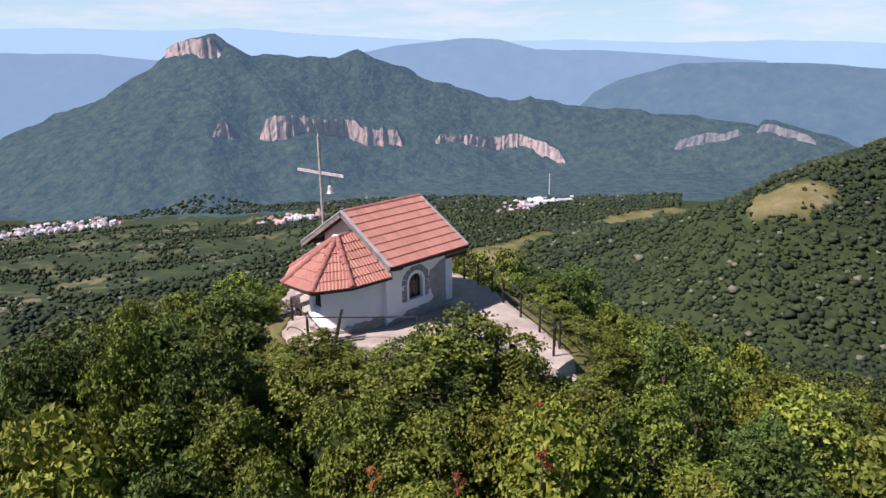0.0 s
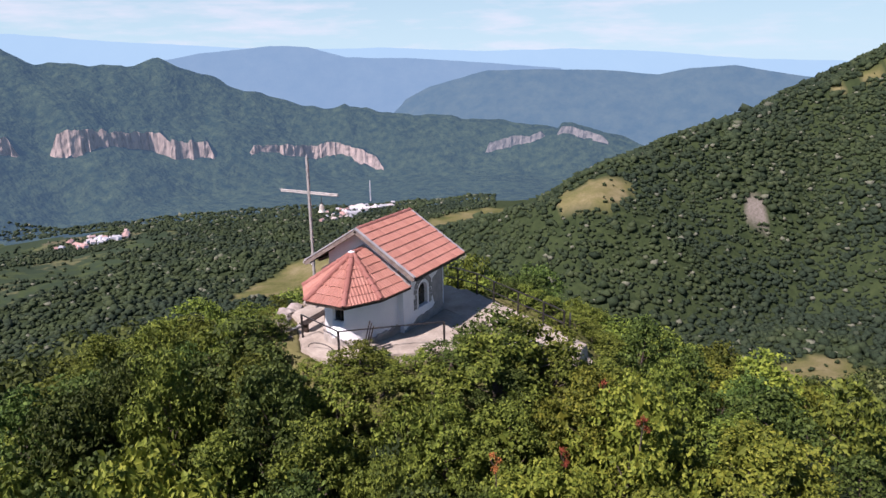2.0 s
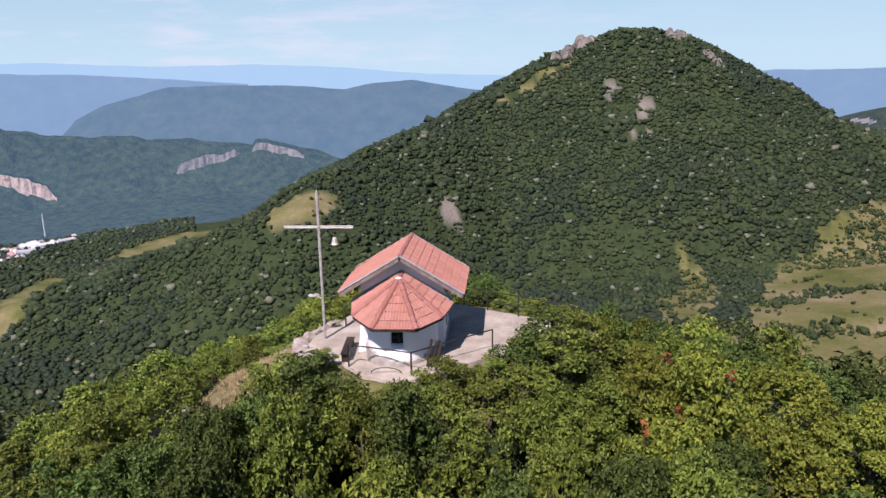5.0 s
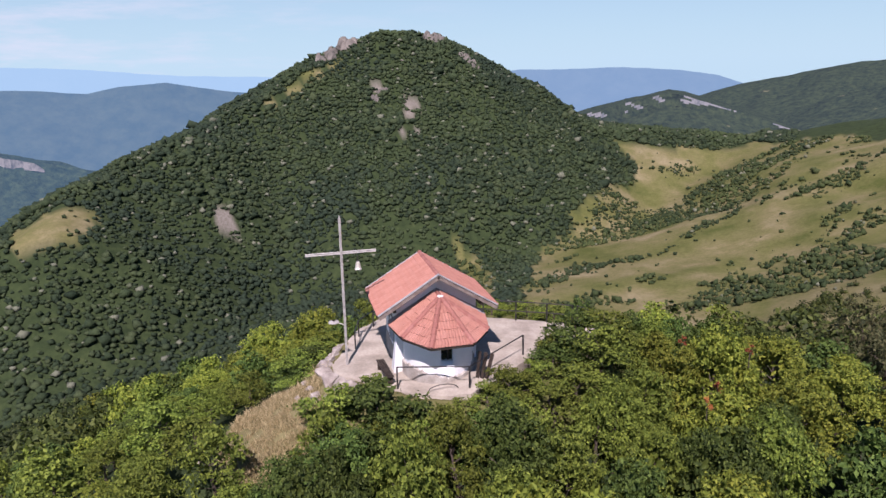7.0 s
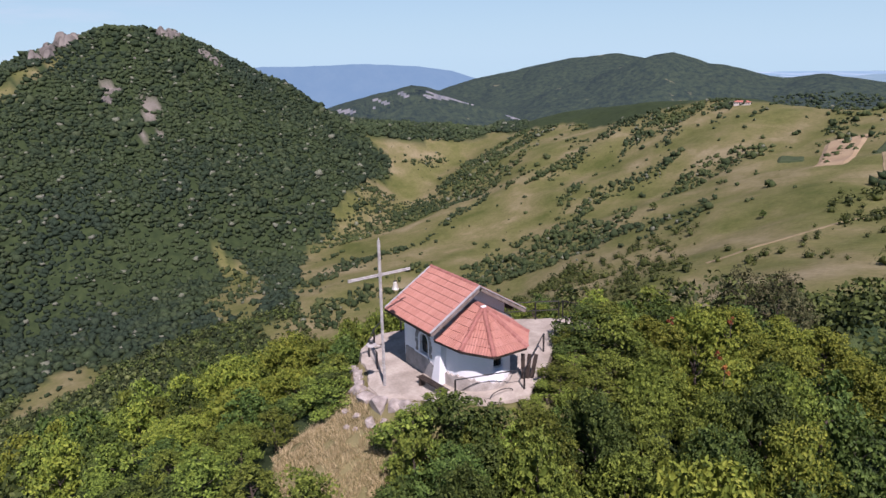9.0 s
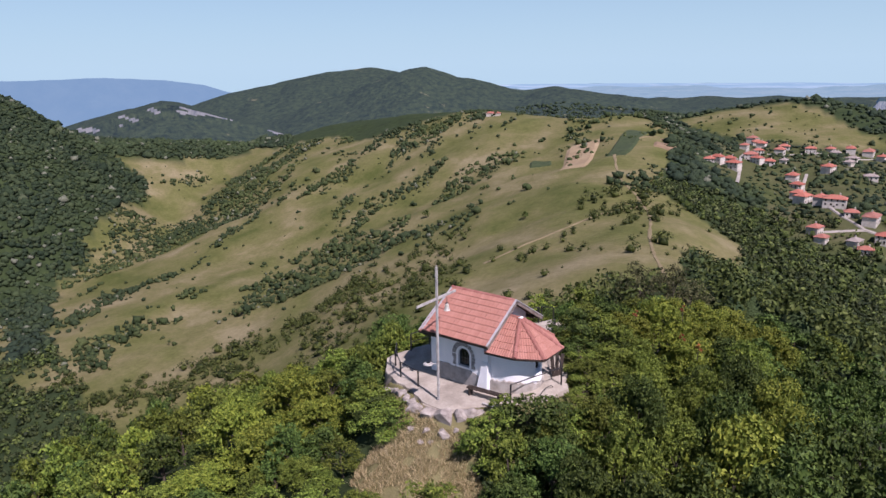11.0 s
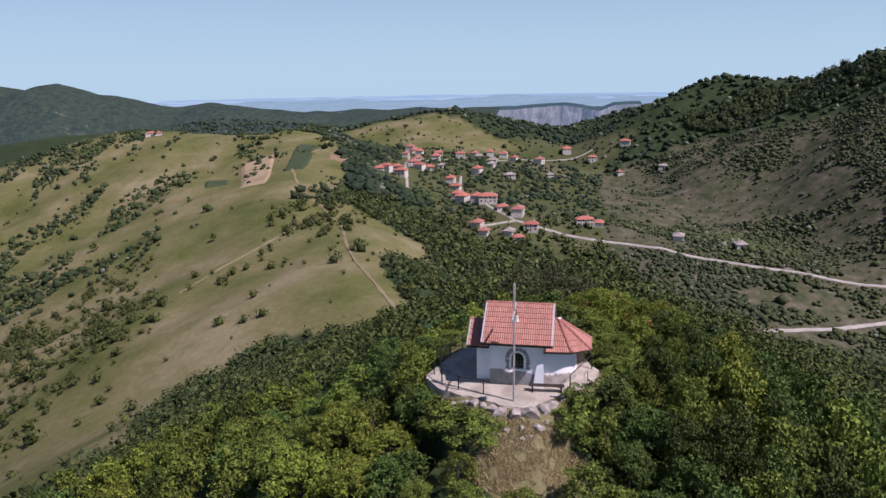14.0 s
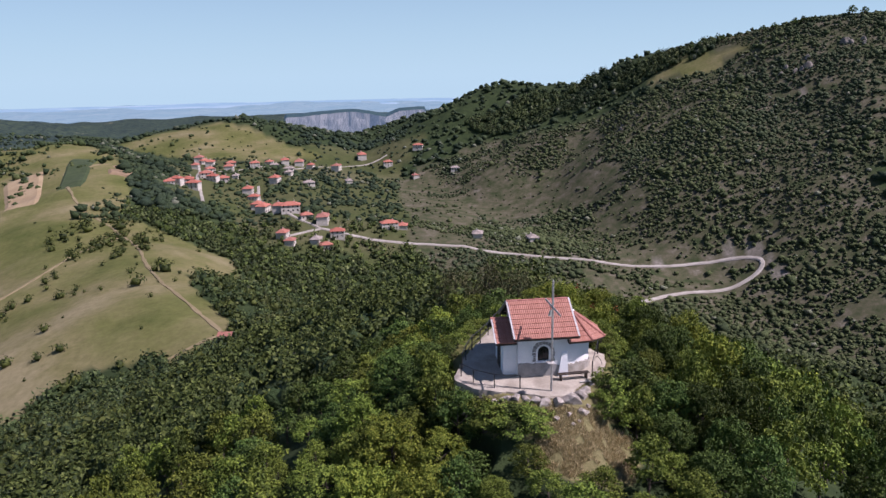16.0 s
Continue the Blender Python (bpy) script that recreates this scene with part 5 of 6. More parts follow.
for group in KINDS.values():
    for t in group:
        if id(t) in FRESH:
            for o in (*t.children_recursive, t):
                bpy.data.objects.remove(o)
# ---- dry grass on the slope below the ledge: uncountable blades ----
nrng = np.random.default_rng(9)
gx_, gy_ = nrng.uniform(-3.0, 5.0, 34000), nrng.uniform(-10.6, -4.2, 34000)
keep = inside(gx_, gy_, GRASS_SLOPE, 0.7, 1.6) & (rough(gx_, gy_, 0.8, 90, 2) > -0.35)
gx_, gy_ = gx_[keep], gy_[keep]
n = len(gx_)
foot = np.stack([gx_, gy_, terrain(gx_, gy_) - 0.03], -1)
lean = nrng.normal(size=(n, 3)) * 0.45
lean[:, 2] = 1
tall = nrng.uniform(0.10, 0.34, (n, 1))
across = np.stack([np.cos(t := nrng.uniform(0, 6.28, n)), np.sin(t), 0 * t], -1) * 0.02
verts = np.stack([foot - across, foot + across, foot + lean * tall], 1).reshape(-1, 3)


def straw_material():
    g = Graph("dry_straw")
    own = g.node("NewGeometry").outputs["Random Per Island"]
    return g.surface(g.ramp(own, (0.0, (0.21, 0.175, 0.085)), (0.5, (0.40, 0.325, 0.175)), (1.0, (0.55, 0.46, 0.28))), 0.9, specular=0.1, through_light=0.2)


M["straw"] = straw_material()
tagged(new("dry_grass", mesh_of("dry_grass", verts.tolist(), np.arange(3 * n).reshape(-1, 3).tolist(), M["straw"])), "dry straw-coloured grass on the slope", "grass", kind="stuff")


# ---- woods on the slopes: too many trees to count ----
def wood_material(name, dark, mid, light):
    g = Graph(name)
    p = g.coords()
    own = g.node("NewGeometry").outputs["Random Per Island"]
    col = g.ramp(own, (0.0, dark), (0.5, mid), (1.0, light))
    col = g.mix(0.6, col, g.ramp(g.noise(p, 0.7, 5, 0.75), (0.34, (0.42, 0.44, 0.40)), (0.64, (1.2, 1.2, 1.1))), "MULTIPLY")
    col = g.mix(g.ramp(g.noise(p, 0.009, 6, 0.7), (0.50, (0, 0, 0)), (0.66, (0.6, 0.6, 0.6))), col, (light[0] * 0.92, light[1] * 1.0, light[2] * 0.85))
    col = g.mix(g.ramp(g.noise(p, 0.0045, 4, 0.6), (0.38, (0.75, 0.75, 0.75)), (0.52, (0, 0, 0))), col, (mid[0] * 0.72, mid[1] * 0.76, mid[2] * 0.95))
    col = g.mix(g.ramp(own, (0.970, (0, 0, 0)), (0.978, (0.7, 0.7, 0.7))), col, (0.19, 0.20, 0.15))
    return g.surface(col, 0.8, g.bump(g.noise(p, 1.3, 4, 0.7), 0.9, 0.6), specular=0.12)


M["wood_near"] = wood_material("wood_leaves", (0.022, 0.042, 0.017), (0.042, 0.068, 0.024), (0.080, 0.108, 0.036))
M["wood_mid"] = wood_material("hill_wood_leaves", (0.019, 0.033, 0.019), (0.033, 0.052, 0.027), (0.058, 0.079, 0.038))
M["scrub"] = wood_material("scrub_leaves", (0.040, 0.056, 0.026), (0.060, 0.080, 0.034), (0.096, 0.112, 0.052))
M["shrub"] = wood_material("shrub_leaves", (0.022, 0.038, 0.017), (0.042, 0.062, 0.024), (0.082, 0.100, 0.040))

GOLD = (1 + 5**0.5) / 2
ICO_V = np.array([(-1, GOLD, 0), (1, GOLD, 0), (-1, -GOLD, 0), (1, -GOLD, 0), (0, -1, GOLD), (0, 1, GOLD), (0, -1, -GOLD), (0, 1, -GOLD), (GOLD, 0, -1), (GOLD, 0, 1), (-GOLD, 0, -1), (-GOLD, 0, 1)], float)
ICO_V /= np.linalg.norm(ICO_V[0])
ICO_F = np.array([(0, 11, 5), (0, 5, 1), (0, 1, 7), (0, 7, 10), (0, 10, 11), (1, 5, 9), (5, 11, 4), (11, 10, 2), (10, 7, 6), (7, 1, 8), (3, 9, 4), (3, 4, 2), (3, 2, 6), (3, 6, 8), (3, 8, 9), (4, 9, 5), (2, 4, 11), (6, 2, 10), (8, 6, 7), (9, 8, 1)])


OCTA_V = np.array([(1, 0, 0), (-1, 0, 0), (0, 1, 0), (0, -1, 0), (0, 0, 1), (0, 0, -1)], float)
OCTA_F = np.array([(0, 2, 4), (2, 1, 4), (1, 3, 4), (3, 0, 4), (2, 0, 5), (1, 2, 5), (3, 1, 5), (0, 3, 5)])


def clumps(places, radii, rng, stretch=1.15, body=(ICO_V, ICO_F)):
    """Ragged leaf clumps: one dented many-sided body for each place."""
    n = len(places)
    q, _ = np.linalg.qr(rng.normal(size=(n, 3, 3)))
    corners, sides = body
    v = np.einsum("nij,kj->nki", q, corners) * rng.uniform(0.62, 1.25, (n, len(corners), 1))
    v[:, :, 2] *= stretch
    v = v * radii[:, None, None] + places[:, None]
    f = sides[None] + len(corners) * np.arange(n)[:, None, None]
    return v.reshape(-1, 3), f.reshape(-1, 3)


def stuff(name, verts, faces, material, label, category):
    me = mesh_of(name, verts.tolist(), faces.tolist(), material, smooth=True)
    return tagged(new(name, me), label, category, kind="stuff")


def scatter(rng, r0, r1, a0, a1, count):
    """Evenly strewn points over a sector."""
    r = np.sqrt(rng.uniform(r0 * r0, r1 * r1, count))
    a = np.radians(rng.uniform(a0, a1, count))
    return r * np.cos(a), r * np.sin(a)


def sparse(x, y):
    m, s, b, f = cover(x, y)
    return m | s | b | f


MAIN_ROAD = [(-61, 672), (-20, 658), (18, 648), (117, 629), (210, 616), (298, 606), (340, 592), (356, 578), (350, 566), (330, 562), (266, 560), (223, 538), (140, 500)]
STREETS = [[(-266, 1049), (-232, 930), (-222, 860), (-205, 800), (-190, 740)], [(-150, 870), (-140, 800), (-112, 738), (-61, 672)], [(-232, 930), (-150, 1000), (-110, 1090), (20, 1150)], [(-94, 650), (-61, 672)]]
TRACKS = [[(-78, 268), (-95, 303), (-120, 345), (-150, 405), (-182, 490), (-205, 532), (-262, 610), (-300, 680), (-340, 770)], [(-205, 532), (-222, 480), (-232, 430), (-262, 380)], [(-78, 268), (-112, 248), (-150, 236)], [(-310, 830), (-330, 740), (-300, 680)]]


def beside_roads(x, y, gap=7.0):
    out = np.zeros(np.shape(x), bool)
    for line in [MAIN_ROAD] + STREETS:
        for (ax, ay), (bx, by) in zip(line, line[1:]):
            dx, dy = bx - ax, by - ay
            t = np.clip(((x - ax) * dx + (y - ay) * dy) / (dx * dx + dy * dy), 0, 1)
            out |= np.hypot(x - ax - t * dx, y - ay - t * dy) < gap
    return out


wrng = np.random.default_rng(77)
M["wood_leaf"] = leaf_material("hillside_leaves", (0.022, 0.036, 0.010), (0.058, 0.084, 0.017), (0.118, 0.148, 0.032))
# leafy trees just beyond the chapel's own
x, y = scatter(wrng, 25, 105, -85, 285, 3100)
az = np.degrees(np.arctan2(y, x)) % 360
ok = ~sparse(x, y) & ~((np.hypot(x, y) < 41) & (az > 141) & (az < 217)) & ~((np.hypot(x, y) < 35) & ((az > 340) | (az < 77)))
x, y = x[ok], y[ok]
tops = terrain(x, y)
vs, fs, base = [], [], 0
for k in range(len(x)):
    far = math.hypot(x[k], y[k])
    tall = wrng.uniform(3.6, 6.2)
    girth = wrng.uniform(1.5, 2.2)
    heads, each = 9, (17 if far < 55 else 9)
    d = unit(wrng.normal(size=(heads, 3)) + [0, 0, 0.3])
    d[:, 2] = np.abs(d[:, 2])
    mid = np.array([x[k], y[k], tops[k] + tall * 0.5]) + d * np.array([girth * 0.75, girth * 0.75, tall * 0.38])
    e = unit(wrng.normal(size=(heads, each, 3)) + 0.5 * d[:, None] + [0, 0, 0.35])
    p = (mid[:, None] + e * np.array([1, 1, 0.8]) * girth * wrng.uniform(0.34, 0.60, (heads, each, 1))).reshape(-1, 3)
    n_ = unit(e.reshape(-1, 3) + [0, 0, 0.3] + wrng.normal(size=(heads * each, 3)) * 0.25)
    v, f = leaf_cloud(p, n_, wrng.uniform(0.7, 1.3, heads * each) * (0.48 if far < 55 else 0.72), wrng)
    vs.append(v)
    fs.append(f + base)
    base += len(v)
stuff("near_wood", np.concatenate(vs), np.concatenate(fs), M["wood_leaf"], "dense leafy wood on the flank of the hill", "wood")
v, f = clumps(np.stack([x, y, tops + 1.5], -1), np.full(len(x), 1.35), wrng, 1.3)
stuff("wood_undergrowth", v, f, M["wood_near"], "shaded undergrowth inside the wood", "undergrowth")


def wood(name, r0, r1, a0, a1, count, size, material, label, seed):
    rng = np.random.default_rng(seed)
    x, y = scatter(rng, r0, r1, a0, a1, count)
    ok = ~sparse(x, y) & ~(gardens(x, y) & (rng.uniform(size=len(x)) < 0.50)) & ~beside_roads(x, y)
    x, y = x[ok], y[ok]
    z = terrain(x, y)
    s = size * np.exp(rng.normal(size=len(x)) * 0.30 + 0.25 * rough(x, y, 70, seed + 40, 2)) * np.where(gardens(x, y), 0.75, 1.0)
    v, f = clumps(np.stack([x, y, z + s * 0.35], -1), s, rng, 0.74, (OCTA_V, OCTA_F))
    return stuff(name, v, f, material, label, "wood")


def leafy(name, x, y, size, sprays, leaf, squat, material, label, category, rng):
    """Trees and bushes seen from some way off: sprays of foliage round a dim core."""
    z = terrain(x, y)
    n = len(x)
    d = rng.normal(size=(n, sprays, 3))
    d /= np.linalg.norm(d, axis=2, keepdims=True)
    d[:, :, 2] = np.abs(d[:, :, 2]) * 1.15 - 0.2
    lump = 1 + 0.28 * np.sin(3 * np.arctan2(d[:, :, 1], d[:, :, 0]) + rng.uniform(0, 6, (n, 1)))[:, :, None]
    p = np.stack([x, y, z + size * squat * 0.8], -1)[:, None] + d * lump * (size[:, None, None] * np.array([1, 1, squat])) * rng.uniform(0.65, 1.1, (n, sprays, 1))
    normal = (d + [0, 0, 0.35]).reshape(-1, 3)
    v, f = leaf_cloud(p.reshape(-1, 3), normal / np.linalg.norm(normal, axis=1, keepdims=True), np.repeat(size, sprays) * leaf * rng.uniform(0.6, 1.3, n * sprays), rng)
    cv, cf = clumps(np.stack([x, y, z + size * squat * 0.55], -1), size * 0.80, rng, squat, (OCTA_V, OCTA_F))
    stuff(name, np.concatenate([v, cv]), np.concatenate([f, cf + len(v)]), material, label, category)


M["wood_leaf_dark"] = leaf_material("dark_hillside_leaves", (0.018, 0.031, 0.012), (0.042, 0.064, 0.020), (0.088, 0.114, 0.034))
M["wood_leaf_pale"] = leaf_material("pale_hillside_leaves", (0.036, 0.050, 0.018), (0.078, 0.102, 0.030), (0.150, 0.172, 0.058))
for name, r0, r1, count, size, sprays, leaf, squat, label in (("hillside_wood", 95, 255, 5600, 3.1, 44, 0.36, 1.1, "broadleaf wood on the valley side"), ("valley_wood", 255, 420, 9000, 3.2, 20, 0.55, 1.05, "broadleaf wood across the valley"),
                                                             ("hill_wood", 420, 700, 20000, 3.5, 12, 0.72, 0.9, "broadleaf wood on the hills")):
    x, y = scatter(wrng, r0, r1, 24, 260, count)
    ok = ~sparse(x, y) & ~beside_roads(x, y) & ~(gardens(x, y) & (wrng.uniform(size=len(x)) < 0.50))
    x, y = x[ok], y[ok]
    size = size * wrng.uniform(0.55, 1.3, len(x)) * (1 + 0.25 * rough(x, y, 60, 93, 2))
    tone = wrng.uniform(size=len(x)) + 0.35 * rough(x, y, 120, 95, 3)
    for low, high, leaves in ((-1, 0.45, "wood_leaf_dark"), (0.45, 0.90, "wood_leaf"), (0.90, 2, "wood_leaf_pale")):
        pick = (tone >= low) & (tone < high)
        leafy(name, x[pick], y[pick], size[pick], sprays, leaf, squat, M[leaves], label, "wood", wrng)
wood("hill_wood", 700, 1050, 24, 258, 34000, 3.9, M["wood_mid"], "broadleaf wood on the hills", 18)
wood("mountain_wood", 1050, 1720, 140, 215, 40000, 4.6, M["wood_mid"], "dark wood on the conical mountain", 13)
wood("village_wood", 1050, 1450, 24, 112, 5500, 4.6, M["wood_mid"], "trees between the village and the hills", 16)
wood("far_hill_wood", 1450, 2150, 50, 122, 12000, 4.6, M["wood_mid"], "dark wood on the far hills", 14)
wood("low_wood", 1050, 2300, 205, 258, 22000, 5.2, M["wood_mid"], "dark wood on the valley floor", 15)
# hedges and groves between the fields of the valley
hrng = np.random.default_rng(66)
x, y = scatter(hrng, 1000, 2050, 205, 262, 24000)
m, s_, b, f = cover(x, y)
grove = rough(x * 0.7 + y * 0.3, y, 110, 81, 3) + 0.5 * rough(x, y, 35, 83, 2)
ok = f & ~m & (hrng.uniform(size=len(x)) < np.clip(grove * 3.4 + 0.45, 0.05, 1))
x, y = x[ok], y[ok]
s_ = hrng.uniform(2.6, 6.0, len(x))
v, f = clumps(np.stack([x, y, terrain(x, y) + s_ * 0.5], -1), s_, hrng, 0.9, (OCTA_V, OCTA_F))
stuff("valley_groves", v, f, M["wood_mid"], "hedges and groves between the valley fields", "trees")

# bushes on the meadows, in bands along the slope
brng = np.random.default_rng(21)
x, y = scatter(brng, 110, 1500, 92, 196, 70000)
m, s, b, f = cover(x, y)
band = rough(x + 0.5 * y, y * 0.35 - x * 0.6, 60, 51, 3)
lower = rough(x, y, 150, 55, 2) + np.clip((-0.62 * x - 0.78 * y + 560) / 900, -0.35, 0.3) + 0.12 * (x < -420)
chance = np.clip((band - 0.05) * 4.2, 0, 1) * np.clip(lower + 0.62, 0, 1) * np.clip((np.hypot(x, y) - 250) / 300, 0.06, 1) * np.clip((-x - 110) / 190, 0.1, 1) + 0.014
turned = np.degrees(np.arctan2(y, x)) % 360
chance = np.where(turned > 161, np.where(turned < 176, 0.30, 0.09), np.where(y > 1080, 0.03, chance))
ok = m & (brng.uniform(size=len(x)) < chance)
x, y = x[ok], y[ok]
s = brng.uniform(0.9, 3.6, len(x)) * np.where(brng.uniform(size=len(x)) < 0.15, 1.7, 1.0)
near = np.hypot(x, y) < 620
leafy("meadow_bushes", x[near], y[near], s[near] * 1.0, 40, 0.40, 0.85, M["wood_leaf"], "dark green bushes scattered in bands over the dry meadow", "bushes", brng)
far_p = np.stack([x, y, terrain(x, y) + s * 0.55], -1)[~near]
v, f = clumps(np.concatenate([far_p, far_p + brng.normal(size=far_p.shape) * s[~near, None] * [0.8, 0.8, 0.25]]), np.concatenate([s[~near], s[~near] * 0.75]), brng, 0.95, (OCTA_V, OCTA_F))
stuff("upper_meadow_bushes", v, f, M["shrub"], "dark green bushes on the upper meadow", "bushes")
# scrub on the stony hillside
x, y = scatter(brng, 330, 1350, 30, 98, 110000)
m, s, b, f = cover(x, y)
thick = rough(x, y, 140, 57, 3) + 0.6 * rough(x * 0.6 + y * 0.4, y, 40, 58, 3)
ok = s & ~b & ~beside_roads(x, y) & (brng.uniform(size=len(x)) < np.clip(thick * 3.4 + 0.20 + 1.1 * np.clip((x - 120) / 200, 0, 1) - 0.45 * (y > 880), 0.05, 1))
x, y = x[ok], y[ok]
s = 1.95 * np.exp(brng.normal(size=len(x)) * 0.36) * (1 + 0.35 * rough(x, y, 60, 59, 2))
v, f = clumps(np.stack([x, y, terrain(x, y) + s * 0.4], -1), s, brng, 0.72, (OCTA_V, OCTA_F))
stuff("hillside_scrub", v, f, M["scrub"], "low green scrub on the stony hillside", "scrub")
x, y = scatter(brng, 1000, 1240, 60, 86, 2600)
ok = inside(x, y, RIDGE_WOOD, 10, 40)
leafy("ridge_wood", x[ok], y[ok], brng.uniform(3.6, 5.6, ok.sum()), 22, 0.5, 1.45, M["shrub"], "tall dark wood along the crest of the hill", "wood", brng)


# ---- roads, tracks and plots laid on the ground ----
def along_line(points, step):
    out = []
    for (ax, ay), (bx, by) in zip(points, points[1:]):
        n = max(1, int(math.hypot(bx - ax, by - ay) / step))
        out += [(ax + (bx - ax) * k / n, ay + (by - ay) * k / n) for k in range(n)]
    return out + [points[-1]]


def smooth_line(points, rounds=2):
    for _ in range(rounds):
        fine = [points[0]]
        for (ax, ay), (bx, by) in zip(points, points[1:]):
            fine += [(0.75 * ax + 0.25 * bx, 0.75 * ay + 0.25 * by), (0.25 * ax + 0.75 * bx, 0.25 * ay + 0.75 * by)]
        points = fine + [points[-1]]
    return points


def lay_ribbon(name, points, wide, lift, material, label, category="road", ragged=0.0):
    line = along_line(smooth_line(points), 5)
    rng = random.Random(len(line))
    bm = bmesh.new()
    spots, rows = [], []
    for k, (x, y) in enumerate(line):
        ax, ay = line[max(0, k - 1)]
        bx, by = line[min(len(line) - 1, k + 1)]
        ln = math.hypot(bx - ax, by - ay) or 1
        w = wide / 2 * (1 + ragged * rng.uniform(-1, 1))
        nx, ny = -(by - ay) / ln * w, (bx - ax) / ln * w
        spots.append([(x + nx * e, y + ny * e, x + nx * e * 0.5, y + ny * e * 0.5) for e in (-1.6, -1, 0, 1, 1.6)])
    at = np.array(spots)
    z = terrain(at[:, :, 2], at[:, :, 3]) + lift - np.array([0.9, 0, 0, 0, 0.9])
    for row, high in zip(spots, z.tolist()):
        rows.append([bm.verts.new((p[0], p[1], h)) for p, h in zip(row, high)])
    for a, b in zip(rows, rows[1:]):
        for k in range(4):
            bm.faces.new((a[k], a[k + 1], b[k + 1], b[k]))
    ob = part(name, bm, material)
    return tagged(ob, label, category, kind="structure")


M["road_dust"] = plain("pale_gravel", (0.30, 0.275, 0.24), (0.41, 0.38, 0.34), 0.08, 0.95, 0.2, fine=1.2)
M["track_dust"] = plain("dry_track_earth", (0.19, 0.155, 0.085), (0.26, 0.21, 0.12), 0.1, 0.95, 0.2, fine=1.2)
M["crop"] = plain("green_crop", (0.035, 0.055, 0.022), (0.055, 0.078, 0.032), 0.2, 0.95, 0.4, fine=1.5)
M["plough"] = plain("ploughed_earth", (0.20, 0.14, 0.085), (0.27, 0.19, 0.12), 0.15, 0.95, 0.4, fine=1.5)
M["fallow"] = plain("pale_fallow", (0.30, 0.22, 0.13), (0.36, 0.28, 0.17), 0.05, 0.95, 0.4, fine=1.5)
lay_ribbon("road", MAIN_ROAD, 3.1, 1.0, M["road_dust"], "pale gravel road along the hillside")
for s in STREETS:
    lay_ribbon("road", s, 2.5, 0.7, M["road_dust"], "pale village street")
for s in TRACKS:
    lay_ribbon("track", s, 1.9, 0.4, M["track_dust"], "faint dirt track across the meadow", "track", 0.4)


def lay_plot(outline, material, label):
    (ax, ay), (bx, by), (cx, cy), (dx, dy) = outline
    bm = bmesh.new()
    n = 8
    u, v = np.meshgrid(np.linspace(0, 1, n + 1), np.linspace(0, 1, n + 1), indexing="ij")
    x = ax * (1 - u) * (1 - v) + bx * u * (1 - v) + cx * u * v + dx * (1 - u) * v
    y = ay * (1 - u) * (1 - v) + by * u * (1 - v) + cy * u * v + dy * (1 - u) * v
    z = terrain(x, y) + np.where((u == 0) | (u == 1) | (v == 0) | (v == 1), -0.3, 1.6)
    grid = [[bm.verts.new((x[i, j], y[i, j], z[i, j])) for j in range(n + 1)] for i in range(n + 1)]
    for i in range(n):
        for j in range(n):
            bm.faces.new((grid[i][j], grid[i + 1][j], grid[i + 1][j + 1], grid[i][j + 1]))
    return tagged(part("field", bm, material), label, "field", kind="structure")


lay_plot([(-322, 700), (-296, 705), (-336, 862), (-362, 850)], M["crop"], "dark green crop plot on the hill")
lay_plot([(-290, 760), (-262, 764), (-272, 790), (-300, 786)], M["plough"], "brown ploughed plot on the hill")
lay_plot([(-300, 805), (-262, 812), (-268, 828), (-306, 820)], M["plough"], "brown ploughed plot on the hill")
lay_plot([(-250, 770), (-222, 770), (-240, 850), (-268, 846)], M["crop"], "dark green crop plot on the hill")
lay_plot([(-352, 655), (-322, 660), (-372, 800), (-410, 780)], M["fallow"], "pale fallow strip on the hill")
lay_plot([(-420, 705), (-395, 715), (-405, 735), (-432, 728)], M["crop"], "dark green crop plot on the hill")

# ---- village ----
M["house_wall"] = plain("house_plaster", (0.50, 0.46, 0.40), (0.66, 0.62, 0.56), 0.6, 0.9, 0.2, fine=8)
M["house_roof"] = tile_material("house_roof_tiles", (0.34, 0.105, 0.072), (0.42, 0.145, 0.10), (0.30, 0.13, 0.10))
M["old_roof"] = plain("old_grey_roof", (0.26, 0.22, 0.20), (0.36, 0.31, 0.28), 0.8, 0.9, 0.3, fine=6)


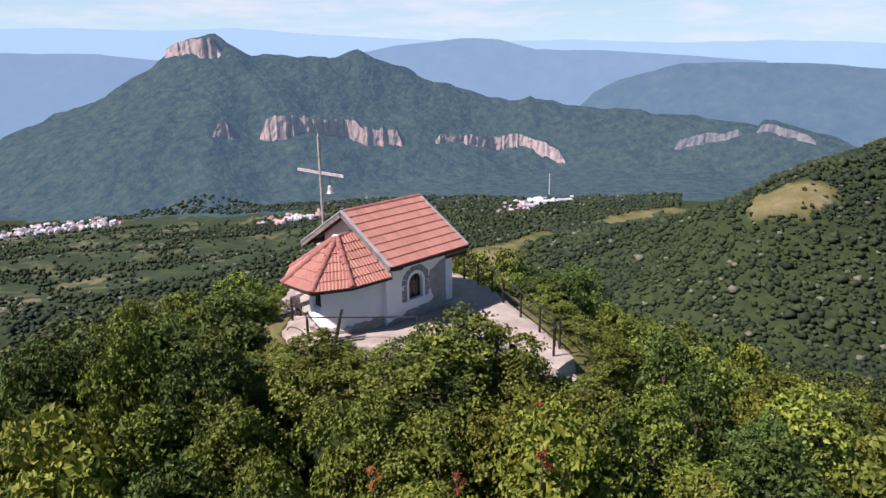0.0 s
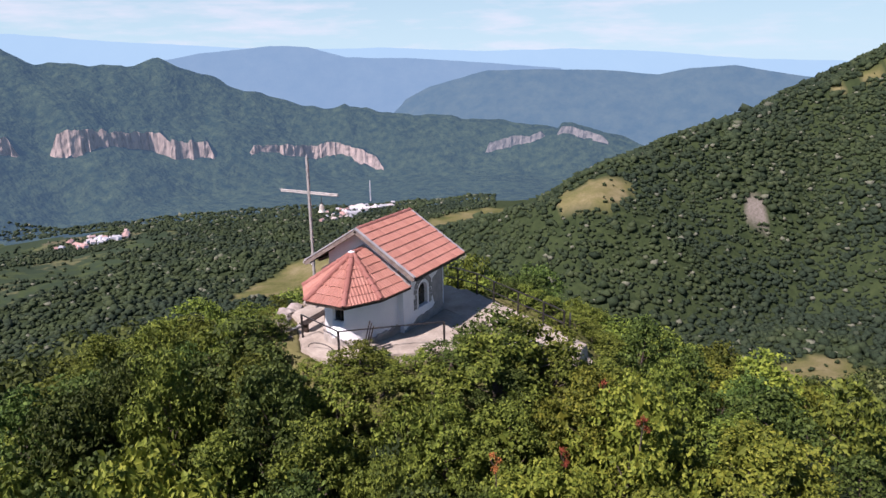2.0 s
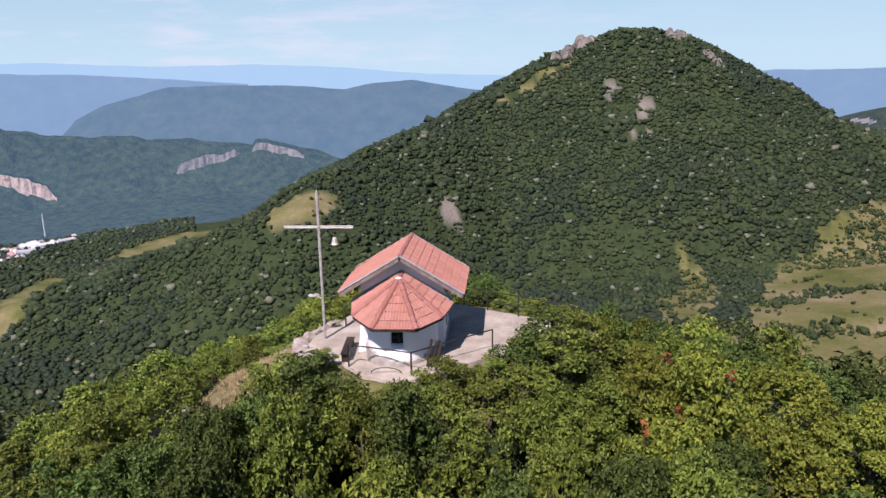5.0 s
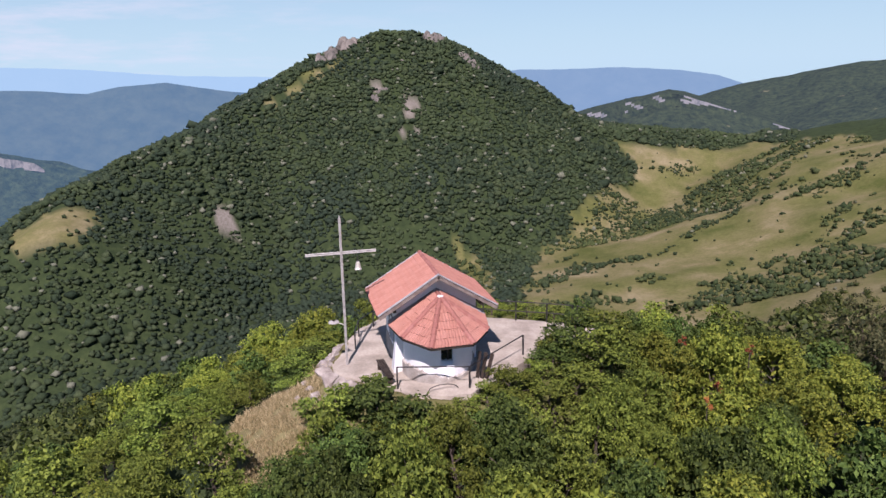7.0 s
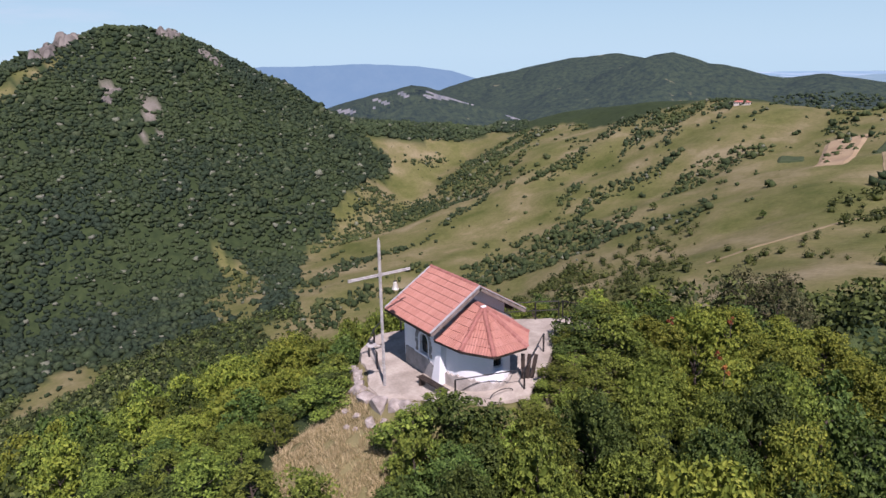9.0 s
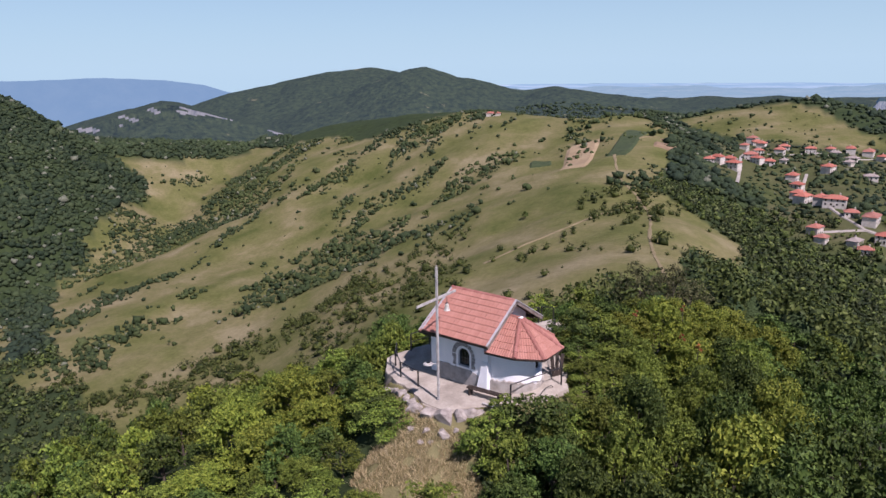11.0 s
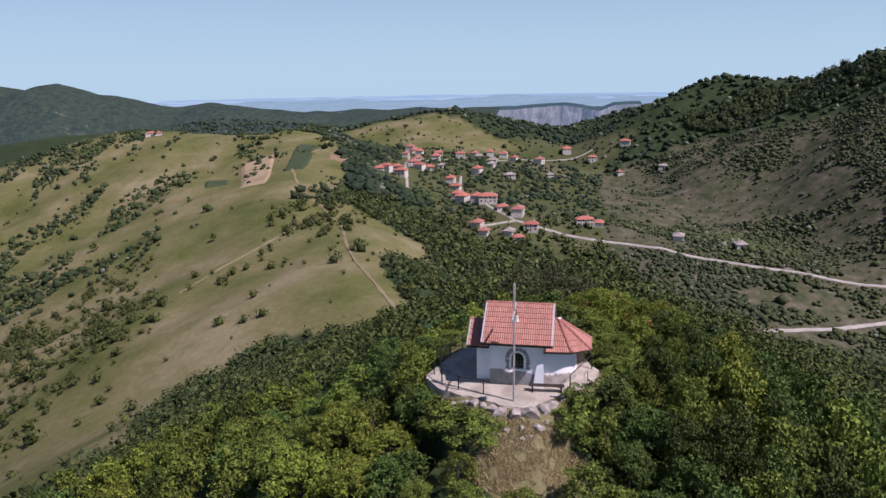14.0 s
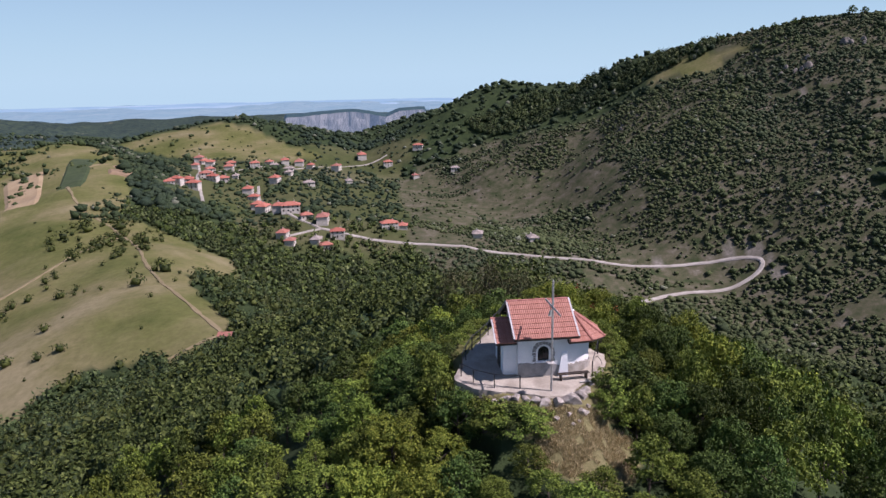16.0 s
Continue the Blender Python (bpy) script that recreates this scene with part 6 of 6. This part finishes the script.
def make_house(wide, deep, tall, roof, label, hip=0.5):
    """A house at the origin: walls, a hipped roof with eaves, windows with sills, door, chimney."""
    thing = tagged(new("house"), label, "house", "village houses")
    part("wall", solid((-wide / 2, wide / 2, -deep / 2, deep / 2, -3, tall)), M["house_wall"], thing)
    bm = bmesh.new()
    o, rise = 0.6, deep * 0.28
    a = [bm.verts.new(p) for p in ((-wide / 2 - o, -deep / 2 - o, tall - 0.15), (wide / 2 + o, -deep / 2 - o, tall - 0.15), (wide / 2 + o, deep / 2 + o, tall - 0.15), (-wide / 2 - o, deep / 2 + o, tall - 0.15))]
    b = [bm.verts.new((v.co.x, v.co.y, tall + 0.1)) for v in a]
    r0, r1 = bm.verts.new((-(wide - deep * hip * 2) / 2, 0, tall + rise)), bm.verts.new(((wide - deep * hip * 2) / 2, 0, tall + rise))
    bm.faces.new(a[::-1])
    for k in range(4):
        bm.faces.new((a[k], a[(k + 1) % 4], b[(k + 1) % 4], b[k]))
    bm.faces.new((b[0], b[1], r1, r0))
    bm.faces.new((b[2], b[3], r0, r1))
    bm.faces.new((b[1], b[2], r1))
    bm.faces.new((b[3], b[0], r0))
    top = part("roof", bm, roof, thing)
    part("chimney", solid((wide * 0.18, wide * 0.18 + 0.7, 0.3, 1.0, tall + rise * 0.5, tall + rise + 1.0)), M["house_wall"], top)
    storeys = 2 if tall > 4.5 else 1
    for s in (-1, 1):
        for st in range(storeys):
            n = max(2, int(wide / 3))
            for k in range(n):
                x = -wide / 2 + wide * (k + 0.5) / n
                z = 1.0 + st * 2.8
                y0, y1 = sorted((s * (deep / 2 - 0.05), s * (deep / 2 + 0.03)))
                part("window", solid((x - 0.55, x + 0.55, y0, y1, z, z + 1.3)), M["dark_glass"], thing)
    part("door", solid((-0.5, 0.5, -deep / 2 - 0.06, -deep / 2 + 0.02, -0.1, 0.95)), M["dark_wood"], thing)
    return thing


houses = [make_house(11, 8.5, 5.4, M["house_roof"], "white two-storey house with a red hipped roof"), make_house(9, 7.5, 3.2, M["house_roof"], "low white house with a red hipped roof"),
          make_house(14, 8.5, 5.4, M["house_roof"], "long two-storey house with a red hipped roof"), make_house(10, 7, 3.0, M["old_roof"], "low old house with a grey-brown roof"),
          make_house(19, 11, 5.6, M["house_roof"], "large village building with a red roof")]
rng = random.Random(808)
spots = [(-231, 803, 0), (-222, 818, 1), (-236, 790, 1), (-210, 860, 0), (-216, 876, 1), (-200, 850, 0), (-190, 862, 1), (-156, 828, 0), (-147, 812, 1), (-137, 768, 0), (-128, 748, 0), (-110, 738, 0),
         (-96, 728, 2), (-78, 706, 1), (-60, 691, 2), (8, 690, 2), (22, 694, 1), (-96, 645, 0), (-88, 634, 1), (-54, 629, 1), (-64, 640, 3), (-119, 1097, 4), (-140, 1090, 2), (-100, 1075, 0),
         (-160, 1060, 1), (-22, 1172, 4), (70, 1127, 2), (-150, 1040, 3), (-250, 1040, 1), (-262, 1060, 0), (-245, 960, 0), (-222, 940, 1), (-200, 955, 0), (-182, 900, 3), (-130, 880, 0), (-236, 1010, 0), (-120, 950, 3),
         (-90, 905, 3), (-40, 985, 3), (60, 1050, 1), (100, 683, 3), (-170, 985, 0), (-205, 1000, 1), (-128, 1030, 3), (-60, 1060, 0), (-44, 655, 0), (155, 668, 3), (-212, 800, 0), (120, 1040, 3), (20, 1110, 0)]
placed = set()
for x, y, k in spots:
    h = houses[k]
    m = Matrix.Translation((x, y, ground_at(x, y) + 0.4)) @ pose(0, 0, 0, 0, 0, rng.choice((0, 10, -12, 25, 80, 95)) + rng.uniform(-8, 8)) @ Matrix.Diagonal((*[rng.uniform(1.1, 1.45)] * 3, 1))
    if k in placed:
        copy_thing(h, m).matrix_basis = m
    else:
        h.matrix_basis = m
        placed.add(k)
farm = make_house(22, 9, 3.4, M["house_roof"], "long farm building with a red roof on the ridge")
farm.matrix_basis = Matrix.Translation((-618, 925, ground_at(-618, 925) + 0.4)) @ pose(0, 0, 0, 0, 0, 25)

# open shelter on the meadow
hut = tagged(new("shelter"), "small open wooden shelter with a red roof", "shelter")
for sx in (-1, 1):
    for sy in (-1, 1):
        part("post", solid((sx * 2.6 - 0.12, sx * 2.6 + 0.12, sy * 1.7 - 0.12, sy * 1.7 + 0.12, -1.0, 2.3)), M["dark_wood"], hut)
for sy in (-1, 1):
    part("roof", sloped(-3.3, 3.3, 0, 3.6, sy * 2.5, 2.3, 0.15), M["old_roof"] if sy > 0 else M["house_roof"], hut)
part("table", solid((-1.6, 1.6, -0.5, 0.5, 0.7, 0.8), (-1.3, -1.1, -0.3, 0.3, -0.5, 0.7), (1.1, 1.3, -0.3, 0.3, -0.5, 0.7)), M["dark_wood"], hut)
hut.matrix_basis = Matrix.Translation((-76, 262, ground_at(-76, 262) + 0.5)) @ pose(0, 0, 0, 0, 0, -8)

# far town on the valley floor
trng = np.random.default_rng(5)
tx = np.concatenate([trng.uniform(-760, -330, 150), trng.normal(-1060, 45, 26), trng.normal(-1680, 70, 40)])
ty = np.concatenate([trng.uniform(-2170, -1960, 150), trng.normal(-1600, 30, 26), trng.normal(-1235, 40, 40)])
tz = terrain(tx, ty)
vs, fs = [], []
for k in range(len(tx)):
    w, d, h = (trng.uniform(8, 16), trng.uniform(8, 12), trng.uniform(4, 9)) if k < 150 or k % 4 else (trng.uniform(25, 50), 14, 7)
    c, s = math.cos(a := trng.uniform(0, 3)), math.sin(a)
    pts = [(-w, -d, -4), (w, -d, -4), (w, d, -4), (-w, d, -4), (-w, -d, h), (w, -d, h), (w, d, h), (-w, d, h), (-w * 0.8, 0, h + 4), (w * 0.8, 0, h + 4)]
    b = len(vs)
    vs += [(tx[k] + (c * p - s * q) / 2, ty[k] + (s * p + c * q) / 2, tz[k] + r) for p, q, r in pts]
    fs += [tuple(b + i for i in f) for f in ((0, 1, 5, 4), (1, 2, 6, 5), (2, 3, 7, 6), (3, 0, 4, 7), (4, 5, 9, 8), (6, 7, 8, 9), (5, 6, 9), (7, 4, 8))]


def town_material():
    g = Graph("far_town_roofs")
    own = g.node("NewGeometry").outputs["Random Per Island"]
    col = g.ramp(own, (0.0, (0.40, 0.20, 0.15)), (0.45, (0.50, 0.42, 0.38)), (0.7, (0.66, 0.66, 0.66)), (1.0, (0.30, 0.30, 0.32)))
    g.surface(col, 0.9)
    # a little haze is laid over the roof colours as blue emission
    g.tree.links.new(haze_glow(g, g.out.inputs[0].links[0].from_socket, 0.12), g.out.inputs[0])
    return g.mat


M["town"] = town_material()
tagged(new("far_town", mesh_of("far_town", vs, fs, M["town"])), "pale houses and sheds of a far town", "town", kind="stuff")
bm = bmesh.new()
rod(bm, (-1918, -1355, -470), (-1918, -1355, -395), 2.6, 1.6)
tagged(part("chimney_stack", bm, M["town"]), "tall thin chimney on the valley floor", "chimney")


# ---- cliffs and outcrops ----
def rock_face(name, light, dark, amount):
    g = Graph(name)
    p = g.coords()
    streak = g.node("Mapping")
    g.put(streak.inputs["Vector"], p)
    streak.inputs["Scale"].default_value = (1, 1, 0.25)
    col = g.ramp(g.noise(streak.outputs[0], 0.06, 8, 0.7), (0.32, dark), (0.5, light), (0.7, tuple(min(1, c * 1.25) for c in light)))
    g.surface(col, 0.95, g.bump(g.noise(streak.outputs[0], 0.15, 8, 0.7), 1.0, 6.0), specular=0.1)
    # sky-blue haze is blended over the rock as emission
    g.tree.links.new(haze_glow(g, g.out.inputs[0].links[0].from_socket, amount), g.out.inputs[0])
    return g.mat


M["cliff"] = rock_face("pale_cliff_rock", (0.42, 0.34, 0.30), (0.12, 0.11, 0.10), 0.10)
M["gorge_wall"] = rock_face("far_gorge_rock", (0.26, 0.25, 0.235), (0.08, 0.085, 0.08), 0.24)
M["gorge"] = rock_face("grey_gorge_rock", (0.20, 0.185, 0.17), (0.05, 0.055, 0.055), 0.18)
M["crag"] = plain("mountain_crag", (0.10, 0.092, 0.082), (0.27, 0.245, 0.215), 0.12, 0.95, 1.0, fine=0.7)


def cliff(points, seed, material, label, back=130.0, broad=1.0, apron=0.0, cover_material="far_wood"):
    """A crag along a line of (x, y, top, foot): buttresses and clefts, a grassy shelf behind its brow."""
    line = []
    for (ax, ay, at, af), (bx, by, bt, bf) in zip(points, points[1:]):
        n = max(2, int(math.hypot(bx - ax, by - ay) / 7))
        line += [tuple(p + (q - p) * k / n for p, q in zip((ax, ay, at, af), (bx, by, bt, bf))) for k in range(n)]
    line.append(points[-1])
    bm = bmesh.new()
    rows = []
    for k, (x, y, top, foot) in enumerate(line):
        r = math.hypot(x, y)
        ox, oy = x / r, y / r
        s = np.array(k * 7.0)
        cleft = 14 * float(rough(s, np.array(seed * 3.1), 40 * broad, seed, 4)) + 16 * abs(float(rough(s, np.array(seed * 9.7), 26 * broad, seed + 4, 3)))
        crown = top + (top - foot) * 0.16 * float(rough(s, np.array(1.7), 22 * broad**2, seed + 9, 3))
        end = min(1.0, min(k, len(line) - 1 - k) / 4)
        base = foot - 12 + (top - foot) * 0.35 * float(rough(s, np.array(7.7), 30, seed + 12, 3))
        low_x, low_y = x - ox * apron, y - oy * apron
        col = [bm.verts.new((low_x, low_y, ground_at(low_x, low_y) - 6))] if apron else []
        for j in range(7):
            v = j / 6
            z = base + (crown - base) * v * (0.25 + 0.75 * end)
            lean = 16 * v - 48 + cleft * (1 if 0 < j else 0.4) + 5 * float(rough(s, np.array(z), 14, seed + 2, 3))
            col.append(bm.verts.new((x + ox * lean, y + oy * lean, z)))
        col.append(bm.verts.new((x + ox * back, y + oy * back, col[-1].co.z + 2)))
        rows.append(col)
    for a, b in zip(rows, rows[1:]):
        for j in range(len(a) - 1):
            f = bm.faces.new((a[j], b[j], b[j + 1], a[j + 1]))
            f.material_index = 1 if j == len(a) - 2 or apron and (j < 3 or float(rough(np.array(a[j].co.x), np.array(a[j].co.y + 3 * a[j].co.z), 38, seed + 20, 3)) < 0.26 + 0.1 * (j < 5)) else 0
    ob = part("cliff", bm, material)
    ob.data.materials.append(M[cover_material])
    return tagged(ob, label, "cliff", "rock faces", "structure")


PALE = "pale pinkish cliff band in the wooded mountainside"
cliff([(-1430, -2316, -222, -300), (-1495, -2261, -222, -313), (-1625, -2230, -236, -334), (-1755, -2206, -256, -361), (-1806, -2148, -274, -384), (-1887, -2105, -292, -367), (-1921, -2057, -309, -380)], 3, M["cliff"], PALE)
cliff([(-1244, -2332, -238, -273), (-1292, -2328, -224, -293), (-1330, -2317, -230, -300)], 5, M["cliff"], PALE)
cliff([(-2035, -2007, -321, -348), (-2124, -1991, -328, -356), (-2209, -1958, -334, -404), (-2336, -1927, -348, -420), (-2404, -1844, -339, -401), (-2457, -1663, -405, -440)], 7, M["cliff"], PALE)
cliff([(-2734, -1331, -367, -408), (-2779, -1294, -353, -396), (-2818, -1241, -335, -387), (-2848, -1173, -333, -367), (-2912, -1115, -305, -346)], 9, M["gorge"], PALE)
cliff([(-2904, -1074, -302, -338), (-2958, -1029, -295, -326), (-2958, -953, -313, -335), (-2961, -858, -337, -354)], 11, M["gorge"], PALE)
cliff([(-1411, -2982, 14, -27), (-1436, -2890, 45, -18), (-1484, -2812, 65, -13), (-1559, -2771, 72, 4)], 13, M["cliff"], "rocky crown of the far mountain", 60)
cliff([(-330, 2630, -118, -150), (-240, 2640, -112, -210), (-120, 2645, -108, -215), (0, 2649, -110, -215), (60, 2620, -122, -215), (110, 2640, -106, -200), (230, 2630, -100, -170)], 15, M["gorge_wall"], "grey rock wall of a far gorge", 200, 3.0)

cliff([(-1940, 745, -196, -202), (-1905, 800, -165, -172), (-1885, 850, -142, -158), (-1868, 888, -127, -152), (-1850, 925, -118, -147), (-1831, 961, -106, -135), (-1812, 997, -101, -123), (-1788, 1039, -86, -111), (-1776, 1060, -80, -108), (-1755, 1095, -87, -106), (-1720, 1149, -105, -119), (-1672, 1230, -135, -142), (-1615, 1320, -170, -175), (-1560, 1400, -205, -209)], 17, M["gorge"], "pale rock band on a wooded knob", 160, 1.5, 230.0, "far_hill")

crag = part("outcrop", boulder(901, 1.15, 3), M["crag"])
tagged(crag, "grey weathered rock outcrop between trees", "outcrop", "mountain outcrops")
first = True
rng = random.Random(55)
for x, y, s in ((-1545, 122, 30), (-1552, 138, 36), (-1562, 160, 32), (-1572, 185, 20), (-1530, 112, 20), (-1545, 345, 22), (-1552, 362, 20), (-1478, 398, 16), (-1470, 408, 18), (-1458, 418, 14), (-1366, 195, 18), (-1374, 208, 15), (-1464, 269, 9),
                (-1531, 205, 9), (-1500, 300, 8), (-1420, 180, 8), (515, 834, 11), (531, 824, 13), (545, 832, 10), (589, 826, 12), (602, 815, 9), (350, 830, 6), (380, 800, 6), (330, 905, 7)):
    for k in range(4 if s > 12 else 2):
        e = s * rng.uniform(0.28, 0.55)
        px, py = x + rng.uniform(-0.7, 0.7) * s, y + rng.uniform(-0.7, 0.7) * s
        m = Matrix.Translation((px, py, ground_at(px, py) + e * 0.45)) @ pose(0, 0, 0, rng.uniform(-10, 10), rng.uniform(-10, 10), rng.uniform(0, 360)) @ Matrix.Diagonal((e, e * rng.uniform(0.7, 1.3), e * rng.uniform(0.8, 1.35), 1))
        if first:
            crag.matrix_basis, first = m, False
        else:
            copy_thing(crag, Matrix.Identity(4)).matrix_basis = m


# ---- far ranges, beyond which is only sky ----
def far_range(name, rows, reach, seed, material, depth=700.0):
    """A range on the horizon from (bearing, height in degrees) along its crest."""
    bearings = np.arange(rows[0][0], rows[-1][0], 0.16)
    height = np.interp(bearings, [a for a, _ in rows], [e for _, e in rows])
    crest_z = 11 + reach * np.tan(np.radians(height)) + reach * 0.0011 * rough(bearings, bearings * 0 + seed, 1.6, seed, 5)
    vs, fs = [], []
    n = len(bearings)
    for j in range(7):
        v = j / 6
        rad = reach - depth * (1 - v)
        side = 26 * rough(bearings, bearings * 0 + 3.0 * j, 2.2, seed + 3, 4) * (1 - v)
        z = -560 + (crest_z + 560) * v**0.9 + side
        a = np.radians(bearings)
        vs += np.stack([rad * np.cos(a), rad * np.sin(a), z], -1).tolist()
    for j in range(6):
        fs += [(j * n + k, j * n + k + 1, (j + 1) * n + k + 1, (j + 1) * n + k) for k in range(n - 1)]
    return tagged(new(name, mesh_of(name, vs, fs, material, smooth=True)), "hazy blue mountain range on the horizon", "mountains", kind="structure")


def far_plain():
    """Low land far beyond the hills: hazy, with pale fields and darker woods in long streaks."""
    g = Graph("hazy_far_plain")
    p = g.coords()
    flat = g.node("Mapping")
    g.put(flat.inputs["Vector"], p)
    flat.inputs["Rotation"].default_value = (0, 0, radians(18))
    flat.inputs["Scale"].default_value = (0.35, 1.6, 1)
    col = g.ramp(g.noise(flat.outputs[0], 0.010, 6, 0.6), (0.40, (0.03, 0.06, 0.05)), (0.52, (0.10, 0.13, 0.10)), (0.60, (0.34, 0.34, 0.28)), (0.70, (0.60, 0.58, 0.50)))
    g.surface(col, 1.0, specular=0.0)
    # most of the plain's brightness is haze, painted as flat blue emission
    g.tree.links.new(haze_glow(g, g.out.inputs[0].links[0].from_socket, 0.72, (0.33, 0.54, 0.74)), g.out.inputs[0])
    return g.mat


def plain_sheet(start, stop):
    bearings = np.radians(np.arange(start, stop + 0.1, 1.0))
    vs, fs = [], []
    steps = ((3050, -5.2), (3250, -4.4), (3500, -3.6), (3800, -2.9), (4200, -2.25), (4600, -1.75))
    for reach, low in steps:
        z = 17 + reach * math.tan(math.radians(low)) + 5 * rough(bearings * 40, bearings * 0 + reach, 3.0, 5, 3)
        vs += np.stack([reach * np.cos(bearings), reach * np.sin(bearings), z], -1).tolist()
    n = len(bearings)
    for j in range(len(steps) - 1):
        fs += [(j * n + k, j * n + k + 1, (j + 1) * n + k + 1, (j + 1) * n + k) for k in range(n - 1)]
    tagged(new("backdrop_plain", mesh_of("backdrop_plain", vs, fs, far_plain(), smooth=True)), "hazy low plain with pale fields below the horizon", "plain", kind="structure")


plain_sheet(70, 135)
# haze is painted in: farther ranges get more emission and bluer base colours
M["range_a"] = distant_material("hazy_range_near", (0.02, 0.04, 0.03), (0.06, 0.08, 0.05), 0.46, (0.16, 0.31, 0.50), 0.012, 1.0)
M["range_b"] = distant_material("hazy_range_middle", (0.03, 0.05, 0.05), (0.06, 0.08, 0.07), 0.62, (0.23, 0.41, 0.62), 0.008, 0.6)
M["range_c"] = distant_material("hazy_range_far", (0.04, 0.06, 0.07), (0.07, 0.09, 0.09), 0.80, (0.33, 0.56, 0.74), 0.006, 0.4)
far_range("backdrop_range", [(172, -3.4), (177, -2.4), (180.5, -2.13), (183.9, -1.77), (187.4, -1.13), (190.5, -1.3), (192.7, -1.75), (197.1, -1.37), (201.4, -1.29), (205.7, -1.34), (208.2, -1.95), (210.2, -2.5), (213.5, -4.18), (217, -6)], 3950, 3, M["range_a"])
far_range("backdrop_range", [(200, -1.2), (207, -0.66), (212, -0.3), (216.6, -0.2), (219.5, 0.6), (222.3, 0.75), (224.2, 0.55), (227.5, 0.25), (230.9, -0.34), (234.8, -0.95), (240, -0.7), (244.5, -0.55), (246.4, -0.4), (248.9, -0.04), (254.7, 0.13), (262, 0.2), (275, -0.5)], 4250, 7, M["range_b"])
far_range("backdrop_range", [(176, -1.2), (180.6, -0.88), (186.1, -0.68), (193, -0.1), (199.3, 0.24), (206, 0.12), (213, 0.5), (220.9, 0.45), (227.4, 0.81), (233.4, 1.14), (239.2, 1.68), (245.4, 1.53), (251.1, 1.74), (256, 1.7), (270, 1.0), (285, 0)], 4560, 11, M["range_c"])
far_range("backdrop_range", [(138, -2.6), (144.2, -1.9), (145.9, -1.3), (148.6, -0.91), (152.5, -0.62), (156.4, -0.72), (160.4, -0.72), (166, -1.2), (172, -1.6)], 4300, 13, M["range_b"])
